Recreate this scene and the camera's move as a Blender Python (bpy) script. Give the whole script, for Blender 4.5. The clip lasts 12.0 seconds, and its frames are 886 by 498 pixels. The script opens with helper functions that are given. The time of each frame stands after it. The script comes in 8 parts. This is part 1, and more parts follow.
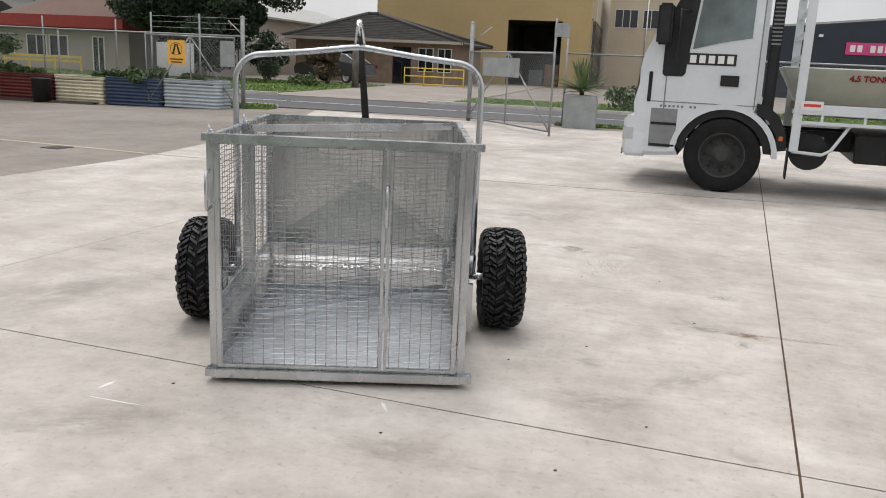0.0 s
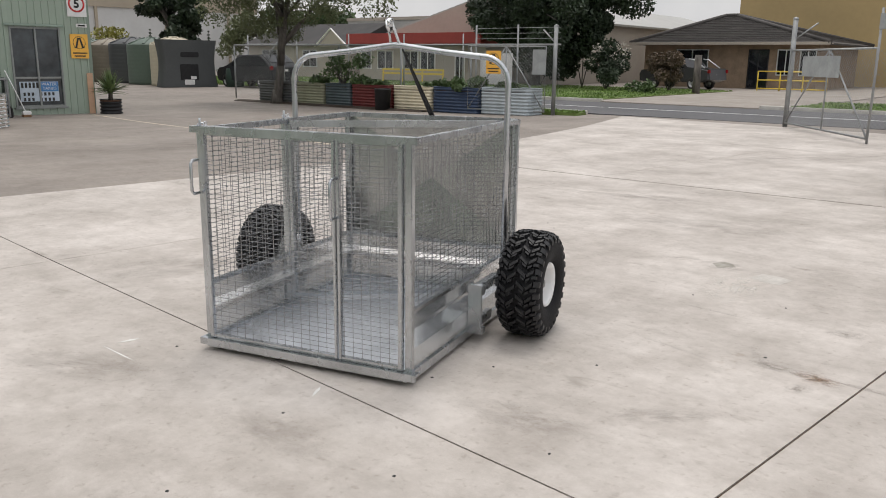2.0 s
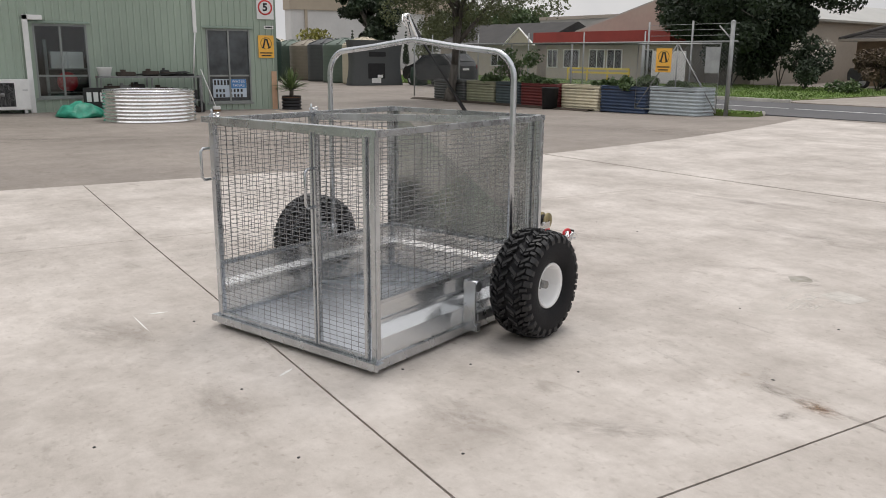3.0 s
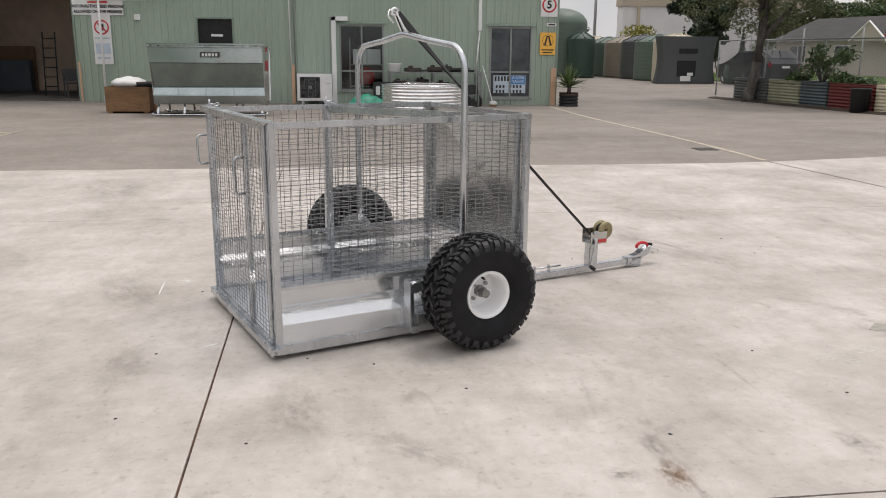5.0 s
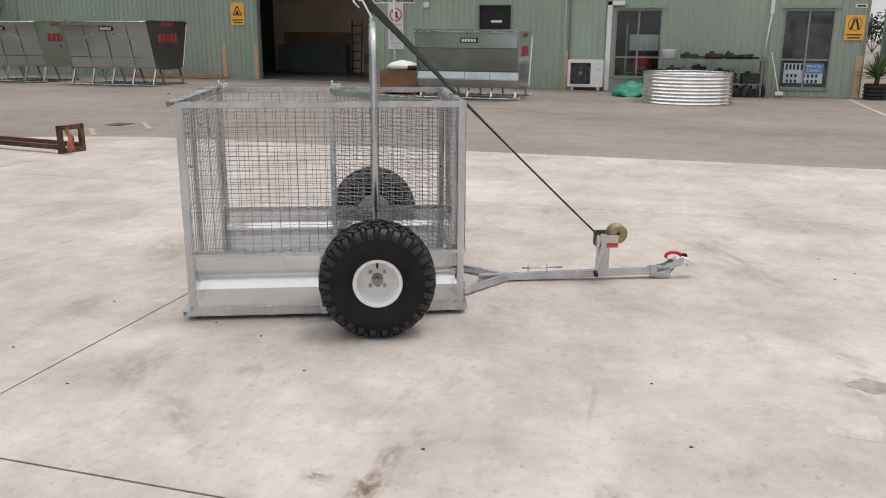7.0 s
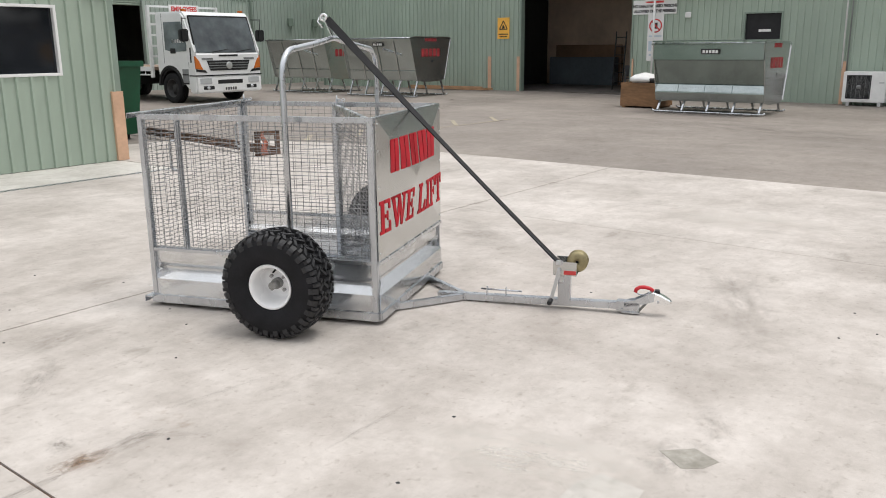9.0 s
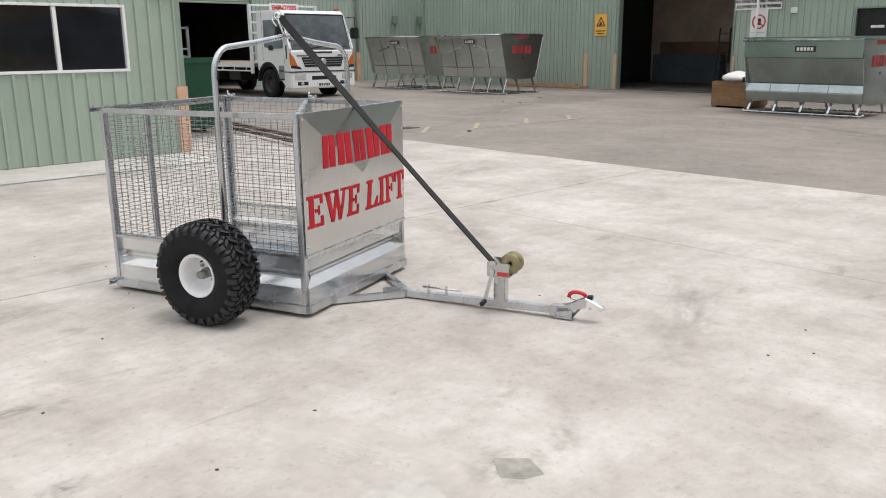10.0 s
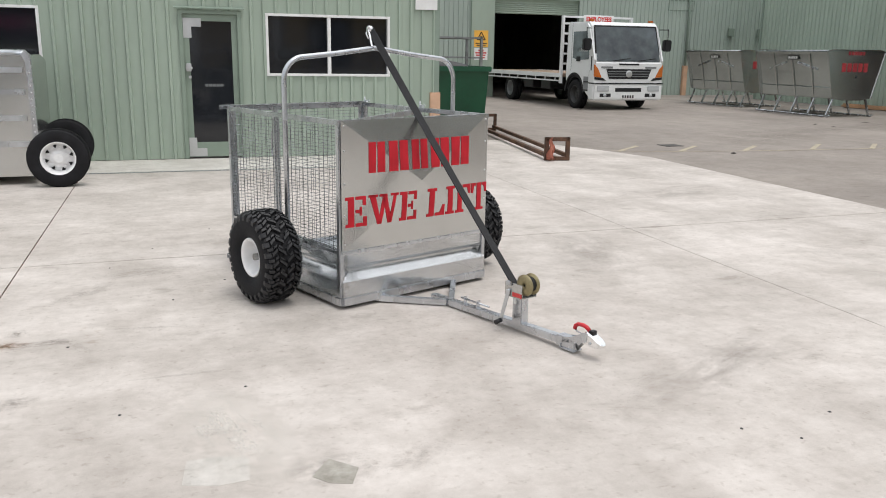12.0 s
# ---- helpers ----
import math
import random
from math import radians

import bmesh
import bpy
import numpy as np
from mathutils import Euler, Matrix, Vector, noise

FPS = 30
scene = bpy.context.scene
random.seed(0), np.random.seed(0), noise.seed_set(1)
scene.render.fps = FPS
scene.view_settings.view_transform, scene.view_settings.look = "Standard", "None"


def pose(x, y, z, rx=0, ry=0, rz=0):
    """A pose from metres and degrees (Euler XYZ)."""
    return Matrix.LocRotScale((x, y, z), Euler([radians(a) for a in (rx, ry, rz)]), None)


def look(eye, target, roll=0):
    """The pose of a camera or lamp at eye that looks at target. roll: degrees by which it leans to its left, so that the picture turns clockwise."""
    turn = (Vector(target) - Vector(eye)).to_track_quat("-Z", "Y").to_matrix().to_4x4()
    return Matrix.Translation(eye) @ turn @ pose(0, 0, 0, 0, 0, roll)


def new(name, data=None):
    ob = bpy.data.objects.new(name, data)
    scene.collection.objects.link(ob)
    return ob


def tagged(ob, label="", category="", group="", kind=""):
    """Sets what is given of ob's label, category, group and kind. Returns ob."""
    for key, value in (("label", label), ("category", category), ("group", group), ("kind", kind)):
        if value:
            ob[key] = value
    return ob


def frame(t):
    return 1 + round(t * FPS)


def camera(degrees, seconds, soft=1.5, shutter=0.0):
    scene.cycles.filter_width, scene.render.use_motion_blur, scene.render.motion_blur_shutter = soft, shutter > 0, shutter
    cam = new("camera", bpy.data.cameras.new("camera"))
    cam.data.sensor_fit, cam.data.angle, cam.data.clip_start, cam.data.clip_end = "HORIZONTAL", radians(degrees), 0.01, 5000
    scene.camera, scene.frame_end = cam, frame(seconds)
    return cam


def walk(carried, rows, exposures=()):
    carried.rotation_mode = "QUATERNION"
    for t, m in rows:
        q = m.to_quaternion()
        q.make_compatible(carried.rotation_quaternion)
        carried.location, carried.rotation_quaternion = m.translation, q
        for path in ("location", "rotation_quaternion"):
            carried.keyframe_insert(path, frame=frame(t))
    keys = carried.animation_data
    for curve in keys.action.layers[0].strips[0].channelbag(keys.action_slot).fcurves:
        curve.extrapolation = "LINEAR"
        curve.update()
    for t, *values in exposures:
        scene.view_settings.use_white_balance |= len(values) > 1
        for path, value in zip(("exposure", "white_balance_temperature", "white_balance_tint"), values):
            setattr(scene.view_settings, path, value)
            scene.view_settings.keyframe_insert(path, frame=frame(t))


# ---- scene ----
cam = camera(57.2, 12.0, 0.95)
PATH = [
    (0, (0.043, 0.01, 1.554), (-0.606, 1.847, 1.105), 2.6),
    (0.5, (0.431, 0.235, 1.532), (-0.372, 2.011, 1.084), 2.7),
    (1, (0.877, 0.464, 1.539), (-0.105, 2.147, 1.086), 2.1),
    (1.5, (1.287, 0.758, 1.532), (0.093, 2.294, 1.072), 1.4),
    (2, (1.629, 1.105, 1.533), (0.242, 2.472, 1.079), 0.7),
    (2.5, (1.976, 1.519, 1.522), (0.409, 2.678, 1.072), 0.1),
    (3, (2.274, 1.94, 1.516), (0.603, 2.937, 1.056), 0.5),
    (3.2, (2.373, 2.091, 1.525), (0.669, 3.031, 1.062), 0.8),
    (4.8, (2.832, 3.694, 1.511), (0.922, 4.051, 1.039), 0.3),
    (5, (2.83, 3.901, 1.515), (0.903, 4.15, 1.043), 0.4),
    (5.5, (2.818, 4.41, 1.52), (0.874, 4.437, 1.049), 0.3),
    (6, (2.78, 4.972, 1.522), (0.845, 4.817, 1.039), 0.7),
    (6.5, (2.678, 5.51, 1.519), (0.771, 5.168, 1.023), 0.9),
    (7, (2.585, 6.063, 1.523), (0.727, 5.527, 1.014), 0.3),
    (7.2, (2.54, 6.292, 1.529), (0.71, 5.667, 1.02), 0.1),
    (8.8, (1.747, 7.814, 1.54), (0.191, 6.654, 1.054), -0.2),
    (9, (1.615, 8.002, 1.551), (0.09, 6.799, 1.069), -0.5),
    (9.5, (1.255, 8.426, 1.553), (-0.183, 7.121, 1.076), -0.8),
    (10, (0.878, 8.813, 1.546), (-0.448, 7.397, 1.06), -0.5),
    (10.5, (0.48, 9.135, 1.552), (-0.694, 7.591, 1.062), -0.1),
    (11, (0.098, 9.438, 1.571), (-0.884, 7.765, 1.085), 0.6),
    (11.5, (-0.287, 9.646, 1.572), (-1.086, 7.876, 1.095), 1.1),
    (12, (-0.679, 9.807, 1.576), (-1.298, 7.963, 1.111), 0.9),
]
walk(cam, [(t, look(eye, target, roll)) for t, eye, target, roll in PATH], [(0, -0.16, 6540, 10.5), (3, -0.25, 6640, 11.5), (5, -0.2, 6680, 12.5), (7, -0.18, 6680, 12.5), (9, -0.0, 6520, 10), (12, -0.01, 6440, 10)])

# ---- world and light: a bright, cloudy day ----
world = bpy.data.worlds.new("world")
scene.world = world
world.use_nodes = True
wn, wl = world.node_tree.nodes, world.node_tree.links
wn.clear()
w_out = wn.new("ShaderNodeOutputWorld")
w_bg = wn.new("ShaderNodeBackground")
w_sky = wn.new("ShaderNodeTexSky")
w_sky.sky_type = "NISHITA"
w_sky.sun_disc = False
w_sky.sun_elevation, w_sky.sun_rotation = radians(58), radians(200)
w_sky.dust_density, w_sky.air_density = 4.0, 1.0
w_noise = wn.new("ShaderNodeTexNoise")
w_noise.inputs["Scale"].default_value = 3.2
w_noise.inputs["Detail"].default_value = 7
w_noise.inputs["Roughness"].default_value = 0.55
w_ramp = wn.new("ShaderNodeValToRGB")
w_ramp.color_ramp.elements[0].position, w_ramp.color_ramp.elements[0].color = 0.34, (8.6, 8.9, 9.4, 1)
w_ramp.color_ramp.elements[1].position, w_ramp.color_ramp.elements[1].color = 0.66, (12.2, 12.2, 12.2, 1)
w_mix = wn.new("ShaderNodeMix")
w_mix.data_type = "RGBA"
w_mix.inputs[0].default_value = 0.86
wl.new(w_noise.outputs["Fac"], w_ramp.inputs["Fac"])
wl.new(w_sky.outputs["Color"], w_mix.inputs[6])
wl.new(w_ramp.outputs["Color"], w_mix.inputs[7])
# the cloud cover is brighter overhead than at the horizon
w_dir, w_xyz, w_lift, w_mul = wn.new("ShaderNodeTexCoord"), wn.new("ShaderNodeSeparateXYZ"), wn.new("ShaderNodeMapRange"), wn.new("ShaderNodeVectorMath")
w_mul.operation = "SCALE"
w_lift.inputs["From Min"].default_value, w_lift.inputs["From Max"].default_value = 0.35, 1.0
w_lift.inputs["To Min"].default_value, w_lift.inputs["To Max"].default_value = 0.96, 1.9
wl.new(w_dir.outputs["Generated"], w_xyz.inputs["Vector"])
wl.new(w_dir.outputs["Generated"], w_noise.inputs["Vector"])
wl.new(w_xyz.outputs["Z"], w_lift.inputs["Value"])
wl.new(w_mix.outputs[2], w_mul.inputs[0])
wl.new(w_lift.outputs["Result"], w_mul.inputs["Scale"])
wl.new(w_mul.outputs["Vector"], w_bg.inputs["Color"])
wl.new(w_bg.outputs["Background"], w_out.inputs["Surface"])
w_bg.inputs["Strength"].default_value = 0.082

sun = new("sun", bpy.data.lights.new("sun", "SUN"))
sun.data.energy, sun.data.angle, sun.data.color = 1.35, radians(20), (1.0, 0.96, 0.9)
sun.matrix_world = look((0, 0, 30), (6, -9, 0))



# ---- materials ----
def material(name, col, rough=0.6, metal=0.0, var=0.12, scale=1.5, fine=30.0, bump=0.15, grit=60.0, tint=None, rand=0.0, spec=0.5, stretch=(1, 1, 1), rvar=0.08):
    """A surface with broad and fine variation of colour, varied roughness and a fine relief."""
    m = bpy.data.materials.new(name)
    m.use_nodes = True
    n, l = m.node_tree.nodes, m.node_tree.links
    b = n["Principled BSDF"]
    tc, mp = n.new("ShaderNodeTexCoord"), n.new("ShaderNodeMapping")
    mp.inputs["Scale"].default_value = stretch
    l.new(tc.outputs["Object"], mp.inputs["Vector"])
    vec = mp.outputs["Vector"]
    if rand:
        info, add = n.new("ShaderNodeObjectInfo"), n.new("ShaderNodeVectorMath")
        add.operation = "MULTIPLY_ADD"
        add.inputs[1].default_value = (37, 53, 71)
        l.new(info.outputs["Random"], add.inputs[0])
        l.new(vec, add.inputs[2])
        vec = add.outputs[0]
    big, small = n.new("ShaderNodeTexNoise"), n.new("ShaderNodeTexNoise")
    for node, s, d in ((big, scale, 6), (small, fine, 3)):
        node.inputs["Scale"].default_value, node.inputs["Detail"].default_value = s, d
        l.new(vec, node.inputs["Vector"])
    mixed = n.new("ShaderNodeMath")
    mixed.operation = "MULTIPLY_ADD"
    mixed.inputs[1].default_value = 0.35
    l.new(small.outputs["Fac"], mixed.inputs[0])
    l.new(big.outputs["Fac"], mixed.inputs[2])
    ramp = n.new("ShaderNodeValToRGB")
    lo, hi = ramp.color_ramp.elements
    dark = tint or [c * (1 - 2 * var) for c in col]
    lo.position, hi.position = 0.42, 0.92
    lo.color, hi.color = (*dark, 1), (*[min(1, c * (1 + var)) for c in col], 1)
    l.new(mixed.outputs[0], ramp.inputs["Fac"])
    out = ramp.outputs["Color"]
    if rand:
        hsv, mr = n.new("ShaderNodeHueSaturation"), n.new("ShaderNodeMapRange")
        mr.inputs["To Min"].default_value, mr.inputs["To Max"].default_value = 1 - rand, 1 + rand
        l.new(info.outputs["Random"], mr.inputs["Value"])
        l.new(mr.outputs["Result"], hsv.inputs["Value"])
        l.new(out, hsv.inputs["Color"])
        out = hsv.outputs["Color"]
    l.new(out, b.inputs["Base Color"])
    b.inputs["Metallic"].default_value = metal
    b.inputs["Specular IOR Level"].default_value = spec
    rr = n.new("ShaderNodeMapRange")
    rr.inputs["To Min"].default_value, rr.inputs["To Max"].default_value = max(0.02, rough - rvar), min(1, rough + rvar)
    l.new(big.outputs["Fac"], rr.inputs["Value"])
    l.new(rr.outputs["Result"], b.inputs["Roughness"])
    if bump:
        tex, bm_ = n.new("ShaderNodeTexNoise"), n.new("ShaderNodeBump")
        tex.inputs["Scale"].default_value, tex.inputs["Detail"].default_value = grit, 3
        bm_.inputs["Strength"].default_value, bm_.inputs["Distance"].default_value = bump, 0.01
        l.new(vec, tex.inputs["Vector"])
        l.new(tex.outputs["Fac"], bm_.inputs["Height"])
        l.new(bm_.outputs["Normal"], b.inputs["Normal"])
    return m


def concrete(name, light, dark, stain, scale=0.55):
    """Cast concrete: cloudy patches, trowel streaks, brown stains and fine grit."""
    m = bpy.data.materials.new(name)
    m.use_nodes = True
    n, l = m.node_tree.nodes, m.node_tree.links
    b = n["Principled BSDF"]
    tc = n.new("ShaderNodeTexCoord")

    def cloud(s, d, stretch=(1, 1, 1), turn=0.0, rough=0.55):
        mp, t = n.new("ShaderNodeMapping"), n.new("ShaderNodeTexNoise")
        mp.inputs["Scale"].default_value, mp.inputs["Rotation"].default_value = stretch, (0, 0, turn)
        t.inputs["Scale"].default_value, t.inputs["Detail"].default_value, t.inputs["Roughness"].default_value = s, d, rough
        l.new(tc.outputs["Object"], mp.inputs["Vector"])
        l.new(mp.outputs["Vector"], t.inputs["Vector"])
        return t.outputs["Fac"]

    def ramp(src, a, ca, z, cz):
        r = n.new("ShaderNodeValToRGB")
        e = r.color_ramp.elements
        e[0].position, e[0].color, e[1].position, e[1].color = a, (*ca, 1), z, (*cz, 1)
        l.new(src, r.inputs["Fac"])
        return r.outputs["Color"]

    def mix(kind, fac, a, c):
        x = n.new("ShaderNodeMix")
        x.data_type, x.blend_type = "RGBA", kind
        x.inputs[0].default_value = fac
        l.new(a, x.inputs[6])
        l.new(c, x.inputs[7])
        return x.outputs[2]

    base = ramp(cloud(scale, 9, rough=0.66), 0.34, dark, 0.64, light)
    streak = ramp(cloud(1.6, 7, (1, 0.5, 1), 0.5, 0.66), 0.38, (0.80, 0.785, 0.765), 0.58, (1.05, 1.05, 1.05))
    sweep = ramp(cloud(4.2, 6, (0.6, 1, 1), -0.3, 0.7), 0.38, (0.83, 0.815, 0.80), 0.56, (1.05, 1.05, 1.05))
    spots = ramp(cloud(1.7, 5, rough=0.7), 0.23, stain, 0.34, (1, 1, 1))
    specks = ramp(cloud(26, 3), 0.29, (0.78, 0.76, 0.74), 0.41, (1, 1, 1))
    mottle = ramp(cloud(11, 6, rough=0.75), 0.36, (0.86, 0.85, 0.84), 0.60, (1.04, 1.04, 1.04))
    smear = ramp(cloud(4.5, 5, (0.5, 1, 1), 0.35, 0.6), 0.30, (0.78, 0.77, 0.755), 0.38, (1, 1, 1))
    grit = ramp(cloud(220, 2), 0.3, (0.94, 0.94, 0.94), 0.7, (1.04, 1.04, 1.04))
    c = base
    for layer, f in ((streak, 0.5), (sweep, 0.45), (smear, 0.85), (spots, 0.75), (mottle, 0.6), (specks, 0.75), (grit, 0.9)):
        c = mix("MULTIPLY", f, c, layer)
    l.new(c, b.inputs["Base Color"])
    b.inputs["Roughness"].default_value = 0.72
    b.inputs["Specular IOR Level"].default_value = 0.35
    bump = n.new("ShaderNodeBump")
    bump.inputs["Strength"].default_value, bump.inputs["Distance"].default_value = 0.12, 0.006
    l.new(cloud(90, 4), bump.inputs["Height"])
    l.new(bump.outputs["Normal"], b.inputs["Normal"])
    return m


def smudge(name, col, most, scale, seed):
    """A soft-edged stain: dense in the middle of its square, ragged and clear towards the rim."""
    m = bpy.data.materials.new(name)
    m.use_nodes = True
    n, l = m.node_tree.nodes, m.node_tree.links
    b = n["Principled BSDF"]
    b.inputs["Base Color"].default_value = (*col, 1)
    b.inputs["Roughness"].default_value = 0.8
    tc, ln_, t, mr, mr2, mul = (n.new(k) for k in ("ShaderNodeTexCoord", "ShaderNodeVectorMath", "ShaderNodeTexNoise", "ShaderNodeMapRange", "ShaderNodeMapRange", "ShaderNodeMath"))
    ln_.operation, mul.operation = "LENGTH", "MULTIPLY"
    t.noise_dimensions = "4D"
    t.inputs["W"].default_value, t.inputs["Scale"].default_value, t.inputs["Detail"].default_value, t.inputs["Roughness"].default_value = seed, scale, 6, 0.7
    l.new(tc.outputs["Object"], ln_.inputs[0])
    l.new(tc.outputs["Object"], t.inputs["Vector"])
    mr.inputs["From Min"].default_value, mr.inputs["From Max"].default_value, mr.inputs["To Min"].default_value, mr.inputs["To Max"].default_value = 0.1, 1.0, 1.0, 0.0
    mr2.inputs["From Min"].default_value, mr2.inputs["From Max"].default_value, mr2.inputs["To Max"].default_value = 0.40, 0.66, most
    l.new(ln_.outputs["Value"], mr.inputs["Value"])
    l.new(t.outputs["Fac"], mr2.inputs["Value"])
    l.new(mr.outputs["Result"], mul.inputs[0])
    l.new(mr2.outputs["Result"], mul.inputs[1])
    l.new(mul.outputs[0], b.inputs["Alpha"])
    return m


def glass(name, col, rough=0.03, alpha=1.0):
    m = bpy.data.materials.new(name)
    m.use_nodes = True
    b = m.node_tree.nodes["Principled BSDF"]
    b.inputs["Base Color"].default_value = (*col, 1)
    b.inputs["Roughness"].default_value = rough
    b.inputs["Transmission Weight"].default_value = alpha
    b.inputs["IOR"].default_value = 1.45
    return m


SLAB = concrete("slab_concrete", (0.615, 0.572, 0.535), (0.415, 0.379, 0.346), (0.60, 0.51, 0.42), 0.8)
YARD = concrete("old_concrete", (0.312, 0.277, 0.247), (0.23, 0.203, 0.181), (0.72, 0.66, 0.6), 0.3)
APRON = concrete("apron_concrete", (0.68, 0.66, 0.62), (0.56, 0.54, 0.50), (0.7, 0.62, 0.52), 0.8)
GALV = material("galvanised_steel", (0.60, 0.62, 0.645), 0.27, 0.95, 0.11, 7, 36, 0.0, stretch=(1, 1, 0.4), rvar=0.12)
SHEET = material("galvanised_sheet", (0.60, 0.605, 0.59), 0.22, 0.95, 0.05, 2, 20, 0.0)
ZINC = material("bright_zinc_sheet", (0.88, 0.885, 0.885), 0.14, 0.97, 0.03, 3, 20, 0.0)
FLOORM = material("galvanised_floor", (0.62, 0.645, 0.685), 0.42, 0.9, 0.06, 6, 40, 0.0)
WIRE = material("wire", (0.31, 0.32, 0.335), 0.26, 1.0, 0.04, 6, 30, 0.0)
RUBBER = material("tyre_rubber", (0.014, 0.014, 0.016), 0.7, 0, 0.25, 9, 80, 0.2, 150, spec=0.22)
OLDRUBBER = material("dusty_rubber", (0.045, 0.043, 0.04), 0.8, 0, 0.25, 5, 60, 0.25, 100)
WHITE = material("white_enamel", (0.86, 0.86, 0.86), 0.28, 0, 0.03, 4, 30, 0.02)
# nearer truck's white, darkened blue-grey for the shade on its visible side
SHADEDWHITE = material("shaded_truck_white", (0.66, 0.695, 0.725), 0.25, 0, 0.05, 1.2, 14, 0.02)
BLACK = material("black_plastic", (0.018, 0.018, 0.02), 0.5, 0, 0.2, 6, 60, 0.1, spec=0.35)
STRAP = material("webbing", (0.022, 0.022, 0.024), 0.85, 0, 0.2, 30, 200, 0.3, 400)
RED = material("red_stencil_paint", (0.50, 0.018, 0.03), 0.7, 0, 0.12, 12, 90, 0.08, spec=0.25)
REDPLASTIC = material("red_plastic", (0.55, 0.02, 0.03), 0.35, 0, 0.08, 10, 60, 0.03)
BRASS = material("gold_passivated_steel", (0.36, 0.31, 0.18), 0.5, 0.85, 0.12, 20, 80, 0.05)
GREEN = material("green_wall_sheet", (0.36, 0.435, 0.36), 0.5, 0, 0.07, 0.7, 6, 0.03, 20, stretch=(1, 1, 0.25))
FADEDGREEN = material("faded_green_sheet", (0.40, 0.465, 0.415), 0.5, 0, 0.07, 0.7, 6, 0.03, 20, stretch=(1, 1, 0.25))
DULLGREEN = material("green_flashing", (0.23, 0.29, 0.24), 0.5, 0, 0.08, 1.0, 8, 0.03)
PINK = material("salmon_paint", (0.66, 0.42, 0.28), 0.6, 0, 0.10, 3, 20, 0.1)
DARKGLASS = material("dark_window_glass", (0.012, 0.014, 0.018), 0.06, 0, 0.2, 1, 3, 0.0, spec=0.6, rvar=0.02)
# dark glass lifted to blue-grey: the pane's reflection is put into the colour
SHEDGLASS = material("grey_window_glass", (0.06, 0.072, 0.08), 0.06, 0, 0.35, 2.2, 6, 0.0, spec=0.7, rvar=0.02)
ALU = material("aluminium_trim", (0.62, 0.63, 0.63), 0.4, 0.7, 0.06, 4, 40, 0.02)
FRAMEWHITE = material("white_window_trim", (0.84, 0.84, 0.83), 0.45, 0, 0.04, 4, 20, 0.02)
CLEAR = glass("clear_glass", (0.8, 0.86, 0.86))
DOORGREEN = material("door_green", (0.25, 0.315, 0.255), 0.45, 0, 0.06, 1.5, 10, 0.02)
DULL0 = material("grey_window_trim", (0.30, 0.32, 0.31), 0.45, 0.5, 0.1, 4, 30, 0.02)
# near-black tone of the shed's left inner wall
DARKWALL = material("black_board", (0.02, 0.02, 0.022), 0.7, 0, 0.2, 0.8, 5, 0.05)
# one dark tone for all room insides: their dimness is put into the colour
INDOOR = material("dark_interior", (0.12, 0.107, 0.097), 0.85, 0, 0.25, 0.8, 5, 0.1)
PLYWALL = material("interior_board", (0.58, 0.46, 0.36), 0.8, 0, 0.15, 0.6, 4, 0.05)
ASPHALT = material("asphalt", (0.105, 0.105, 0.11), 0.85, 0, 0.14, 0.4, 14, 0.3, 90)
GRASSGROUND = material("grass_soil", (0.12, 0.19, 0.045), 0.95, 0, 0.3, 0.7, 12, 0.5, 40, tint=(0.10, 0.10, 0.04))
GRASS = material("grass_blades", (0.15, 0.24, 0.05), 0.7, 0, 0.3, 0.6, 10, 0.0, tint=(0.07, 0.12, 0.025))
YELLOW = material("sign_yellow", (0.92, 0.50, 0.08), 0.45, 0, 0.05, 5, 40, 0.02)
SIGNWHITE = material("sign_white", (0.78, 0.78, 0.77), 0.45, 0, 0.04, 5, 40, 0.02)
INK = material("sign_black", (0.02, 0.02, 0.02), 0.5, 0, 0.1, 10, 60, 0.0)
SIGNRED = material("sign_red", (0.62, 0.05, 0.05), 0.45, 0, 0.06, 8, 40, 0.0)
SIGNBLUE = material("sign_blue", (0.06, 0.22, 0.50), 0.45, 0, 0.06, 8, 40, 0.0)
RUST = material("rusty_steel", (0.14, 0.075, 0.045), 0.85, 0.2, 0.35, 6, 40, 0.4, 60, tint=(0.05, 0.035, 0.03))
LINE = material("worn_line_paint", (0.365, 0.31, 0.215), 0.8, 0, 0.25, 5, 30, 0.1, tint=(0.28, 0.25, 0.21))
PALELINE = material("pale_line_paint", (0.50, 0.43, 0.33), 0.8, 0, 0.2, 5, 30, 0.1, tint=(0.33, 0.29, 0.24))
# zinc with the feeder trough's dark green reflection put into its colour
DULLSHEET = material("darkened_zinc_sheet", (0.27, 0.325, 0.315), 0.16, 0.9, 0.16, 1.5, 20, 0.5, 2.2)
FEEDMETAL = material("feeder_sheet", (0.47, 0.525, 0.52), 0.2, 0.95, 0.12, 1.5, 20, 0.5, 2.2)
# truck glass: part of the sky's reflection is put into the bluish base
SCREEN = material("windscreen_glass", (0.17, 0.20, 0.215), 0.04, 0, 0.3, 1.5, 5, 0.0, spec=1.0, rvar=0.02)
BARK = material("bark", (0.13, 0.118, 0.105), 0.9, 0, 0.38, 7, 34, 1.0, 16, stretch=(1, 1, 0.22))
LEAF = material("leaf_green", (0.075, 0.12, 0.04), 0.6, 0, 0.3, 1.2, 10, 0.0, tint=(0.03, 0.055, 0.018))
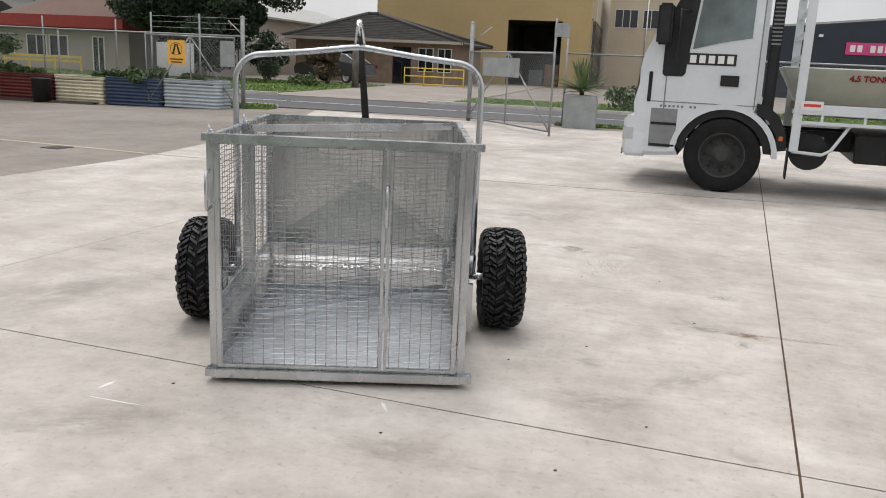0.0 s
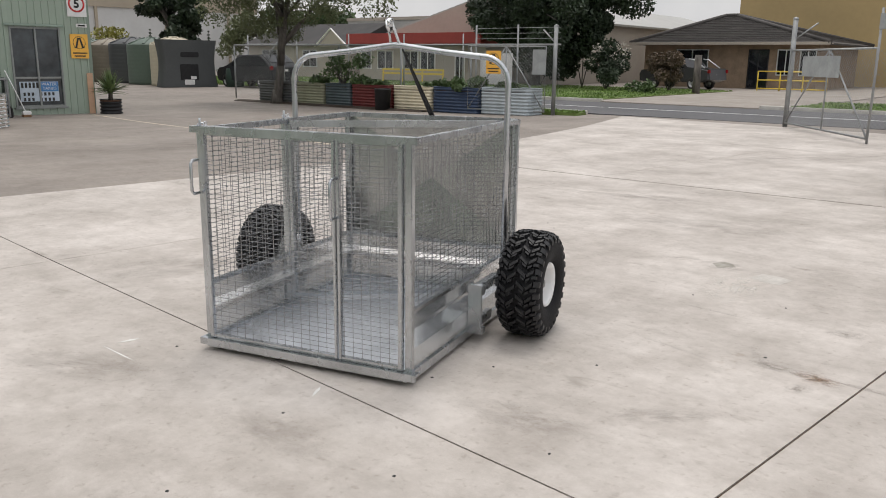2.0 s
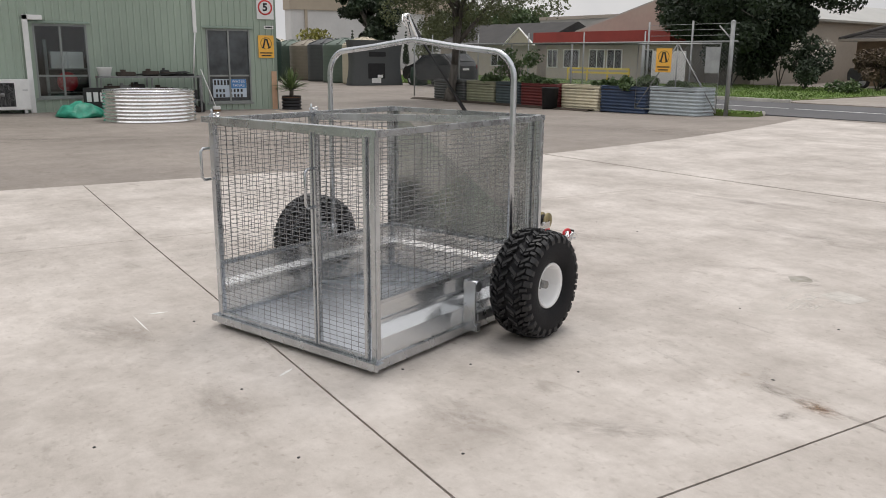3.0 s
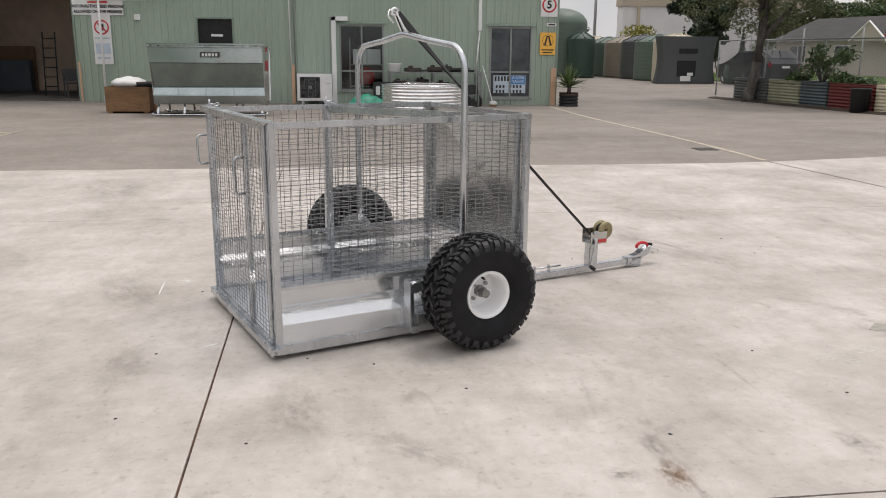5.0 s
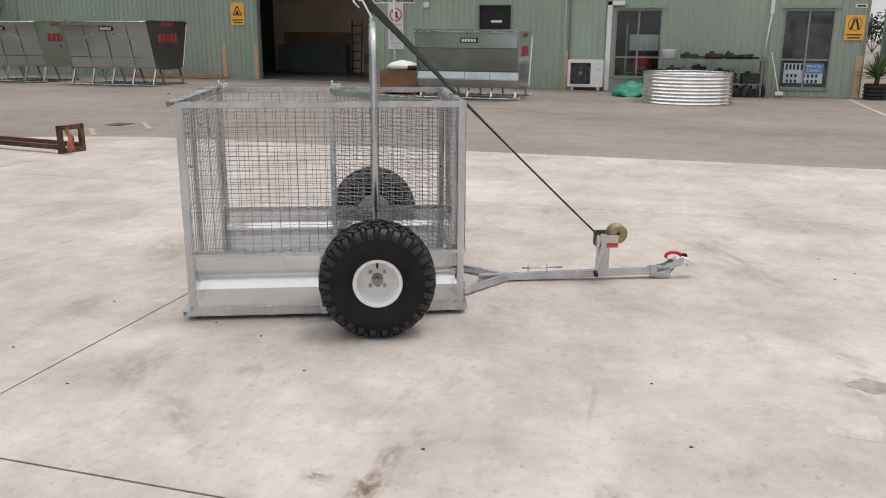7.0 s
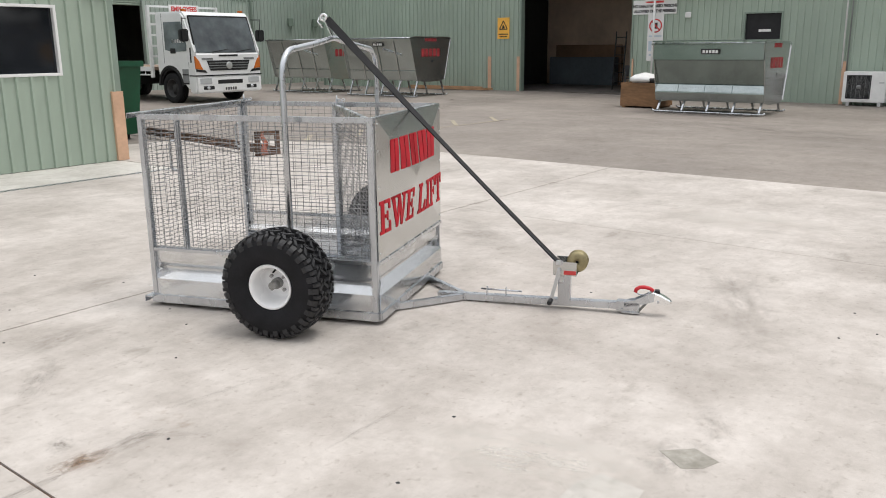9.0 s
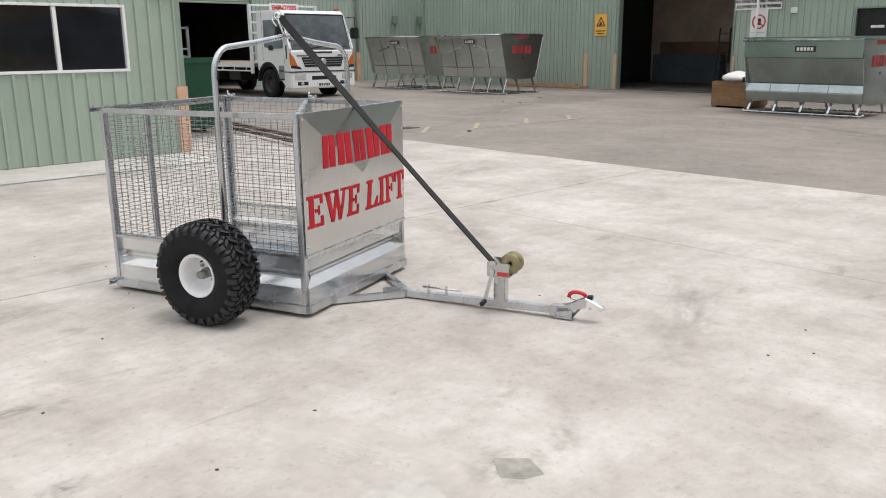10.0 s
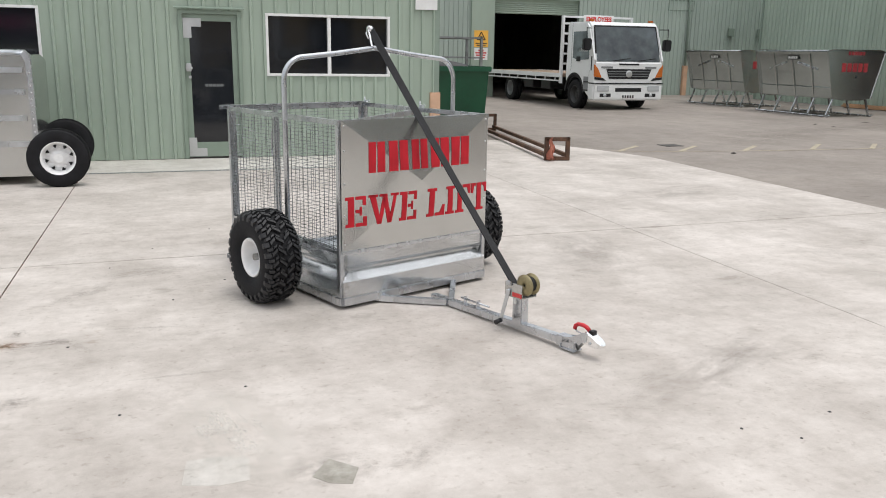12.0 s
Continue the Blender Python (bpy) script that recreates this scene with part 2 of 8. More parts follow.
GUMLEAF = material("gum_leaf", (0.14, 0.16, 0.075), 0.6, 0, 0.3, 1.2, 10, 0.0, tint=(0.06, 0.075, 0.03))
DARKLEAF = material("dark_leaf", (0.026, 0.045, 0.02), 0.65, 0, 0.35, 1.2, 10, 0.0, tint=(0.012, 0.02, 0.01))
BINGREEN = material("bin_green", (0.008, 0.085, 0.04), 0.42, 0, 0.12, 2, 14, 0.05)


# ---- mesh helpers ----
class Shape:
    """Collects simple solids into one mesh."""

    def __init__(self):
        self.bm = bmesh.new()

    def box(self, a, b, bevel=0.0, m=None):
        lo, hi = [min(p) for p in zip(a, b)], [max(p) for p in zip(a, b)]
        tmp = bmesh.new() if bevel else self.bm
        vs = [tmp.verts.new((x, y, z)) for z in (lo[2], hi[2]) for y in (lo[1], hi[1]) for x in (lo[0], hi[0])]
        for f in ((0, 2, 3, 1), (4, 5, 7, 6), (0, 1, 5, 4), (2, 6, 7, 3), (0, 4, 6, 2), (1, 3, 7, 5)):
            tmp.faces.new([vs[i] for i in f])
        if bevel:
            bmesh.ops.bevel(tmp, geom=tmp.edges[:], offset=bevel, segments=2, affect="EDGES")
            vs = self.take(tmp)
        if m:
            bmesh.ops.transform(self.bm, matrix=m, verts=vs)
        return self

    def take(self, other):
        new_verts = {v: self.bm.verts.new(v.co) for v in other.verts}
        for f in other.faces:
            g = self.bm.faces.new([new_verts[v] for v in f.verts])
            g.smooth = f.smooth
        other.free()
        return list(new_verts.values())

    def rod(self, a, b, r, n=8, r2=None, smooth=True):
        a, b = Vector(a), Vector(b)
        q = (b - a).to_track_quat("Z", "Y")
        rings = []
        for p, rad in ((a, r), (b, r if r2 is None else r2)):
            rings.append([self.bm.verts.new(p + q @ Vector((rad * math.cos(i * math.tau / n), rad * math.sin(i * math.tau / n), 0))) for i in range(n)])
        for i in range(n):
            f = self.bm.faces.new((rings[0][i], rings[0][(i + 1) % n], rings[1][(i + 1) % n], rings[1][i]))
            f.smooth = smooth and n > 5
        self.bm.faces.new(rings[0][::-1])
        self.bm.faces.new(rings[1])
        return self

    def bar(self, a, b, w, h, up=(0, 0, 1), bevel=0.0):
        """A square-section bar of width w and height h from a to b."""
        a, b, up = Vector(a), Vector(b), Vector(up)
        d = (b - a).normalized()
        s = d.cross(up).normalized()
        u = s.cross(d)
        m = Matrix((s, d, u)).transposed().to_4x4()
        m.translation = a
        return self.box((-w / 2, 0, -h / 2), (w / 2, (b - a).length, h / 2), bevel, m)

    def pipe(self, pts, r, n=10, closed=False):
        """A round tube along points."""
        pts = [Vector(p) for p in pts]
        rings, last = [], None
        for i, p in enumerate(pts):
            d = (pts[(i + 1) % len(pts)] if closed or i + 1 < len(pts) else p) - (pts[i - 1] if closed or i else p)
            d.normalize()
            ref = last if last is not None else (Vector((0, 0, 1)) if abs(d.z) < 0.9 else Vector((1, 0, 0)))
            u = (ref - d * ref.dot(d)).normalized()
            last = u
            v = d.cross(u)
            rings.append([self.bm.verts.new(p + (u * math.cos(k * math.tau / n) + v * math.sin(k * math.tau / n)) * r) for k in range(n)])
        for i in range(len(rings) - (0 if closed else 1)):
            p, q = rings[i], rings[(i + 1) % len(rings)]
            for k in range(n):
                f = self.bm.faces.new((p[k], p[(k + 1) % n], q[(k + 1) % n], q[k]))
                f.smooth = n > 5
        if not closed:
            self.bm.faces.new(rings[0][::-1])
            self.bm.faces.new(rings[-1])
        return self

    def prism(self, poly, a, b, axis="y", m=None):
        """A polygon in the two other axes, drawn out along axis from a to b."""
        def at(p, d):
            return {"x": (d, p[0], p[1]), "y": (p[0], d, p[1]), "z": (p[0], p[1], d)}[axis]
        lo, hi = [self.bm.verts.new(at(p, a)) for p in poly], [self.bm.verts.new(at(p, b)) for p in poly]
        for i in range(len(poly)):
            j = (i + 1) % len(poly)
            self.bm.faces.new((lo[i], lo[j], hi[j], hi[i]))
        self.bm.faces.new(lo[::-1])
        self.bm.faces.new(hi)
        if m:
            bmesh.ops.transform(self.bm, matrix=m, verts=lo + hi)
        return self

    def lathe(self, prof, n=32, m=None, smooth=True, arc=math.tau):
        """Turns a profile of (radius, height) round the local z axis."""
        whole = arc > 6.28
        rings = [[self.bm.verts.new((r * math.cos(k * arc / n), r * math.sin(k * arc / n), z)) for k in range(n if whole else n + 1)] for r, z in prof]
        for p, q in zip(rings, rings[1:]):
            for k in range(n):
                f = self.bm.faces.new((p[k], p[(k + 1) % len(p)], q[(k + 1) % len(q)], q[k]))
                f.smooth = smooth
        if m:
            bmesh.ops.transform(self.bm, matrix=m, verts=[v for ring in rings for v in ring])
        return self

    def sheet(self, grid, smooth=False):
        """Faces over a grid of points."""
        vs = [[self.bm.verts.new(p) for p in row] for row in grid]
        for r, s in zip(vs, vs[1:]):
            for i in range(len(r) - 1):
                f = self.bm.faces.new((r[i], r[i + 1], s[i + 1], s[i]))
                f.smooth = smooth
        return self

    def face(self, pts):
        self.bm.faces.new([self.bm.verts.new(p) for p in pts])
        return self

    def mesh(self, name):
        bmesh.ops.recalc_face_normals(self.bm, faces=self.bm.faces[:])
        me = bpy.data.meshes.new(name)
        self.bm.to_mesh(me)
        self.bm.free()
        return me


def part(name, shape, mat, parent=None, label="", m=None):
    """One mesh object under a thing or a part."""
    ob = new(name, shape.mesh(name) if isinstance(shape, Shape) else shape)
    if mat and not ob.data.materials:
        ob.data.materials.append(mat)
    if parent:
        ob.parent = parent
    if m:
        ob.matrix_basis = m
    return tagged(ob, label)


def thing(name, m, label, category, group="", kind=""):
    ob = new(name)
    ob.empty_display_size = 0.1
    ob.matrix_basis = m
    return tagged(ob, label, category, group, kind)


def lettering(name, text, size, mat, parent, m, depth=0.002, wide=1.0, bold=0.0):
    """Flat letters in the built-in font, centred on m, facing local +z."""
    cu = bpy.data.curves.new(name, "FONT")
    cu.offset = bold
    cu.body, cu.size, cu.extrude, cu.align_x, cu.align_y = text, size, depth, "CENTER", "CENTER"
    tmp = bpy.data.objects.new(name, cu)
    me = bpy.data.meshes.new_from_object(tmp)
    bpy.data.objects.remove(tmp)
    me.transform(Matrix.Diagonal((wide, 1, 1, 1)))
    return part(name, me, mat, parent, "", m)


# a pose for flat signs: local x runs along the wall, local y up, local z out of the wall
def facing(x, y, z, yaw):
    """yaw: the way the sign looks, degrees from +x."""
    return pose(x, y, z, 90, 0, yaw + 90)


SHED_X, OFFICE_Y = -23.0, -2.98
STREET = pose(-10, 20.9, 0, 0, 0, 7)


# ---- ground ----
def ramp(x, a, b):
    t = min(max((x - a) / (b - a), 0.0), 1.0)
    return t * t * (3 - 2 * t)


def yard_z(x, y):
    """The yard falls gently along the shed, towards the street."""
    v = STREET.inverted() @ Vector((x, y, 0))
    return ramp(x, -9, -20) * ramp(x, -36, -28) * min(max(-0.0093 * (y + 3.1), -0.14), 0.05) * ramp(v.y, 2.0, 0.7)


def yard(x, y, turn=0.0):
    """A pose on the yard's surface."""
    return pose(x, y, yard_z(x, y) - 0.012, 0, 0, turn)


GX = [-400, -120, -60] + [-40 + k for k in range(33)] + [0, 60, 400]
GY = [-400, -60, -30] + [-18 + k * 1.5 for k in range(20)] + [12 + k * 0.5 for k in range(28)] + [40, 120, 400]
ground = part("ground", Shape().sheet([[(x, y, yard_z(x, y) - 0.012) for x in GX] for y in GY], True), YARD)
tagged(ground, "worn grey-brown concrete yard with tyre marks", "ground", kind="structure")

pavement = thing("pavement", pose(0, 0, 0), "pale new concrete slabs with sawn joints and scuff marks", "pavement", kind="structure")
JX = (-8.1, -4.75, 0.435, 5.73, 11.0)
# the cross joints run a little askew: (y at x = 0, slope)
JY = ((-4.7, 0.0), (3.306, 0.021), (10.98, 0.13), (16.2, 0.0), (21.4, 0.0))


def joint_y(k, x):
    return JY[k][0] + JY[k][1] * max(x, -7.0)


def slab_left(y):
    """The old edge of the pale slabs: straight, bending off at both ends."""
    if y < -2.0:
        return -8.1 + (-2.0 - y) * 0.43
    return -8.1 if y < 9.5 else -8.1 - 0.17 * (y - 9.5) - 0.011 * (y - 9.5) ** 2


GAP = 0.0055
for i in range(4):
    for k in range(4):
        lo, hi = (0.018 if k == 2 else GAP), (0.018 if k == 1 else GAP)
        thin = 0.003
        if i == 0:
            right = JX[1] - thin
            y0, y1 = joint_y(k, -6.4) + lo, joint_y(k + 1, -6.4) - hi
            rows = [y0 + (y1 - y0) * j / 8 for j in range(9)]
            poly = [(right, joint_y(k, right) + lo), (right, joint_y(k + 1, right) - hi)] + [(slab_left(y), y) for y in (joint_y(k + 1, -8) - hi, *rows[7:0:-1], joint_y(k, -8) + lo)]
        else:
            left, right = JX[i] + (thin if i == 1 else GAP), JX[i + 1] - GAP
            poly = [(left, joint_y(k, left) + lo), (right, joint_y(k, right) + lo), (right, joint_y(k + 1, right) - hi), (left, joint_y(k + 1, left) - hi)]
            if k == 0:
                poly = [(x, max(y, -1.545)) for x, y in poly]
        part("concrete_slab", Shape().prism(poly, -0.1, 0.0, "z"), SLAB, pavement)
part("joint_filler", Shape().prism([(-8.0, -1.53), (11, -1.53), (11, 21.3), (-9.5, 21.3), (-8.0, 9)], -0.1, -0.009, "z"), RUST, pavement, "dark joint filler")

apron = part("apron", Shape().prism([(-5.6, OFFICE_Y), (11, OFFICE_Y), (11, -1.66), (-5.9, -1.66)], -0.1, -0.006, "z"), APRON)
tagged(apron, "pale concrete apron along the office wall", "apron", kind="structure")
drain = thing("trench_drain", pose(0, 0, 0), "long black slotted trench drain let into concrete", "drain", kind="structure")
s = Shape()
s.box((-5.6, -1.66, -0.1), (11, -1.545, -0.012))
part("channel", s, BLACK, drain)
s = Shape()
for i in range(340):
    x = -5.5 + i * 0.048
    s.box((x, -1.655, -0.012), (x + 0.022, -1.55, -0.001))
s.box((-5.6, -1.66, -0.012), (11, -1.648, 0.0)).box((-5.6, -1.557, -0.012), (11, -1.546, 0.0))
tagged(part("grate", s, ALU, drain), kind="stuff")


# ---- ribbed green walls ----
def ribbed(length, z0, z1, pitch=0.19, depth=0.034, rib=0.046):
    """A rib-pressed wall sheet along local x, looking to local -y."""
    pts, x = [], 0.0
    while x < length - pitch * 0.3:
        for dx, d in ((0, 0), (pitch - rib - 0.01, 0), (pitch - rib, depth), (pitch - 0.012, depth), (pitch - 0.001, 0)):
            if x + dx <= length:
                pts.append((x + dx, -d))
        x += pitch
    pts.append((length, 0))
    front = [[(a, b, z) for a, b in pts] for z in (z0, z1)]
    return Shape().sheet(front)


def wall_panels(parent, segments, turn, mat, thick=0.16, pitch=0.19):
    """segments: (start, end, z0, z1) along the wall, each with its ribbed sheet and a core behind it."""
    for a, b, z0, z1 in segments:
        sh = ribbed(b - a, z0, z1, pitch)
        sh.box((0, 0.004, z0), (b - a, thick, z1))
        part("wall_sheet", sh, mat, parent, "", turn @ pose(a, 0, 0))


# the long shed: its face stands on the plane x = SHED_X and looks to +x; along it local x runs towards +y
SHED = pose(SHED_X, 0, 0, 0, 0, 90)
shed = thing("wall_shed", pose(0, 0, 0), "long ribbed sage-green steel shed wall with a big open doorway", "wall", kind="structure")
SHED_TOP = 6.2
Z0 = -0.25
wall_panels(shed, [(-17.67, -7.88, Z0, SHED_TOP), (-7.88, -3.7, 4.3, SHED_TOP), (-3.7, -0.23, Z0, SHED_TOP), (-0.23, 0.87, Z0, 1.66), (-0.23, 0.87, 2.46, SHED_TOP),
                   (0.87, 4.0, Z0, SHED_TOP), (4.0, 5.36, Z0, 0.32), (4.0, 5.36, 2.3, SHED_TOP), (5.36, 8.67, Z0, SHED_TOP), (8.67, 10.01, Z0, 0.09), (8.67, 10.01, 2.28, SHED_TOP), (10.01, 10.78, Z0, SHED_TOP)], SHED, GREEN)
for y in (-7.88, -3.7):
    part("door_jamb", Shape().box((SHED_X - 0.18, y - 0.03, Z0), (SHED_X + 0.04, y + 0.03, 4.3), 0.004), DULLGREEN, shed)
for y, w, z in ((-7.96, 0.12, 1.22), (-9.18, 0.15, 1.22), (10.74, 0.17, 1.03), (2.58, 0.1, 1.09), (-3.64, 0.06, 1.15)):
    part("corner_guard", Shape().box((SHED_X + 0.032, y - w / 2, Z0), (SHED_X + 0.05, y + w / 2, z), 0.004), PINK, shed, "salmon-painted lower guard")
for y in (-17.7, 10.81):
    part("corner_flashing", Shape().box((SHED_X - 0.2, y - 0.05, Z0), (SHED_X + 0.035, y + 0.05, SHED_TOP), 0.004), DULLGREEN, shed)
part("side_wall", ribbed(30, Z0, SHED_TOP), GREEN, shed, "", pose(SHED_X - 0.1, 10.82, 0, 0, 0, 180))
part("side_wall", ribbed(30, Z0, SHED_TOP), GREEN, shed, "", pose(SHED_X - 30.1, -17.7, 0, 0, 0, 0))
part("roof", Shape().prism([(SHED_X - 30, SHED_TOP + 3), (SHED_X + 0.3, SHED_TOP), (SHED_X + 0.3, SHED_TOP + 0.06), (SHED_X - 30, SHED_TOP + 3.06)], -17.8, 10.95, "y"), ALU, shed, "pale steel roof sheeting")
part("gutter", Shape().box((SHED_X + 0.03, -17.8, SHED_TOP - 0.12), (SHED_X + 0.17, 10.95, SHED_TOP), 0.01), DULLGREEN, shed)
s = Shape().box((SHED_X + 0.03, 8.29, 2.15), (SHED_X + 0.11, 8.39, SHED_TOP), 0.008)
part("downpipe", s, FRAMEWHITE, shed, "square white downpipe")
part("drop_pipe", Shape().rod((SHED_X + 0.07, 8.34, 2.17), (SHED_X + 0.07, 8.22, 0.9), 0.025), FRAMEWHITE, shed)
part("conduit", Shape().rod((SHED_X + 0.06, 2.53, 0.9), (SHED_X + 0.06, 2.49, SHED_TOP), 0.022, 8), FRAMEWHITE, shed, "thin white conduit")
part("conduit", Shape().rod((SHED_X + 0.055, 2.66, 0.2), (SHED_X + 0.055, 2.63, SHED_TOP), 0.018, 8), DULL0, shed, "thin grey conduit")
# unseen wall, added to keep daylight from entering the shed from behind
part("unseen_back_wall", Shape().box((SHED_X - 30.3, -17.7, Z0), (SHED_X - 30.1, 10.82, SHED_TOP + 3)), GREEN, shed)
s = Shape().box((SHED_X + 0.03, 3.76, Z0), (SHED_X + 0.12, 3.9, 2.53), 0.01).box((SHED_X + 0.03, 3.76, 2.4), (SHED_X + 0.12, 4.26, 2.53), 0.01)
part("pipe_duct", s, FRAMEWHITE, shed, "white pipe duct")

# the dark inside of the shed
s = Shape()
s.box((SHED_X - 5.9, -12.5, 0), (SHED_X - 5.8, -0.5, 4.6)).box((SHED_X - 5.9, -0.5, 0), (SHED_X - 0.2, -0.4, 4.6))
shell = part("wall_inside", s, PLYWALL)
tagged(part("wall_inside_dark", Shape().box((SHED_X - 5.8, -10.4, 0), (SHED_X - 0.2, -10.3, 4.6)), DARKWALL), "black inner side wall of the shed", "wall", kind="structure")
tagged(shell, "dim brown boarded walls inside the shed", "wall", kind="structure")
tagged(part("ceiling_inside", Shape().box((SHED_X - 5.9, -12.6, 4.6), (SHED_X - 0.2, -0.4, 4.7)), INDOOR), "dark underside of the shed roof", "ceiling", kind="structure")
tagged(part("floor_inside", Shape().box((SHED_X - 5.9, -12.5, -0.1), (SHED_X - 0.16, -0.5, 0.045)), INDOOR), "workshop floor in a dark tone", "floor", kind="structure")


def framed_window(name, m, w, h, bars, mat, label, sill=0.0, glass_mat=None, rows=(), thick=0.05):
    """A window in a wall: local x along it, y up, z out."""
    win = thing(name, m, label, "window", kind="structure")
    t = thick
    s = Shape()
    s.box((0, 0, -0.1), (w, t, 0.03), 0.004).box((0, h - t, -0.1), (w, h, 0.03), 0.004).box((0, t, -0.1), (t, h - t, 0.03), 0.004).box((w - t, t, -0.1), (w, h - t, 0.03), 0.004)
    part("window_frame", s, mat, win)
    xs = [t] + [w * b for b in bars] + [w - t]
    for b in bars:
        part("mullion", Shape().box((w * b - 0.025, t, -0.08), (w * b + 0.025, h - t, 0.02), 0.003), mat, win)
    for r in rows:
        part("transom", Shape().box((t, h * r - 0.025, -0.08), (w - t, h * r + 0.025, 0.022), 0.003), mat, win)
    for a, b in zip(xs, xs[1:]):
        part("pane", Shape().box((a, t, -0.05), (b, h - t, -0.04)), glass_mat or DARKGLASS, win)
    if sill:
        part("window_sill", Shape().box((-0.05, -0.05, -0.05), (w + 0.05, 0, sill), 0.005), mat, win)
    return win


framed_window("window_1", facing(SHED_X, 4.0, 0.32, 0), 1.36, 1.98, [0.5], DULL0, "two-pane window in a green steel surround, clutter behind it", 0.06, CLEAR, [0.3])
framed_window("window_2", facing(SHED_X, 8.67, 0.09, 0), 1.34, 2.19, [0.5], DULL0, "two-pane dark window in a green steel surround", 0.06, SHEDGLASS, [0.37])
for nm, y0, y1, z in (("hood_1", 3.93, 5.43, 2.34), ("hood_2", 8.55, 10.1, 2.32)):
    tagged(part("trim", Shape().prism([(SHED_X + 0.03, z), (SHED_X + 0.10, z - 0.02), (SHED_X + 0.10, z - 0.008), (SHED_X + 0.03, z + 0.04)], y0, y1, "y"), DULLGREEN), "green steel drip hood over a window", "trim", kind="structure")
hatch = thing("door_2", facing(SHED_X, -0.23, 1.66, 0), "small dark square hatch with a white notice", "door", kind="structure")
part("panel", Shape().box((0.05, 0.04, -0.08), (1.05, 0.76, -0.05), 0.004), BLACK, hatch)
s = Shape().box((0, 0, -0.1), (1.1, 0.04, 0.035)).box((0, 0.76, -0.1), (1.1, 0.8, 0.035)).box((0, 0.04, -0.1), (0.05, 0.76, 0.035)).box((1.05, 0.04, -0.1), (1.1, 0.76, 0.035))
part("surround", s, DULLGREEN, hatch)
part("notice", Shape().box((0.42, 0.25, -0.05), (0.76, 0.32, -0.044)), SIGNWHITE, hatch)

# things close behind the first window, in a dark box added to shut out light
tagged(part("wall_dark_box", Shape().box((SHED_X - 2.6, 2.6, 0), (SHED_X - 2.5, 7.4, 4.0)).box((SHED_X - 2.5, 2.6, 0), (SHED_X - 0.17, 2.7, 4.0)).box((SHED_X - 2.5, 7.3, 0), (SHED_X - 0.17, 7.4, 4.0)), INDOOR), "dark walls of the box added behind the window", "wall", kind="structure")
tagged(part("ceiling_dark_box", Shape().box((SHED_X - 2.6, 2.6, 4.0), (SHED_X - 0.17, 7.4, 4.1)), INDOOR), "dark ceiling of the box added behind the window", "ceiling", kind="structure")
tagged(part("floor_dark_box", Shape().box((SHED_X - 2.6, 2.6, -0.1), (SHED_X - 0.17, 7.4, 0.0)), INDOOR), "dark floor of the box added behind the window", "floor", kind="structure")
stock = thing("storage_shelf", pose(SHED_X - 0.85, 4.3, 0), "grey steel shelf inside the store window", "shelf")
for z in (0.42, 1.08):
    part("shelf_board", Shape().box((0, 0, z), (0.5, 1.3, z + 0.03), 0.004), DULL0, stock)
for x in (0.0, 0.46):
    for y in (0.0, 1.26):
        part("post", Shape().box((x, y, 0), (x + 0.04, y + 0.04, 1.9), 0.003), DULL0, stock)
box_ = thing("white_carton", pose(SHED_X - 0.8, 4.42, 1.111), "white carton on the shelf behind the window", "carton")
part("carton_body", Shape().box((0, 0, 0), (0.42, 0.85, 0.46), 0.01), FRAMEWHITE, box_)
part("tape", Shape().box((0.418, 0.4, 0.0), (0.423, 0.45, 0.46)), ALU, box_)
reel = thing("red_reel", pose(SHED_X - 0.62, 4.72, 0.451), "red hose reel on the shelf behind the window", "reel")
part("disc", Shape().lathe([(0.0001, 0.03), (0.1, 0.03), (0.27, 0.01), (0.28, -0.02), (0.0001, -0.05)], 28, pose(0.14, 0.1, 0.285, 0, 90, 0)), REDPLASTIC, reel)
part("stand", Shape().box((0.02, 0.0, 0), (0.2, 0.2, 0.03), 0.004), BLACK, reel)

# the recess with the roller door, between the shed and the office
REC_Y = -20.7
recess = thing("wall_recess", pose(0, 0, 0), "ribbed green wall round a raised roller door", "wall", kind="structure")
RECESS = pose(0, REC_Y, 0, 0, 0, 180)
wall_panels(recess, [(4.6, 12.85, Z0, SHED_TOP), (12.85, 16.55, 3.75, SHED_TOP), (16.55, 30.2, Z0, SHED_TOP)], RECESS, FADEDGREEN, 0.2)
for x in (-23.8, -25.3):
    part("junction_box", Shape().box((x - 0.14, REC_Y + 0.03, 2.52), (x + 0.14, REC_Y + 0.14, 2.86), 0.01), DULLGREEN, recess, "small grey-green wall box")
part("drain_pipe", Shape().rod((-21.63, REC_Y + 0.09, 0.9), (-21.63, REC_Y + 0.09, SHED_TOP), 0.05, 10), DULLGREEN, recess)
part("pipe_guard", Shape().box((-21.73, REC_Y + 0.02, Z0), (-21.53, REC_Y + 0.16, 1.28), 0.01), PINK, recess, "salmon painted pipe guard")
curtain = part("roller_door", Shape().rod((-16.55, REC_Y - 0.24, 3.72), (-12.85, REC_Y - 0.24, 3.72), 0.17, 16), GREEN, recess, "green roller door, pulled up")
for i in range(8):
    z = 3.22 + i * 0.075
    part("slat", Shape().rod((-16.53, REC_Y - 0.13, z), (-12.87, REC_Y - 0.13, z), 0.042, 8), GREEN, curtain)
part("door_post", Shape().box((-12.85, REC_Y + 0.0, Z0), (-11.9, REC_Y + 0.12, 4.2), 0.01), GREEN, recess)
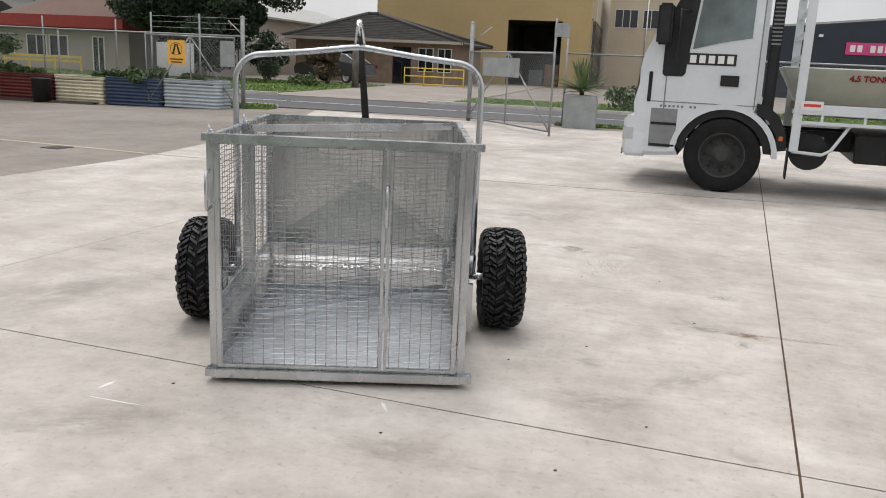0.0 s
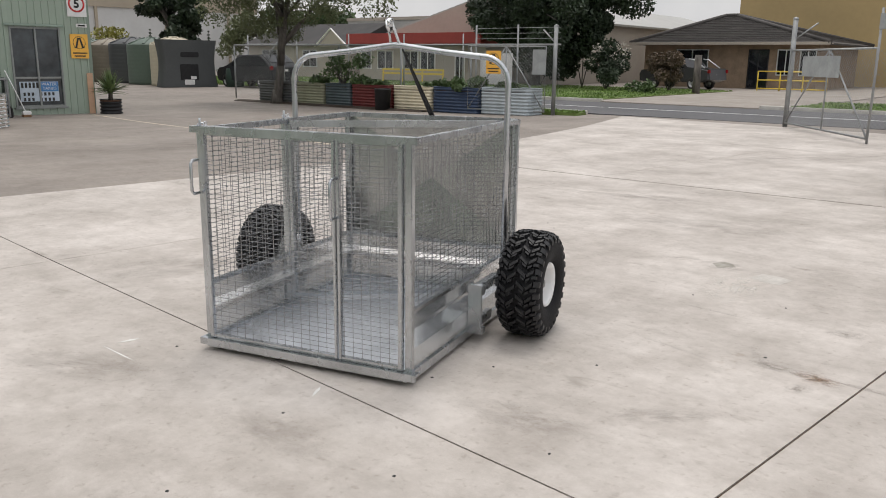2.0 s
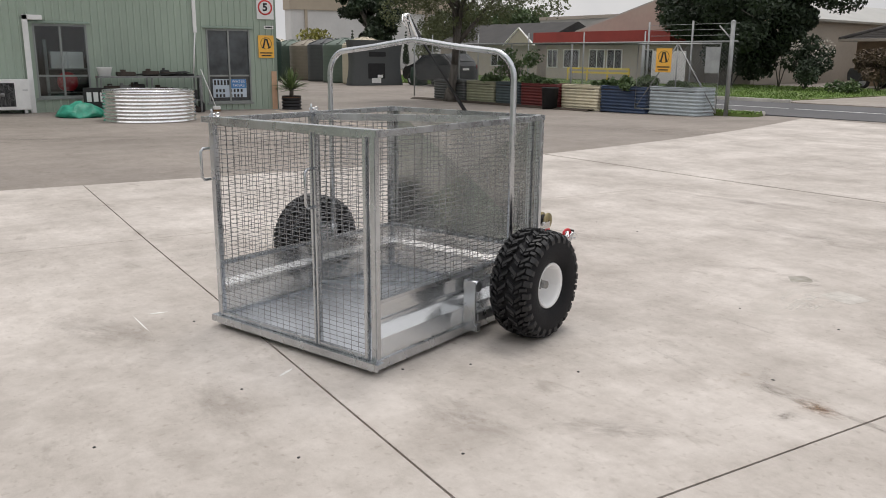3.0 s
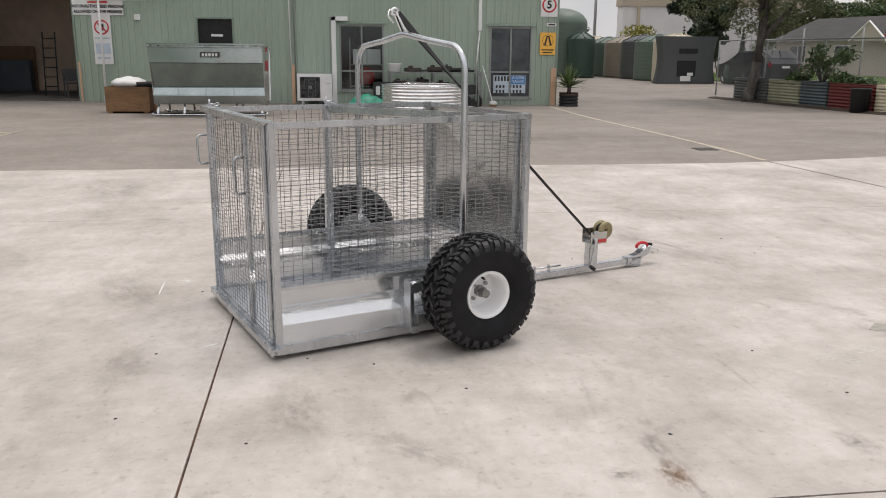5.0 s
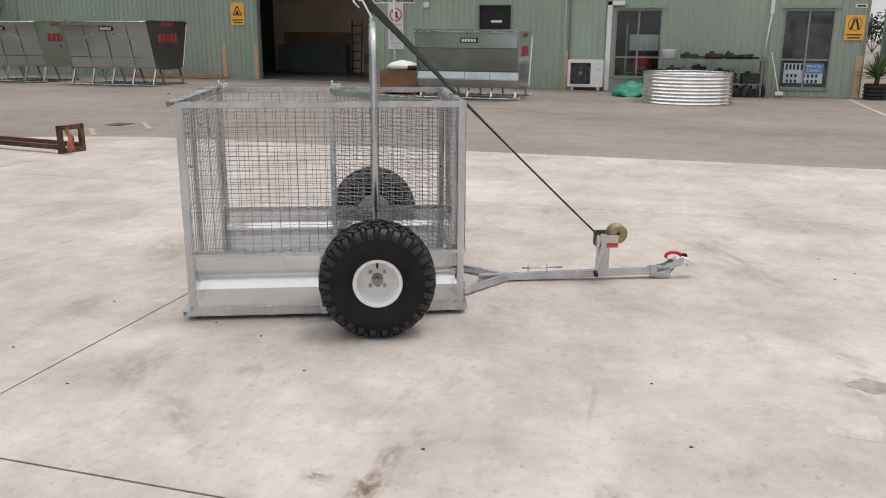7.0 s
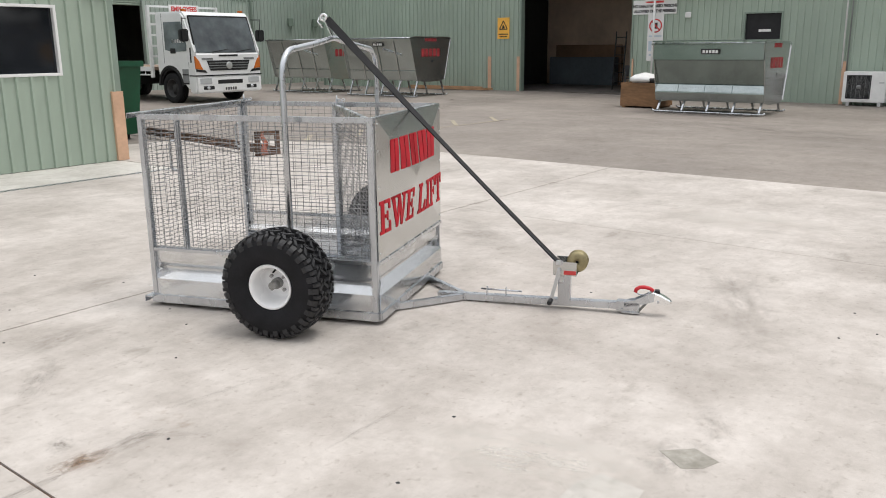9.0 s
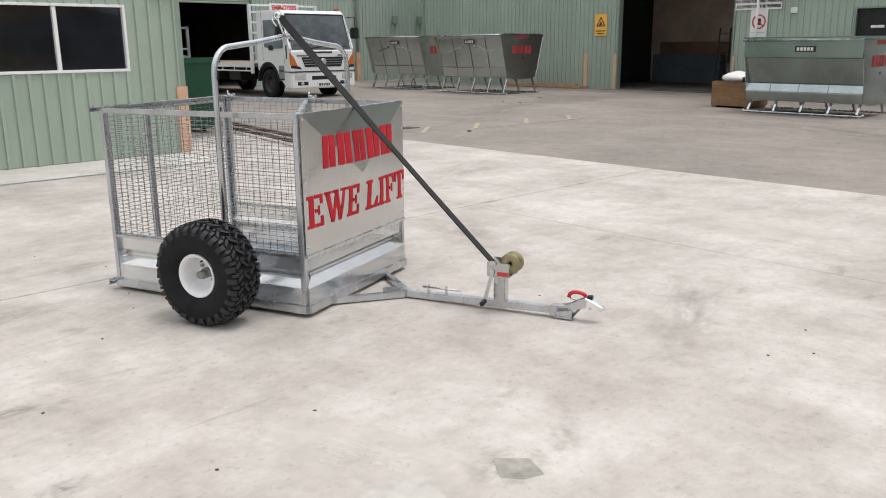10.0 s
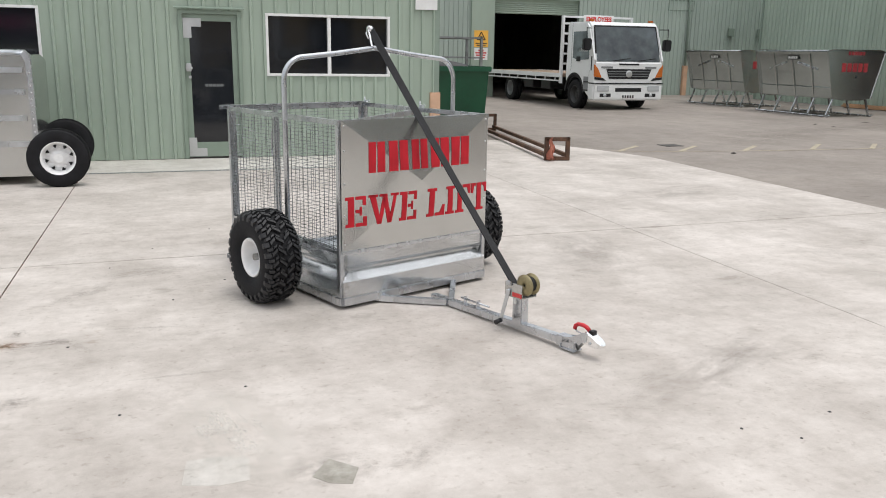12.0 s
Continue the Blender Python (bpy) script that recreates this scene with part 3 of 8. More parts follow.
# bay walls and ceiling carry the unlit dark in their colour
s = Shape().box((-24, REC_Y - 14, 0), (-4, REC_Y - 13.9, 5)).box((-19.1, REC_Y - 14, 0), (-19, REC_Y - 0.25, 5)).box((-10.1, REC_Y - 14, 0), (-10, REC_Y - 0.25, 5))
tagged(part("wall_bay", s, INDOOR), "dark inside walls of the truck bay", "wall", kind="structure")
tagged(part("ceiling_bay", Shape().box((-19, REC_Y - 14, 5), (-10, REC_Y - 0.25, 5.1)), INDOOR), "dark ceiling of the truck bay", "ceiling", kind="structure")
framed_window("window_3", facing(-20.65, REC_Y, 3.5, 90), 1.25, 0.45, [0.5], DULLGREEN, "small dark louvred window high in the wall")

# the office wall, close by
office = thing("wall_office", pose(0, 0, 0), "ribbed sage-green steel office wall", "wall", kind="structure")
OFFICE = pose(0, OFFICE_Y, 0, 0, 0, 180)
OFF_TOP = 4.6
wall_panels(office, [(-11, -4.0, 0, OFF_TOP), (-4.0, -0.95, 0, 1.2), (-4.0, -0.95, 2.15, OFF_TOP), (-0.95, 0.885, 0, OFF_TOP), (0.885, 1.745, 2.14, OFF_TOP), (1.745, 2.115, 0, OFF_TOP),
                     (2.115, 4.03, 0, 1.224), (2.115, 4.03, 2.14, OFF_TOP), (4.03, 4.78, 0, OFF_TOP)], OFFICE, GREEN)
part("side_wall", ribbed(17.7, 0, OFF_TOP), GREEN, office, "", pose(-4.82, OFFICE_Y, 0, 0, 0, -90))
part("corner_flashing", Shape().box((-4.85, OFFICE_Y - 0.06, 0), (-4.76, OFFICE_Y + 0.035, OFF_TOP), 0.004), DULLGREEN, office)
part("corner_guard", Shape().box((-4.87, OFFICE_Y - 0.08, 0.0), (-4.70, OFFICE_Y + 0.045, 0.98), 0.004), PINK, office, "salmon-painted lower guard")
part("roof", Shape().box((-5, OFFICE_Y - 14, OFF_TOP), (11, OFFICE_Y + 0.25, OFF_TOP + 0.08)), ALU, office)
framed_window("window_4", facing(-2.115, OFFICE_Y, 1.224, 90), 1.915, 0.916, [0.5], FRAMEWHITE, "white-framed sliding window with dark glass", thick=0.038)
framed_window("window_5", facing(4.0, OFFICE_Y, 1.2, 90), 3.05, 0.95, [0.5], FRAMEWHITE, "white-framed wide window with dark glass", thick=0.038)

door = thing("door_1", facing(-0.90, OFFICE_Y, 0, 90), "green steel door with a tall dark glass pane", "door", kind="structure")
W, HH = 0.83, 2.13
s = Shape().box((-0.03, 0, -0.12), (0.03, HH + 0.03, 0.035), 0.004).box((W - 0.03, 0, -0.12), (W + 0.03, HH + 0.03, 0.035), 0.004).box((0.03, HH - 0.03, -0.12), (W - 0.03, HH + 0.03, 0.035), 0.004)
part("door_frame", s, DOORGREEN, door)
leaf = Shape()
leaf.box((0.03, 0.02, -0.05), (0.115, HH - 0.03, -0.01), 0.003).box((W - 0.115, 0.02, -0.05), (W - 0.03, HH - 0.03, -0.01), 0.003).box((0.115, HH - 0.13, -0.05), (W - 0.115, HH - 0.03, -0.01), 0.003).box((0.115, 0.02, -0.05), (W - 0.115, 0.24, -0.01), 0.003)
leafob = part("door_leaf", leaf, DOORGREEN, door)
part("pane", Shape().box((0.115, 0.24, -0.036), (W - 0.115, HH - 0.13, -0.026)), DARKGLASS, door)
for z in (0.09, 1.98):
    s = Shape().box((0.035, z - 0.06, -0.01), (0.29, z + 0.06, -0.006), 0.001)
    s.box((0.035, z - 0.06 if z < 1 else z - 0.22, -0.0098), (0.15, z + 0.22 if z < 1 else z + 0.06, -0.0055), 0.001)
    part("kick_plate", s, ALU, leafob, "bare metal corner plate")
part("lock", Shape().box((0.05, 1.28, -0.01), (0.125, 1.4, 0.04), 0.008).box((0.04, 1.315, 0.04), (0.14, 1.35, 0.06), 0.006).rod((0.1, 1.2, -0.01), (0.1, 1.2, 0.02), 0.022), ALU, leafob, "silver lock")
for i in range(5):
    s = Shape().lathe([(0.013, 0), (0.018, 0), (0.018, 0.002), (0.013, 0.002), (0.013, 0)], 14, pose(0.33 + i * 0.055, 1.08, -0.0255))
    part("glass_marker", s, SIGNWHITE, door)
tagged(part("trim", Shape().prism([(OFFICE_Y + 0.03, 2.185), (OFFICE_Y + 0.09, 2.17), (OFFICE_Y + 0.09, 2.18), (OFFICE_Y + 0.03, 2.205)], -1.8, -0.82, "x"), DULLGREEN), "green drip hood over the office door", "trim", kind="structure")


# ---- the sheep-lifting trailer: x runs to the tow hitch, y to its left ----
TRAILER = pose(-1.669, 3.396, 0, 0, 0, 111.5)
trailer = thing("trailer", TRAILER, "galvanised mesh-sided low sheep trailer with a winch, on concrete", "trailer")
L, HW, TOP, RX = 1.45, 0.60, 1.185, -0.055

part("floor", Shape().box((RX, -HW + 0.02, 0.05), (L, HW - 0.02, 0.062)), FLOORM, trailer, "ribbed galvanised floor sheet")
s = Shape()
for i in range(29):
    for k in range(24):
        x, y = 0.03 + i * 0.05, -0.56 + k * 0.048 + (i % 2) * 0.024
        s.box((-0.016, -0.003, 0), (0.016, 0.003, 0.0016), 0, pose(x, y, 0.062, 0, 0, 45 if (i + k) % 2 else -45))
tagged(part("tread_pattern", s, FLOORM, trailer), kind="stuff")
# base rails
for name, a, b in (("side_rail", (RX, HW, 0.05), (L, HW, 0.05)), ("side_rail", (RX, -HW, 0.05), (L, -HW, 0.05)), ("front_rail", (L, -HW, 0.05), (L, HW, 0.05))):
    part(name, Shape().bar(a, b, 0.04, 0.05, bevel=0.003), GALV, trailer)
s = Shape().prism([(RX - 0.034, 0.07), (RX + 0.02, 0.07), (RX + 0.02, 0.064), (RX - 0.028, 0.064), (RX - 0.028, 0.034), (RX - 0.034, 0.034)], -0.65, 0.63, "y")
part("rear_sill", s, GALV, trailer, "galvanised rear sill")
part("sill_backing", Shape().box((RX - 0.018, -0.6, 0.02), (RX + 0.02, 0.6, 0.06), 0.003), GALV, trailer)
# corner posts
for x, y in ((RX + 0.02, HW - 0.005), (RX + 0.02, -HW + 0.005), (L - 0.02, HW - 0.005), (L - 0.02, -HW + 0.005)):
    part("corner_post", Shape().box((x - 0.018, y - 0.018, 0.03), (x + 0.018, y + 0.018, TOP - 0.002), 0.004), GALV, trailer)
part("mid_post", Shape().box((0.675, HW - 0.03, 0.06), (0.715, HW + 0.01, TOP), 0.004), GALV, trailer)
# top rails
for name, a, b in (("top_rail", (RX + 0.03, HW, TOP - 0.016), (L, HW, TOP - 0.016)), ("top_rail", (RX + 0.03, -HW, TOP - 0.016), (L, -HW, TOP - 0.016))):
    part(name, Shape().bar(a, b, 0.034, 0.03, bevel=0.003), GALV, trailer)
part("front_top_rail", Shape().box((L - 0.03, -HW, TOP - 0.03), (L + 0.004, HW, TOP), 0.003), GALV, trailer)
s = Shape().box((RX - 0.034, -0.656, TOP - 0.024), (RX - 0.029, 0.625, TOP + 0.008), 0.001).box((RX - 0.030, -0.656, TOP + 0.003), (RX + 0.03, 0.625, TOP + 0.0078), 0.001)
part("rear_top_rail", s, GALV, trailer, "folded galvanised angle across the back")


def groove(lo, hi):
    """A pressed panel profile (out, up) with a groove whose lower lip slopes outwards."""
    h = hi - lo
    return [(0, lo), (0, lo + 0.36 * h), (-0.055, lo + 0.53 * h), (-0.055, lo + 0.57 * h), (-0.024, lo + 0.66 * h), (-0.022, hi)]


def pressed(a, b, out, lo, hi):
    """A pressed sheet from a to b in plan; out is the way it faces."""
    prof = groove(lo, hi)
    a, b, o = Vector((*a, 0)), Vector((*b, 0)), Vector((*out, 0))
    up = Vector((0, 0, 1))
    return Shape().sheet([[a + o * p + up * z, b + o * p + up * z] for p, z in prof])


for name, a, b, o in (("side_panel", (RX + 0.02, HW + 0.008), (L - 0.005, HW + 0.008), (0, 1)), ("side_panel", (RX + 0.02, -HW - 0.008), (L - 0.005, -HW - 0.008), (0, -1)), ("front_lower_panel", (L + 0.01, -HW + 0.002), (L + 0.01, HW - 0.002), (1, 0))):
    sh = pressed(a, b, o, 0.06, 0.385)
    bmesh.ops.solidify(sh.bm, geom=sh.bm.faces[:], thickness=0.0025)
    part(name, sh, ZINC, trailer, "pressed bright galvanised sheet")
    part("panel_cap", Shape().bar((*[c - 0.012 * k for c, k in zip(a, o)], 0.365), (*[c - 0.012 * k for c, k in zip(b, o)], 0.365), 0.03, 0.018), GALV, trailer)
# front sheet, folded along its diagonals
fx = L + 0.006
s = Shape()
corner = [(fx, -HW, 0.375), (fx, HW, 0.375), (fx, HW, TOP - 0.002), (fx, -HW, TOP - 0.002)]
mid = (fx + 0.034, 0, 0.779)
for i in range(4):
    s.face([corner[i], corner[(i + 1) % 4], mid])
bmesh.ops.remove_doubles(s.bm, verts=s.bm.verts[:], dist=0.0005)
bmesh.ops.solidify(s.bm, geom=s.bm.faces[:], thickness=0.002)
front_sheet = part("front_sheet", s, SHEET, trailer, "cross-folded galvanised front sheet")
for y in (-0.58, 0.58):
    for z in (0.42, 0.6, 0.8, 1.0, 1.15):
        part("rivet", Shape().lathe([(0.0001, 0.004), (0.004, 0.003), (0.006, 0.0)], 8, pose(fx + 0.0015, y, z, 0, 90, 0)), ALU, front_sheet)


def plate_out(y, z):
    """How far the folded sheet stands out at y, z."""
    k = max(abs(y) / HW, abs(z - 0.779) / 0.404)
    return fx + 0.034 * (1 - min(1, k)) + 0.001


def split(poly, side):
    """Cuts a convex polygon in two along the line where side() is 0."""
    both = []
    for sg in (1, -1):
        got = []
        for i, p in enumerate(poly):
            q = poly[(i + 1) % len(poly)]
            dp, dq = sg * side(*p), sg * side(*q)
            if dp >= 0:
                got.append(p)
            if dp * dq < 0:
                k = dp / (dp - dq)
                got.append((p[0] + (q[0] - p[0]) * k, p[1] + (q[1] - p[1]) * k))
        if len(got) > 2:
            both.append(got)
    return both


def stencil(name, polys, y0, z0, w, h, parent):
    """A stencilled mark: polygons in a unit square, laid on the folded sheet."""
    s = Shape()
    pieces = [[(y0 + u * w, z0 + v * h) for u, v in poly] for poly in polys]
    for fold in (1, -1):
        pieces = [q for p in pieces for q in split(p, lambda y, z: y / HW - fold * (z - 0.779) / 0.404)]
    for pts in pieces:
        n = len(pts)
        front = [s.bm.verts.new((plate_out(y, z) + 0.0022, y, z)) for y, z in pts]
        back = [s.bm.verts.new((plate_out(y, z) - 0.0004, y, z)) for y, z in pts]
        s.bm.faces.new(front)
        for i in range(n):
            s.bm.faces.new((front[i], back[i], back[(i + 1) % n], front[(i + 1) % n]))
    return part(name, s, RED, parent, "red stencilled paint")


def rect(u0, v0, u1, v1):
    return [(u0, v0), (u1, v0), (u1, v1), (u0, v1)]


STENCILS = {
    "E": [rect(0, 0, 0.12, 0.1), rect(0, 0.9, 0.12, 1), rect(0.12, 0, 0.40, 1), rect(0.47, 0, 0.98, 0.11), rect(0.47, 0.89, 0.95, 1), rect(0.82, 0.11, 0.98, 0.32), rect(0.80, 0.70, 0.95, 0.89), rect(0.47, 0.45, 0.72, 0.56), rect(0.66, 0.36, 0.76, 0.65)],
    "W": [[(0.03, 1), (0.22, 1), (0.40, 0), (0.28, 0)], rect(0, 0.92, 0.3, 1), [(0.30, 0.0), (0.42, 0), (0.55, 0.72), (0.49, 1.0)][0:4], rect(0.36, 0.92, 0.62, 1), [(0.44, 1), (0.60, 1), (0.76, 0), (0.64, 0)], [(0.66, 0), (0.77, 0), (0.94, 1), (0.85, 1)], rect(0.74, 0.92, 1.0, 1)],
    "L": [rect(0.0, 0.9, 0.5, 1), rect(0.0, 0, 0.12, 0.1), rect(0.12, 0, 0.40, 0.9), rect(0.47, 0, 0.98, 0.11), [(0.72, 0.11), (0.98, 0.11), (0.98, 0.38), (0.88, 0.38)]],
    "I": [rect(0.0, 0.9, 1, 1), rect(0, 0, 1, 0.1), rect(0.22, 0.1, 0.78, 0.9)],
    "F": [rect(0, 0, 0.52, 0.1), rect(0, 0.9, 0.12, 1), rect(0.12, 0.1, 0.40, 1), rect(0.47, 0.89, 0.98, 1), [(0.75, 0.89), (0.86, 0.66), (0.98, 0.66), (0.98, 0.89)], rect(0.47, 0.45, 0.72, 0.56), rect(0.66, 0.36, 0.76, 0.65)],
    "T": [rect(0.36, 0.08, 0.64, 1), rect(0.22, 0, 0.78, 0.09), rect(0.0, 0.89, 0.30, 1), rect(0.70, 0.89, 1, 1), [(0, 0.64), (0.09, 0.64), (0.18, 0.89), (0, 0.89)], [(1, 0.64), (0.91, 0.64), (0.82, 0.89), (1, 0.89)]],
    # the maker's name is given as plain blocks
    "1": [rect(0, 0, 0.40, 1), rect(0.50, 0, 0.92, 1)],
    "2": [rect(0.04, 0, 0.46, 1), rect(0.56, 0, 0.96, 1)],
    "3": [rect(0.08, 0, 0.46, 1), rect(0.56, 0, 0.92, 1)],
    "4": [rect(0.02, 0, 0.45, 1), rect(0.55, 0, 0.98, 1)],
    "5": [rect(0.04, 0, 0.46, 1), rect(0.55, 0, 0.97, 1)],
}
yy = -0.405
for ch, w in (("1", 0.13), ("2", 0.16), ("3", 0.15), ("4", 0.16), ("5", 0.17)):
    stencil("painted_block", STENCILS[ch], yy, 0.855, w, 0.19, front_sheet)
    yy += w + 0.015
yy = -0.575
for ch, w, gap in (("E", 0.155, 0.012), ("W", 0.225, 0.012), ("E", 0.14, 0.085), ("L", 0.155, 0.01), ("I", 0.075, 0.014), ("F", 0.14, 0.008), ("T", 0.145, 0)):
    stencil("painted_letter", STENCILS[ch], yy, 0.525, w, 0.19, front_sheet)
    yy += w + gap


# welded wire panels
def wires(a, b, z0, z1, px=0.05, pz=0.025, r=0.00155):
    """A welded grid between two plan points."""
    a, b = Vector((*a, 0)), Vector((*b, 0))
    d, ln = (b - a).normalized(), (b - a).length
    nrm = Vector((-d.y, d.x, 0)) * r
    s = Shape()
    n = int(ln / px)
    for i in range(n + 1):
        p = a + d * (ln - n * px) / 2 + d * i * px
        s.rod(p + Vector((0, 0, z0)) + nrm, p + Vector((0, 0, z1)) + nrm, r, 5)
    k = int((z1 - z0) / pz)
    for i in range(k + 1):
        z = Vector((0, 0, z0 + (z1 - z0 - k * pz) / 2 + i * pz))
        s.rod(a + z - nrm, b + z - nrm, r, 5)
    return s


for y in (HW, -HW):
    tagged(part("mesh_panel", wires((RX + 0.04, y), (L - 0.03, y), 0.37, TOP - 0.025), WIRE, trailer, "welded wire mesh"), kind="stuff")
# rear gates: a wide one and a narrow one
for y0, y1, e0, e1 in ((0.578, -0.212, 0.012, 0.008), (-0.217, -0.572, 0.008, 0.012)):
    s = Shape()
    for ya, ha in ((y0 - e0 - 0.002, e0), (y1 + e1 + 0.002, e1)):
        s.box((RX - 0.013, ya - ha, 0.072), (RX + 0.013, ya + ha, 1.168), 0.003)
    for z in (0.082, 1.158):
        s.box((RX - 0.009, y1 + 2 * e1, z - 0.009), (RX + 0.009, y0 - 2 * e0, z + 0.009))
    gate = part("rear_gate", s, GALV, trailer, "welded mesh gate in a square tube surround")
    tagged(part("wire_mesh", wires((RX, y0 - 0.02), (RX, y1 + 0.02), 0.09, 1.155), WIRE, gate), kind="stuff")
for y, z0, z1, name in ((0.60, 0.85, 1.02, "gate_handle"), (-0.218, 0.79, 0.98, "gate_handle")):
    s = Shape().pipe([(RX - 0.01, y, z0), (RX - 0.05, y, z0), (RX - 0.065, y, z0 + 0.015), (RX - 0.065, y, z1 - 0.015), (RX - 0.05, y, z1), (RX - 0.01, y, z1)], 0.008, 8)
    part(name, s, GALV, trailer, "bent rod pull handle")
# the slanting inner gate, from the left middle post to the front right corner
A, Bp = (0.70, HW - 0.04), (L - 0.05, -HW + 0.05)
s = Shape().bar((*A, TOP - 0.03), (*Bp, TOP - 0.03), 0.03, 0.04, bevel=0.003).bar((*A, 0.11), (*Bp, 0.11), 0.025, 0.025, bevel=0.003)
for p in (A, Bp):
    s.box((p[0] - 0.015, p[1] - 0.015, 0.1), (p[0] + 0.015, p[1] + 0.015, TOP - 0.03), 0.003)
inner = part("inner_gate", s, GALV, trailer, "slanting mesh dividing gate")
tagged(part("wire_mesh", wires(A, Bp, 0.12, 1.13), WIRE, inner), kind="stuff")
# latch chains on the left top rail
for x in (RX + 0.02, 0.70):
    s = Shape()
    for i in range(5):
        c = Vector((x + 0.012 * i, HW + 0.005 * (-1) ** i, TOP + 0.012 + 0.008 * math.sin(i * 1.7)))
        ring = [c + Vector((0.011 * math.cos(t), 0.007 * math.sin(t) * (i % 2), 0.007 * math.sin(t) * (1 - i % 2))) for t in [k * math.tau / 8 for k in range(8)]]
        s.pipe(ring, 0.0028, 5, True)
    s.rod((x, HW, TOP), (x, HW, TOP + 0.045), 0.006, 6)
    part("latch_chain", s, GALV, trailer, "short chain with a snap hook")

# lifting hoop
HX, HY = 0.965, 0.70


def hoop_points():
    pts = [(HX, -HY, 0.40), (HX, -HY, 1.0), (HX, -HY, 1.40)]
    for i in range(1, 9):
        a = math.radians(90 * i / 8)
        pts.append((HX, -HY + 0.15 * (1 - math.cos(a)), 1.40 + 0.15 * math.sin(a)))
    pts += [(HX, -0.30, 1.575), (HX, -0.06, 1.606), (HX, 0, 1.612)]
    return pts + [(x, -y, z) for x, y, z in pts[-2::-1]]


part("lifting_hoop", Shape().pipe(hoop_points(), 0.017, 12), GALV, trailer, "bent galvanised tube hoop")
s = Shape().bar((HX + 0.012, -0.03, 1.60), (HX - 0.06, -0.012, 1.735), 0.012, 0.01).bar((HX + 0.012, 0.03, 1.60), (HX - 0.06, 0.012, 1.735), 0.012, 0.01)
s.lathe([(0.012, -0.008), (0.024, -0.014), (0.026, 0), (0.024, 0.014), (0.012, 0.008)], 14, pose(HX - 0.062, 0, 1.735, 90, 0, 0))
part("pulley_hook", s, ZINC, trailer, "small cable pulley on two straps")

# wheel arms and wheels
for sgn in (1, -1):
    s = Shape()
    s.box((0.66, sgn * (HW + 0.01), 0.06), (0.71, sgn * (HW + 0.025), 0.335), 0.003).box((0.66, sgn * (HW + 0.01), 0.05), (0.70, sgn * (HW + 0.1), 0.09), 0.003)
    s.box((0.655, sgn * (HW + 0.012), 0.05), (0.665, sgn * (HW + 0.09), 0.33), 0.002)
    part("pivot_bracket", s, GALV, trailer)
    s = Shape().bar((0.69, sgn * (HW + 0.05), 0.30), (HX + 0.02, sgn * (HW + 0.05), 0.30), 0.05, 0.05, bevel=0.004)
    s.rod((0.69, sgn * (HW + 0.0), 0.30), (0.69, sgn * (HW + 0.09), 0.30), 0.03, 12)
    s.rod((HX, sgn * (HW + 0.02), 0.30), (HX, sgn * (HW + 0.3), 0.30), 0.022, 12)
    s.bar((0.70, sgn * (HW + 0.06), 0.12), (0.86, sgn * (HW + 0.06), 0.12), 0.04, 0.05, bevel=0.004)
    s.rod((HX, sgn * HY, 0.30), (HX, sgn * HY, 0.43), 0.022, 12)
    part("wheel_arm", s, GALV, trailer)


DULLHUB = material("greased_steel", (0.34, 0.34, 0.33), 0.4, 0.8, 0.2, 20, 80, 0.05)


# paler than the tyre: dusty wear plus edge highlights put into the colour
TREAD = material("worn_highlit_tread", (0.026, 0.026, 0.028), 0.5, 0, 0.3, 14, 90, 0.15, 150, spec=0.4)


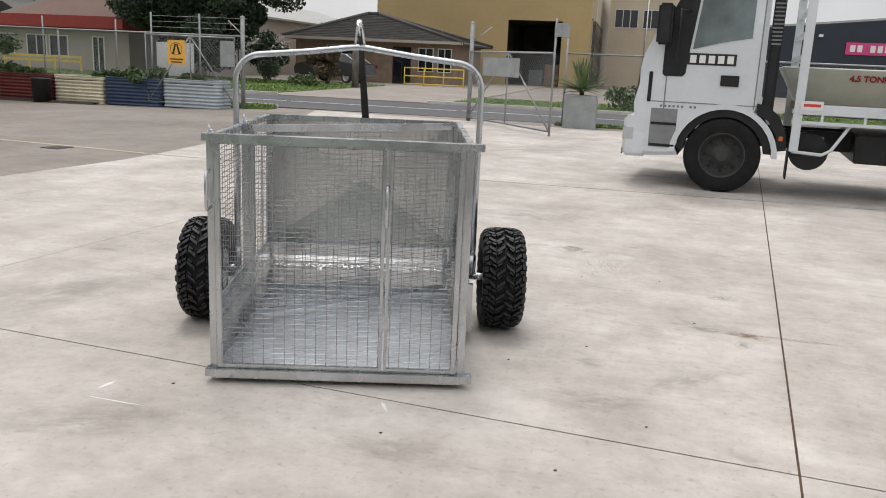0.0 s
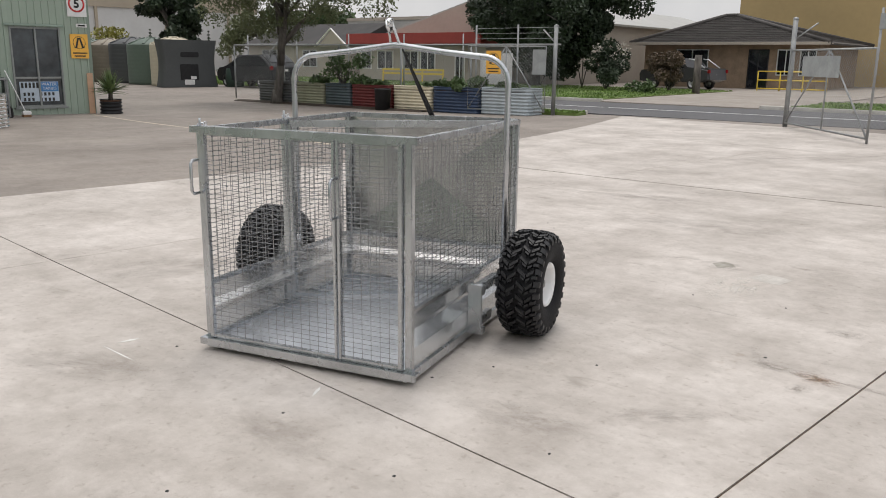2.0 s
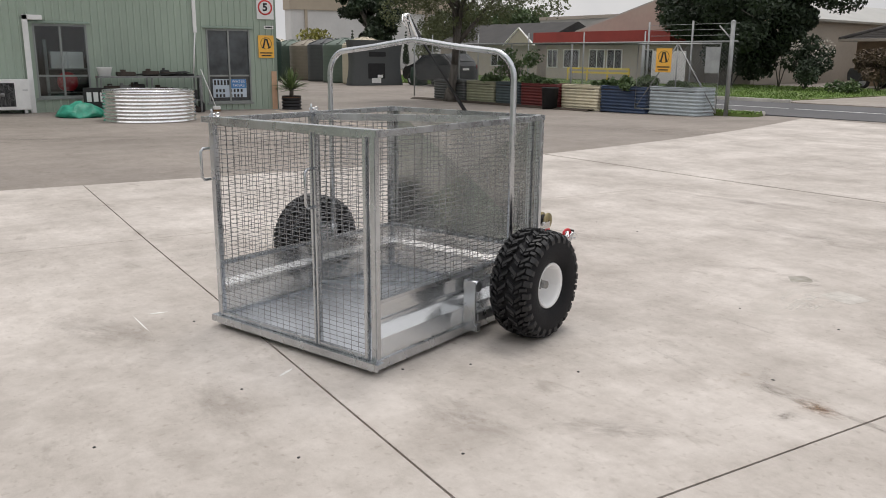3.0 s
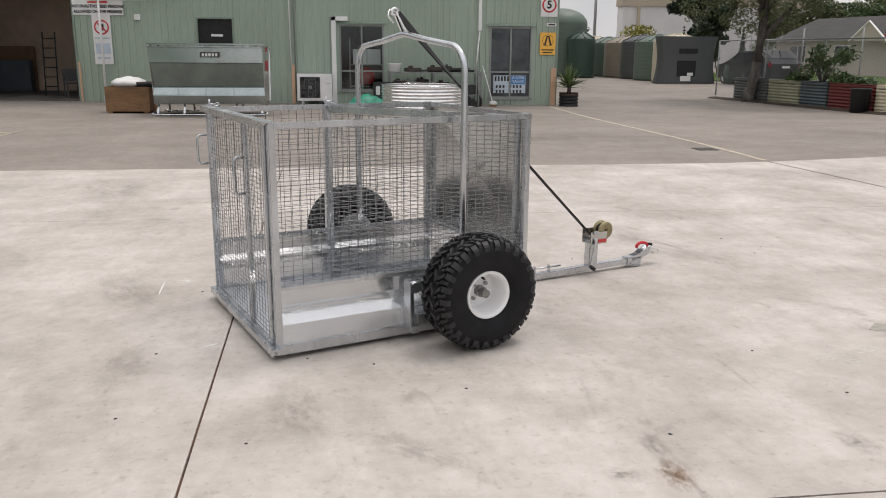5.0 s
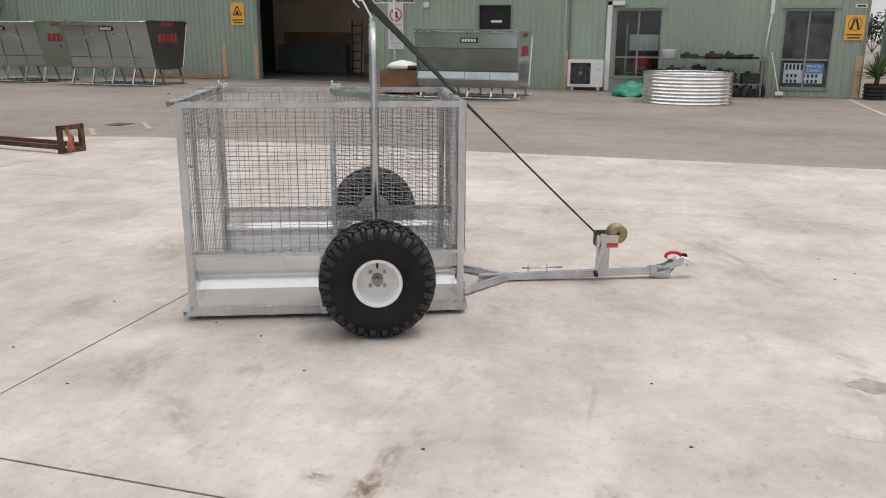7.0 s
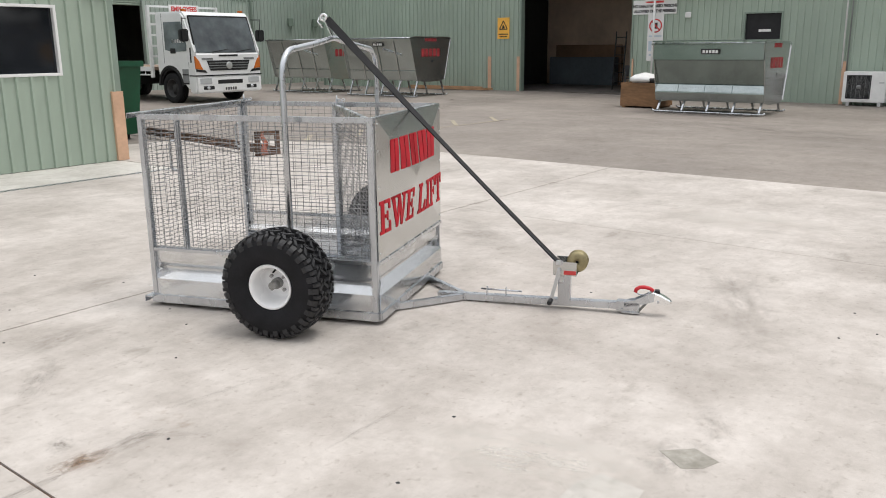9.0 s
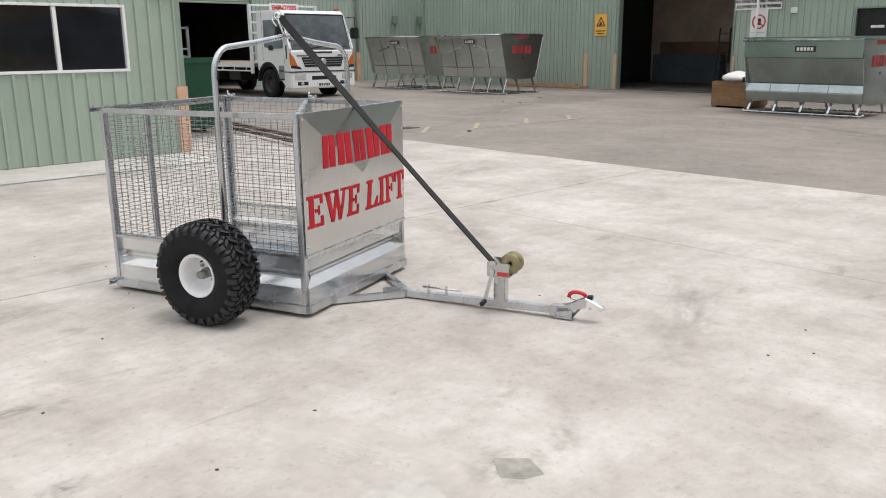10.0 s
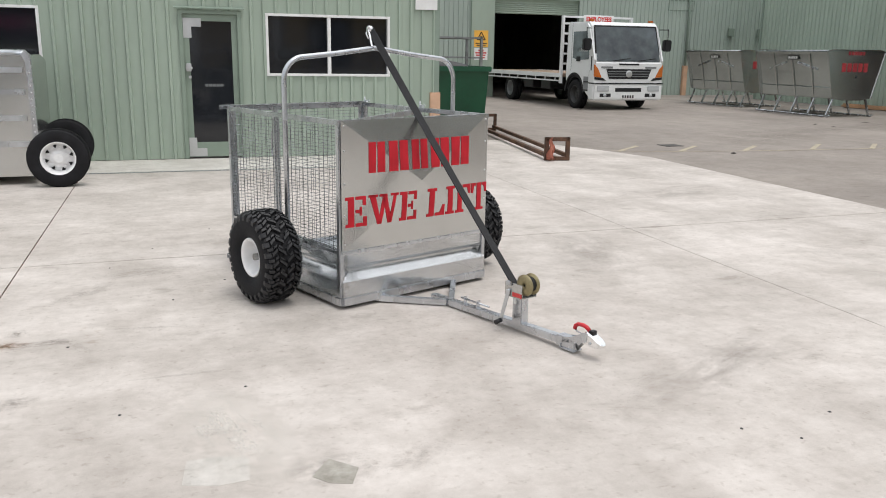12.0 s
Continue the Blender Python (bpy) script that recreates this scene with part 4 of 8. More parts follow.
def chunky_wheel(parent, m):
    """A wide off-road wheel on local z, its outer face towards +z."""
    R, r = 0.283, 0.122
    prof = [(r, -0.085), (r + 0.02, -0.108), (r + 0.055, -0.122), (r + 0.09, -0.126), (R - 0.045, -0.124), (R - 0.02, -0.112), (R - 0.005, -0.085), (R, 0)]
    prof = prof + [(a, -b) for a, b in prof[-2::-1]]
    dish = [(0.0001, -0.004), (0.07, -0.004), (0.078, -0.012), (0.088, -0.012), (0.096, 0.004), (0.104, 0.078), (0.11, 0.094), (0.124, 0.103), (0.128, 0.096), (0.118, 0.06), (0.118, -0.09), (0.112, -0.09), (0.10, -0.07), (0.0001, -0.06)]
    wheel = part("wheel", Shape().lathe(dish, 48), WHITE, parent, "white pressed steel rim", m)
    tyre = part("tyre", Shape().lathe(prof, 64), RUBBER, wheel, "black chevron-tread tyre")
    s = Shape()
    n = 26

    def lug(rows_, wide):
        grid = []
        for ang, z, rad in rows_:
            grid.append([(rr * math.cos(ang + d), rr * math.sin(ang + d), z) for d, rr in ((-wide / 2, rad - 0.022), (-wide / 2 + 0.008, rad), (wide / 2 - 0.008, rad), (wide / 2, rad - 0.022))])
        s.sheet(grid)
        for row in (grid[0], grid[-1]):
            s.face(row)

    for i in range(n):
        for side in (1, -1):
            a0 = math.tau * i / n + (0.0 if side > 0 else math.pi / n * 0.6)
            # slanting arm from the middle, a counter-slanting arm further out, a shoulder wedge and a small side block
            lug([(a0, side * 0.004, R + 0.02), (a0 + 0.12, side * 0.05, R + 0.019)], 0.082)
            lug([(a0 + 0.12, side * 0.022, R + 0.02), (a0 + 0.175, side * 0.045, R + 0.019)], 0.055)
            lug([(a0 + 0.10, side * 0.057, R + 0.018), (a0 + 0.0, side * 0.092, R + 0.013)], 0.082)
            lug([(a0 + 0.19, side * 0.055, R + 0.018), (a0 + 0.15, side * 0.076, R + 0.016)], 0.06)
            lug([(a0 + 0.125, side * 0.084, R + 0.014), (a0 + 0.115, side * 0.11, R + 0.003)], 0.075)
            lug([(a0 - 0.005, side * 0.098, R + 0.006), (a0 + 0.0, side * 0.117, R - 0.008), (a0 + 0.005, side * 0.1255, R - 0.02)], 0.125)
    part("tread", s, TREAD, tyre, "worn grey-black tread blocks, paler for highlights")
    part("hub", Shape().rod((0, 0, -0.03), (0, 0, 0.03), 0.03, 16).rod((0, 0, 0.03), (0, 0, 0.075), 0.022, 14), DULLHUB, wheel, "greased steel hub")
    for i in range(4):
        a = math.tau * (i + 0.5) / 4
        part("wheel_nut", Shape().rod((0.052 * math.cos(a), 0.052 * math.sin(a), -0.006), (0.052 * math.cos(a), 0.052 * math.sin(a), 0.014), 0.0095, 6), DULLHUB, wheel, "plain steel wheel nut")
    part("valve", Shape().rod((0, 0.088, -0.02), (0, 0.072, 0.055), 0.0085, 8, 0.0045), BLACK, wheel, "black rubber valve")
    return wheel


chunky_wheel(trailer, pose(HX, -0.876, 0.298, 90, 0, 0))
chunky_wheel(trailer, pose(HX, 0.873, 0.298, -90, 40, 0))

# tow bar
s = Shape().bar((1.62, 0, 0.024), (2.86, 0, 0.05), 0.05, 0.042, bevel=0.004)
part("draw_bar", s, GALV, trailer, "square galvanised draw bar")
for sg in (1, -1):
    part("fork_arm", Shape().bar((1.44, sg * 0.33, 0.03), (1.78, sg * 0.02, 0.026), 0.035, 0.04, bevel=0.003), GALV, trailer)
s = Shape()
for x in (1.94, 2.06):
    s.box((x - 0.003, -0.014, 0.045), (x + 0.003, 0.014, 0.1))
s.rod((1.90, 0.0, 0.083), (2.16, 0.0, 0.083), 0.006, 8)
part("locking_pin", s, GALV, trailer, "sprung locking pin")
s = Shape().box((2.385, -0.03, 0.055), (2.46, 0.03, 0.242), 0.004)
part("winch_post", s, GALV, trailer)
WD = pose(-0.006, 0, -0.028)
winch = part("winch", Shape().box((2.365, -0.070, 0.252), (2.505, -0.065, 0.335), 0.001).box((2.37, 0.030, 0.255), (2.52, 0.035, 0.345), 0.001).box((2.37, -0.070, 0.25), (2.505, 0.035, 0.256), 0.001), SHEET, trailer, "zinc-plated hand winch", WD)
part("gear", Shape().lathe([(0.01, -0.004), (0.062, -0.004), (0.062, 0.004), (0.045, 0.009), (0.03, 0.014), (0.01, 0.01), (0.01, -0.004)], 40, pose(2.505, -0.048, 0.335, 90, 0, 0)), BRASS, winch, "gold-passivated gear wheel")
part("gear", Shape().lathe([(0.01, -0.004), (0.062, -0.004), (0.062, 0.004), (0.045, 0.009), (0.03, 0.014), (0.01, 0.01), (0.01, -0.004)], 40, pose(2.505, 0.006, 0.335, -90, 0, 0)), BRASS, winch, "gold-passivated drum flange")
part("drum", Shape().rod((2.505, -0.045, 0.335), (2.505, 0.004, 0.335), 0.044, 24), STRAP, winch, "drum wound with black webbing")
part("crank", Shape().bar((2.405, -0.080, 0.285), (2.36, -0.090, 0.10), 0.006, 0.022).rod((2.40, -0.02, 0.285), (2.40, -0.086, 0.285), 0.011, 8), GALV, winch, "flat crank arm")
part("grip", Shape().rod((2.36, -0.086, 0.10), (2.356, -0.13, 0.09), 0.014, 10), BLACK, winch, "black plastic grip")
part("maker_label", Shape().box((2.43, -0.0725, 0.258), (2.502, -0.0702, 0.282)), SIGNRED, winch, "red label with unreadable print")
part("tag", Shape().box((2.40, -0.0335, 0.2), (2.425, -0.0305, 0.245)), SIGNWHITE, winch, "small white tag")
part("pawl", Shape().box((2.385, -0.082, 0.318), (2.425, -0.0705, 0.345), 0.003), GALV, winch)
part("sleeve", Shape().box((2.735, -0.031, 0.018), (2.87, 0.031, 0.078), 0.004), GALV, trailer, "coupler sleeve over the bar end")
# coupler: side arms, a hooded nose over the ball, latch and red handle
rows = []
for x, w, z0, z1 in ((2.90, 0.026, 0.078, 0.112), (2.945, 0.028, 0.076, 0.146), (2.985, 0.030, 0.074, 0.134), (3.02, 0.030, 0.074, 0.116), (3.042, 0.022, 0.077, 0.102), (3.052, 0.008, 0.083, 0.094)):
    c = 0.3 * w
    rows.append([(x, -w, z0), (x, w, z0), (x, w, z1 - c), (x, w - c, z1), (x, -w + c, z1), (x, -w, z1 - c), (x, -w, z0)])
s = Shape().sheet(rows)
s.face(rows[-1][:-1]).face(rows[0][:-1])
coupler = part("coupler", s, ZINC, trailer, "bright zinc tow coupler")
for y in (-0.029, 0.029):
    part("side_arm", Shape().prism([(2.78, 0.045), (2.78, 0.075), (2.84, 0.09), (2.93, 0.138), (2.955, 0.14), (2.95, 0.09), (2.87, 0.062)], y - 0.002, y + 0.002, "y"), GALV, coupler)
    part("bolt", Shape().rod((2.975, y - 0.006, 0.09), (2.975, y + 0.006, 0.09), 0.008, 8), GALV, coupler)
part("latch", Shape().box((2.952, -0.018, 0.128), (2.982, 0.018, 0.156), 0.003), BLACK, coupler, "dark latch tongue")
part("handle", Shape().pipe([(2.842, 0, 0.134), (2.846, 0, 0.152), (2.866, 0, 0.165), (2.895, 0, 0.168), (2.925, 0, 0.162), (2.945, 0, 0.148)], 0.0115, 10), REDPLASTIC, coupler, "red coupling handle")
part("handle_wire", Shape().pipe([(2.842, 0, 0.134), (2.86, 0, 0.122), (2.90, 0, 0.118), (2.94, 0, 0.128), (2.945, 0, 0.146)], 0.004, 6), GALV, coupler)
part("foot_plate", Shape().box((2.765, -0.036, 0.008), (2.872, 0.036, 0.018), 0.003).box((2.765, -0.036, 0.018), (2.775, 0.036, 0.034)), GALV, coupler)
part("strut", Shape().rod((2.865, 0, 0.018), (2.915, 0, 0.08), 0.008, 6), DULLHUB, coupler)

# strap from the winch to the hoop
a, b = Vector((2.40, -0.02, 0.275)), Vector((HX - 0.04, 0, 1.725))
n_up = (b - a).normalized().cross(Vector((0, 1, 0)))
rows = []
for k in range(25):
    t = k / 24
    turn = math.radians(-7 - 62 * max(0, (t - 0.4) / 0.6) ** 1.8)
    wd = Vector((0, 1, 0)) * math.cos(turn) + n_up * math.sin(turn)
    c = a.lerp(b, t) + Vector((0, 0, -0.012 * math.sin(math.pi * t)))
    nn = (b - a).normalized().cross(wd) * 0.004
    wd = wd * 0.023
    rows.append([c - wd - nn, c + wd - nn, c + wd + nn, c - wd + nn, c - wd - nn])
s = Shape().sheet(rows)
part("strap", s, STRAP, trailer, "taut black webbing strap")
s = Shape()
s.pipe([b + Vector((-0.012, 0, 0.0)), b + Vector((-0.05, 0.01, 0.02)), b + Vector((-0.065, 0.0, -0.015)), b + Vector((-0.03, -0.005, -0.05))], 0.006, 6)
part("hook", s, ZINC, trailer)


# ---- yard things ----
def disc(s, c, axis, r, t, n=24, r0=0.0001):
    """A flat disc centred on c, facing along axis."""
    m = Matrix.Translation(c) @ Vector(axis).to_track_quat("Z", "Y").to_matrix().to_4x4()
    return s.lathe([(r0, 0), (r, 0), (r, t), (r0, t)], n, m)


def road_wheel(parent, m, R=0.48, w=0.26, rim=0.29, rim_mat=None, tyre_mat=None, spokes=0, label="", nuts=8):
    """A road wheel round local z, outer face towards +z."""
    r = rim
    wheel = part("wheel", Shape().lathe([(0.0001, 0.02), (0.12 * R / 0.48, 0.03), (0.15 * R / 0.48, -0.02), (r * 0.8, -0.03), (r * 0.9, 0.02), (r * 0.97, w * 0.42), (r * 1.02, w * 0.44), (r * 1.02, -w * 0.4), (0.0001, -w * 0.3)], 36), rim_mat or ALU, parent, label or "steel wheel rim", m)
    prof = [(r * 0.98, -w * 0.42), (r + (R - r) * 0.35, -w * 0.5), (R * 0.93, -w * 0.49), (R * 0.985, -w * 0.42), (R, -w * 0.3)]
    tyre = part("tyre", Shape().lathe(prof + [(a, -b) for a, b in prof[::-1]], 48), tyre_mat or OLDRUBBER, wheel, "worn black road tyre")
    s = Shape()
    for z in (-0.2, 0.0, 0.2):
        s.lathe([(R - 0.004, z * w - 0.006), (R + 0.003, z * w - 0.03), (R + 0.003, z * w + 0.03), (R - 0.004, z * w + 0.006)], 48)
    part("tread", s, tyre_mat or OLDRUBBER, tyre)
    for i in range(nuts):
        a = math.tau * (i + 0.5) / nuts
        rr = r * 0.55
        part("wheel_nut", Shape().rod((rr * math.cos(a), rr * math.sin(a), -0.035), (rr * math.cos(a), rr * math.sin(a), 0.01), 0.016 * R / 0.48 + 0.004, 6), rim_mat or ALU, wheel)
    part("hub", Shape().rod((0, 0, 0), (0, 0, 0.06 * R / 0.48), 0.075 * R / 0.48, 16), rim_mat or ALU, wheel)
    # slots are not cut: black pieces on the rim give their dark inside
    for i in range(spokes):
        a = math.tau * i / spokes
        s = Shape().prism([(r * 0.60, 0.0), (r * 0.78, -0.12 * r), (r * 0.82, 0.0), (r * 0.78, 0.12 * r)], -0.0285, -0.012, "z", pose(0, 0, 0, 0, 0, math.degrees(a)))
        part("rim_slot", s, BLACK, wheel, "black piece standing for a shaded rim slot")
    return wheel


FENCEGREY = material("weathered_galvanised", (0.34, 0.35, 0.35), 0.5, 0.6, 0.12, 6, 40, 0.05)
FEEDRED = material("faded_red_stencil", (0.33, 0.03, 0.035), 0.6, 0, 0.25, 6, 40, 0.05)


def feeder(m, label, zb=0.5, zt=1.78, plain=True, ln=2.95):
    """A V-bodied sheep feeder on splayed legs; x along its length, -y its front."""
    ob = thing("sheep_feeder", m, label, "feeder", "sheep feeders in the yard")
    tw, bw = 0.98, 0.58
    s = Shape()
    s.sheet([[(0, -tw, zt), (ln, -tw, zt)], [(0, -tw - 0.01, zt - 0.34), (ln, -tw - 0.01, zt - 0.34)], [(0, -tw + 0.1, zt - 0.36), (ln, -tw + 0.1, zt - 0.36)], [(0, -bw - 0.1, zb + 0.42), (ln, -bw - 0.1, zb + 0.42)], [(0, -bw - 0.14, zb + 0.40), (ln, -bw - 0.14, zb + 0.40)], [(0, -bw - 0.19, zb + 0.24), (ln, -bw - 0.19, zb + 0.24)], [(0, -bw - 0.195, zb + 0.21), (ln, -bw - 0.195, zb + 0.21)], [(0, -bw - 0.13, zb + 0.02), (ln, -bw - 0.13, zb + 0.02)], [(0, -bw + 0.06, zb), (ln, -bw + 0.06, zb)], [(0, bw, zb), (ln, bw, zb)], [(0, tw, zt), (ln, tw, zt)]])
    if plain:
        s = Shape().sheet([[(0, -y, z), (ln, -y, z)] for y, z in ((tw, zt + 0.02), (tw - 0.03, zt - 0.06), (tw - 0.16, zt - 0.50), (tw - 0.17, zt - 0.53), (bw + 0.13, zb + 0.33), (bw + 0.13, zb + 0.30), (bw + 0.06, zb + 0.02), (bw - 0.05, zb), (-bw, zb), (-tw, zt))])
        for xa, za, xb, zb_ in ((ln * 0.17, zt - 0.48, ln * 0.42, zt - 0.30), (ln * 0.83, zt - 0.48, ln * 0.58, zt - 0.30)):
            part("brace", Shape().bar((xa, -tw + 0.145, za), (xb, -tw + 0.085, zb_), 0.05, 0.02, up=(0, -1, 0)), GALV, ob)
        for x in (ln * 0.25, ln * 0.5, ln * 0.75):
            part("rib", Shape().bar((x, -tw + 0.012, zt - 0.06), (x, -bw - 0.075, zb + 0.05), 0.03, 0.016, up=(0, -1, 0)), SHEET, ob)
    part("body", s, FEEDMETAL, ob, "folded galvanised sheet body")
    # darker sheet over the body: recess shade and reflection are in its colour
    if not plain:
        part("trough_back", Shape().sheet([[(0.01, -tw + 0.094, zt - 0.36), (ln - 0.01, -tw + 0.094, zt - 0.36)], [(0.01, -bw - 0.106, zb + 0.42), (ln - 0.01, -bw - 0.106, zb + 0.42)]]), DULLSHEET, ob, "zinc sheet with a dark reflection in its colour")
    for x in (0, ln):
        s = Shape().prism([(-tw - 0.04, zt + 0.03), (-bw - 0.12, zb + 0.02), (-bw * 0.6, zb - 0.04), (bw * 0.6, zb - 0.04), (bw + 0.1, zb + 0.02), (tw + 0.04, zt + 0.03), (tw - 0.12, zt + 0.07), (-tw + 0.12, zt + 0.07)], x - 0.006, x + 0.006, "x")
        end = part("end_panel", s, SHEET, ob, "galvanised V-shaped end panel")
        sg = 1 if x else -1
        for k, (yc, zc, w, h) in enumerate(((0, zt - 0.03, 0.6, 0.1), (0, zt - 0.42, 0.95, 0.24))):
            n = 6 if k == 0 else 5
            for i in range(n):
                y0 = yc - w / 2 + i * w / n
                part("painted_block", Shape().box((x + sg * 0.006, y0, zc - h / 2), (x + sg * 0.009, y0 + w / n * 0.78, zc + h / 2)), FEEDRED, end, "red stencilled paint")
        part("latch_hole", disc(Shape(), (x + sg * 0.007, 0.05, zt - 0.68), (sg, 0, 0), 0.035, 0.003), BLACK, end)
    part("lid", Shape().box((-0.02, -tw - 0.05, zt + 0.03), (ln + 0.02, 0, zt + 0.06), 0.006, pose(0, 0, 0, 1.5, 0, 0)), FEEDMETAL, ob, "galvanised lid")
    part("lid", Shape().box((-0.02, 0.01, zt + 0.02), (ln + 0.02, tw - 0.02, zt + 0.05), 0.006, pose(0, 0, 0, -1.5, 0, 0)), FEEDMETAL, ob, "galvanised lid")
    part("edge_strip", Shape().bar((ln + 0.008, tw + 0.04, zt + 0.03), (ln + 0.008, bw + 0.1, zb + 0.02), 0.02, 0.03, up=(1, 0, 0)), ZINC, ob)
    part("lid_hinge", Shape().rod((0, -tw, zt + 0.03), (ln, -tw, zt + 0.03), 0.018, 8), GALV, ob)
    py = -tw + (0.034 if plain else -0.016)
    plate = part("maker_plate", Shape().box((ln * 0.45, py, zt - 0.22), (ln * 0.45 + 0.45, py + 0.01, zt - 0.1)), INK, ob, "black name plate with plain white bars")
    for i in range(5):
        part("bar", Shape().box((ln * 0.45 + 0.04 + i * 0.076, py - 0.003, zt - 0.195), (ln * 0.45 + 0.095 + i * 0.076, py + 0.0005, zt - 0.125)), SIGNWHITE, plate)
    if not plain:
        for k in (0.22, 0.47, 0.72):
            part("trough_joint", Shape().bar((ln * k, -bw - 0.142, zb + 0.40), (ln * k, -bw - 0.194, zb + 0.24), 0.012, 0.008, up=(0, -1, 0)), DULLSHEET, ob)
        part("top_rail", Shape().box((-0.03, -tw - 0.03, zt + 0.07), (ln + 0.03, -tw + 0.05, zt + 0.10), 0.008), FEEDMETAL, ob)
    for i in range(5):
        x = 0.08 + (ln - 0.16) * i / 4
        for sg in (1, -1):
            part("leg", Shape().bar((x, sg * (bw - 0.05), zb + 0.1), (x, sg * (bw + 0.17), 0.05), 0.045, 0.045, up=(1, 0, 0)), GALV, ob)
    for sg in (1, -1):
        part("skid", Shape().pipe([(-0.06, sg * (bw + 0.17), 0.06), (0.0, sg * (bw + 0.17), 0.025), (ln, sg * (bw + 0.17), 0.025), (ln + 0.06, sg * (bw + 0.17), 0.06)], 0.024, 8), GALV, ob)
    return ob


feeder(yard(-18.9, -11.55, 90), "galvanised V-bodied sheep feeder with red stencilled end, on concrete")
feeder(yard(-19.3, -15.75, 90), "galvanised V-bodied sheep feeder standing behind another feeder")
feeder(yard(-18.33, -0.45, 90), "galvanised sheep feeder beside a brown crate and shed wall", 0.27, 1.6, False, 2.61)

# brown crate with a white bag on it
crate = thing("timber_crate", yard(-19.33, -1.78), "old brown plywood crate on the yard concrete", "crate")
WOOD = material("weathered_plywood", (0.27, 0.15, 0.075), 0.8, 0, 0.25, 3, 24, 0.2, 30, stretch=(1, 0.3, 1))
for a, b in (((0, 0, 0.04), (0.03, 1.05, 0.64)), ((0.9, 0, 0.04), (0.93, 1.05, 0.64)), ((0.03, 0, 0.04), (0.9, 0.03, 0.64)), ((0.03, 1.02, 0.04), (0.9, 1.05, 0.64)), ((0.03, 0.03, 0.04), (0.9, 1.02, 0.07))):
    part("board", Shape().box(a, b, 0.004), WOOD, crate)
for y in (0.05, 0.9):
    part("bearer", Shape().box((0, y, 0), (0.93, y + 0.1, 0.04)), WOOD, crate)
s = Shape().lathe([(0.0001, 0.02), (0.32, 0.0), (0.42, 0.06), (0.4, 0.13), (0.28, 0.2), (0.1, 0.23), (0.0001, 0.22)], 20)
for v in s.bm.verts:
    v.co += noise.noise_vector(v.co * 5) * 0.05
bag = part("bag", s, SIGNWHITE, None, "", pose(-18.85, -1.3, 0.605, 0, 0, 30))
tagged(bag, "crumpled white plastic bag on a crate", "bag")
s = Shape().lathe([(0.0001, 0.0), (0.3, 0.0), (0.3, 0.1), (0.26, 0.12), (0.0001, 0.12)], 18)
cush = part("black_bundle", s, BLACK, None, "", pose(-18.8, -0.9, 0.61))
tagged(cush, "folded black rubber bundle on a crate", "bundle")

# corrugated ring
def corrugated(path, z0, z1, pitch=0.076, amp=0.011, closed=True, out=None):
    """A wall of horizontal corrugations over a closed plan path (points with outward normals)."""
    s = Shape()
    n = max(2, int((z1 - z0) / pitch * 6))
    rows = []
    for k in range(n + 1):
        z = z0 + (z1 - z0) * k / n
        o = amp * math.sin((z - z0) / pitch * math.tau)
        rows.append([(x + nx * o, y + ny * o, z) for x, y, nx, ny in path])
    if closed:
        rows = [r + [r[0]] for r in rows]
    s.sheet(rows, True)
    bmesh.ops.remove_doubles(s.bm, verts=s.bm.verts[:], dist=1e-5)
    return s


def ring_path(r, n=48):
    return [(r * math.cos(i * math.tau / n), r * math.sin(i * math.tau / n), math.cos(i * math.tau / n), math.sin(i * math.tau / n)) for i in range(n)]


def box_path(w, d, r=0.12, k=5):
    pts = []
    for cx, cy, a0 in ((w / 2 - r, d / 2 - r, 0), (-w / 2 + r, d / 2 - r, 90), (-w / 2 + r, -d / 2 + r, 180), (w / 2 - r, -d / 2 + r, 270)):
        for i in range(k + 1):
            a = radians(a0 + 90 * i / k)
            pts.append((cx + r * math.cos(a), cy + r * math.sin(a), math.cos(a), math.sin(a)))
    return pts


ringm = yard(-19.2, 6.17)
tank_ring = thing("tank_ring", ringm, "round corrugated bright zinc tank ring on concrete", "tank ring")
part("wall", corrugated(ring_path(1.09, 64), 0.0, 0.74, 0.085, 0.016), ZINC, tank_ring)
part("rim", Shape().pipe([(1.09 * math.cos(i * math.tau / 64), 1.09 * math.sin(i * math.tau / 64), 0.745) for i in range(64)], 0.014, 6, True), ZINC, tank_ring)

# air conditioner
CABINETGREY = material("grey_grille", (0.22, 0.22, 0.22), 0.5, 0, 0.1, 6, 40, 0.02)
ac = thing("air_conditioner", yard(SHED_X + 0.06, 2.7), "white outdoor air conditioner unit against the shed", "air conditioner")
part("casing", Shape().box((0.05, 0, 0.1), (0.45, 1.05, 0.9), 0.015), FRAMEWHITE, ac)
part("fan_opening", Shape().box((0.449, 0.09, 0.19), (0.453, 0.69, 0.81), 0.001), BLACK, ac, "dark square fan opening")
part("fan_hub", disc(Shape(), (0.4545, 0.39, 0.5), (1, 0, 0), 0.06, 0.006, 20), CABINETGREY, ac)
for i in range(8):
    r = 0.09 + 0.028 * i
    part("grille_ring", Shape().pipe([(0.458, 0.39 + r * math.cos(k * math.tau / 28), 0.5 + r * math.sin(k * math.tau / 28)) for k in range(28)], 0.0028, 4, True), CABINETGREY, ac)
for i in range(6):
    y = 0.12 + i * 0.108
    part("grille_bar", Shape().box((0.455, y - 0.003, 0.19), (0.46, y + 0.003, 0.81)), CABINETGREY, ac)
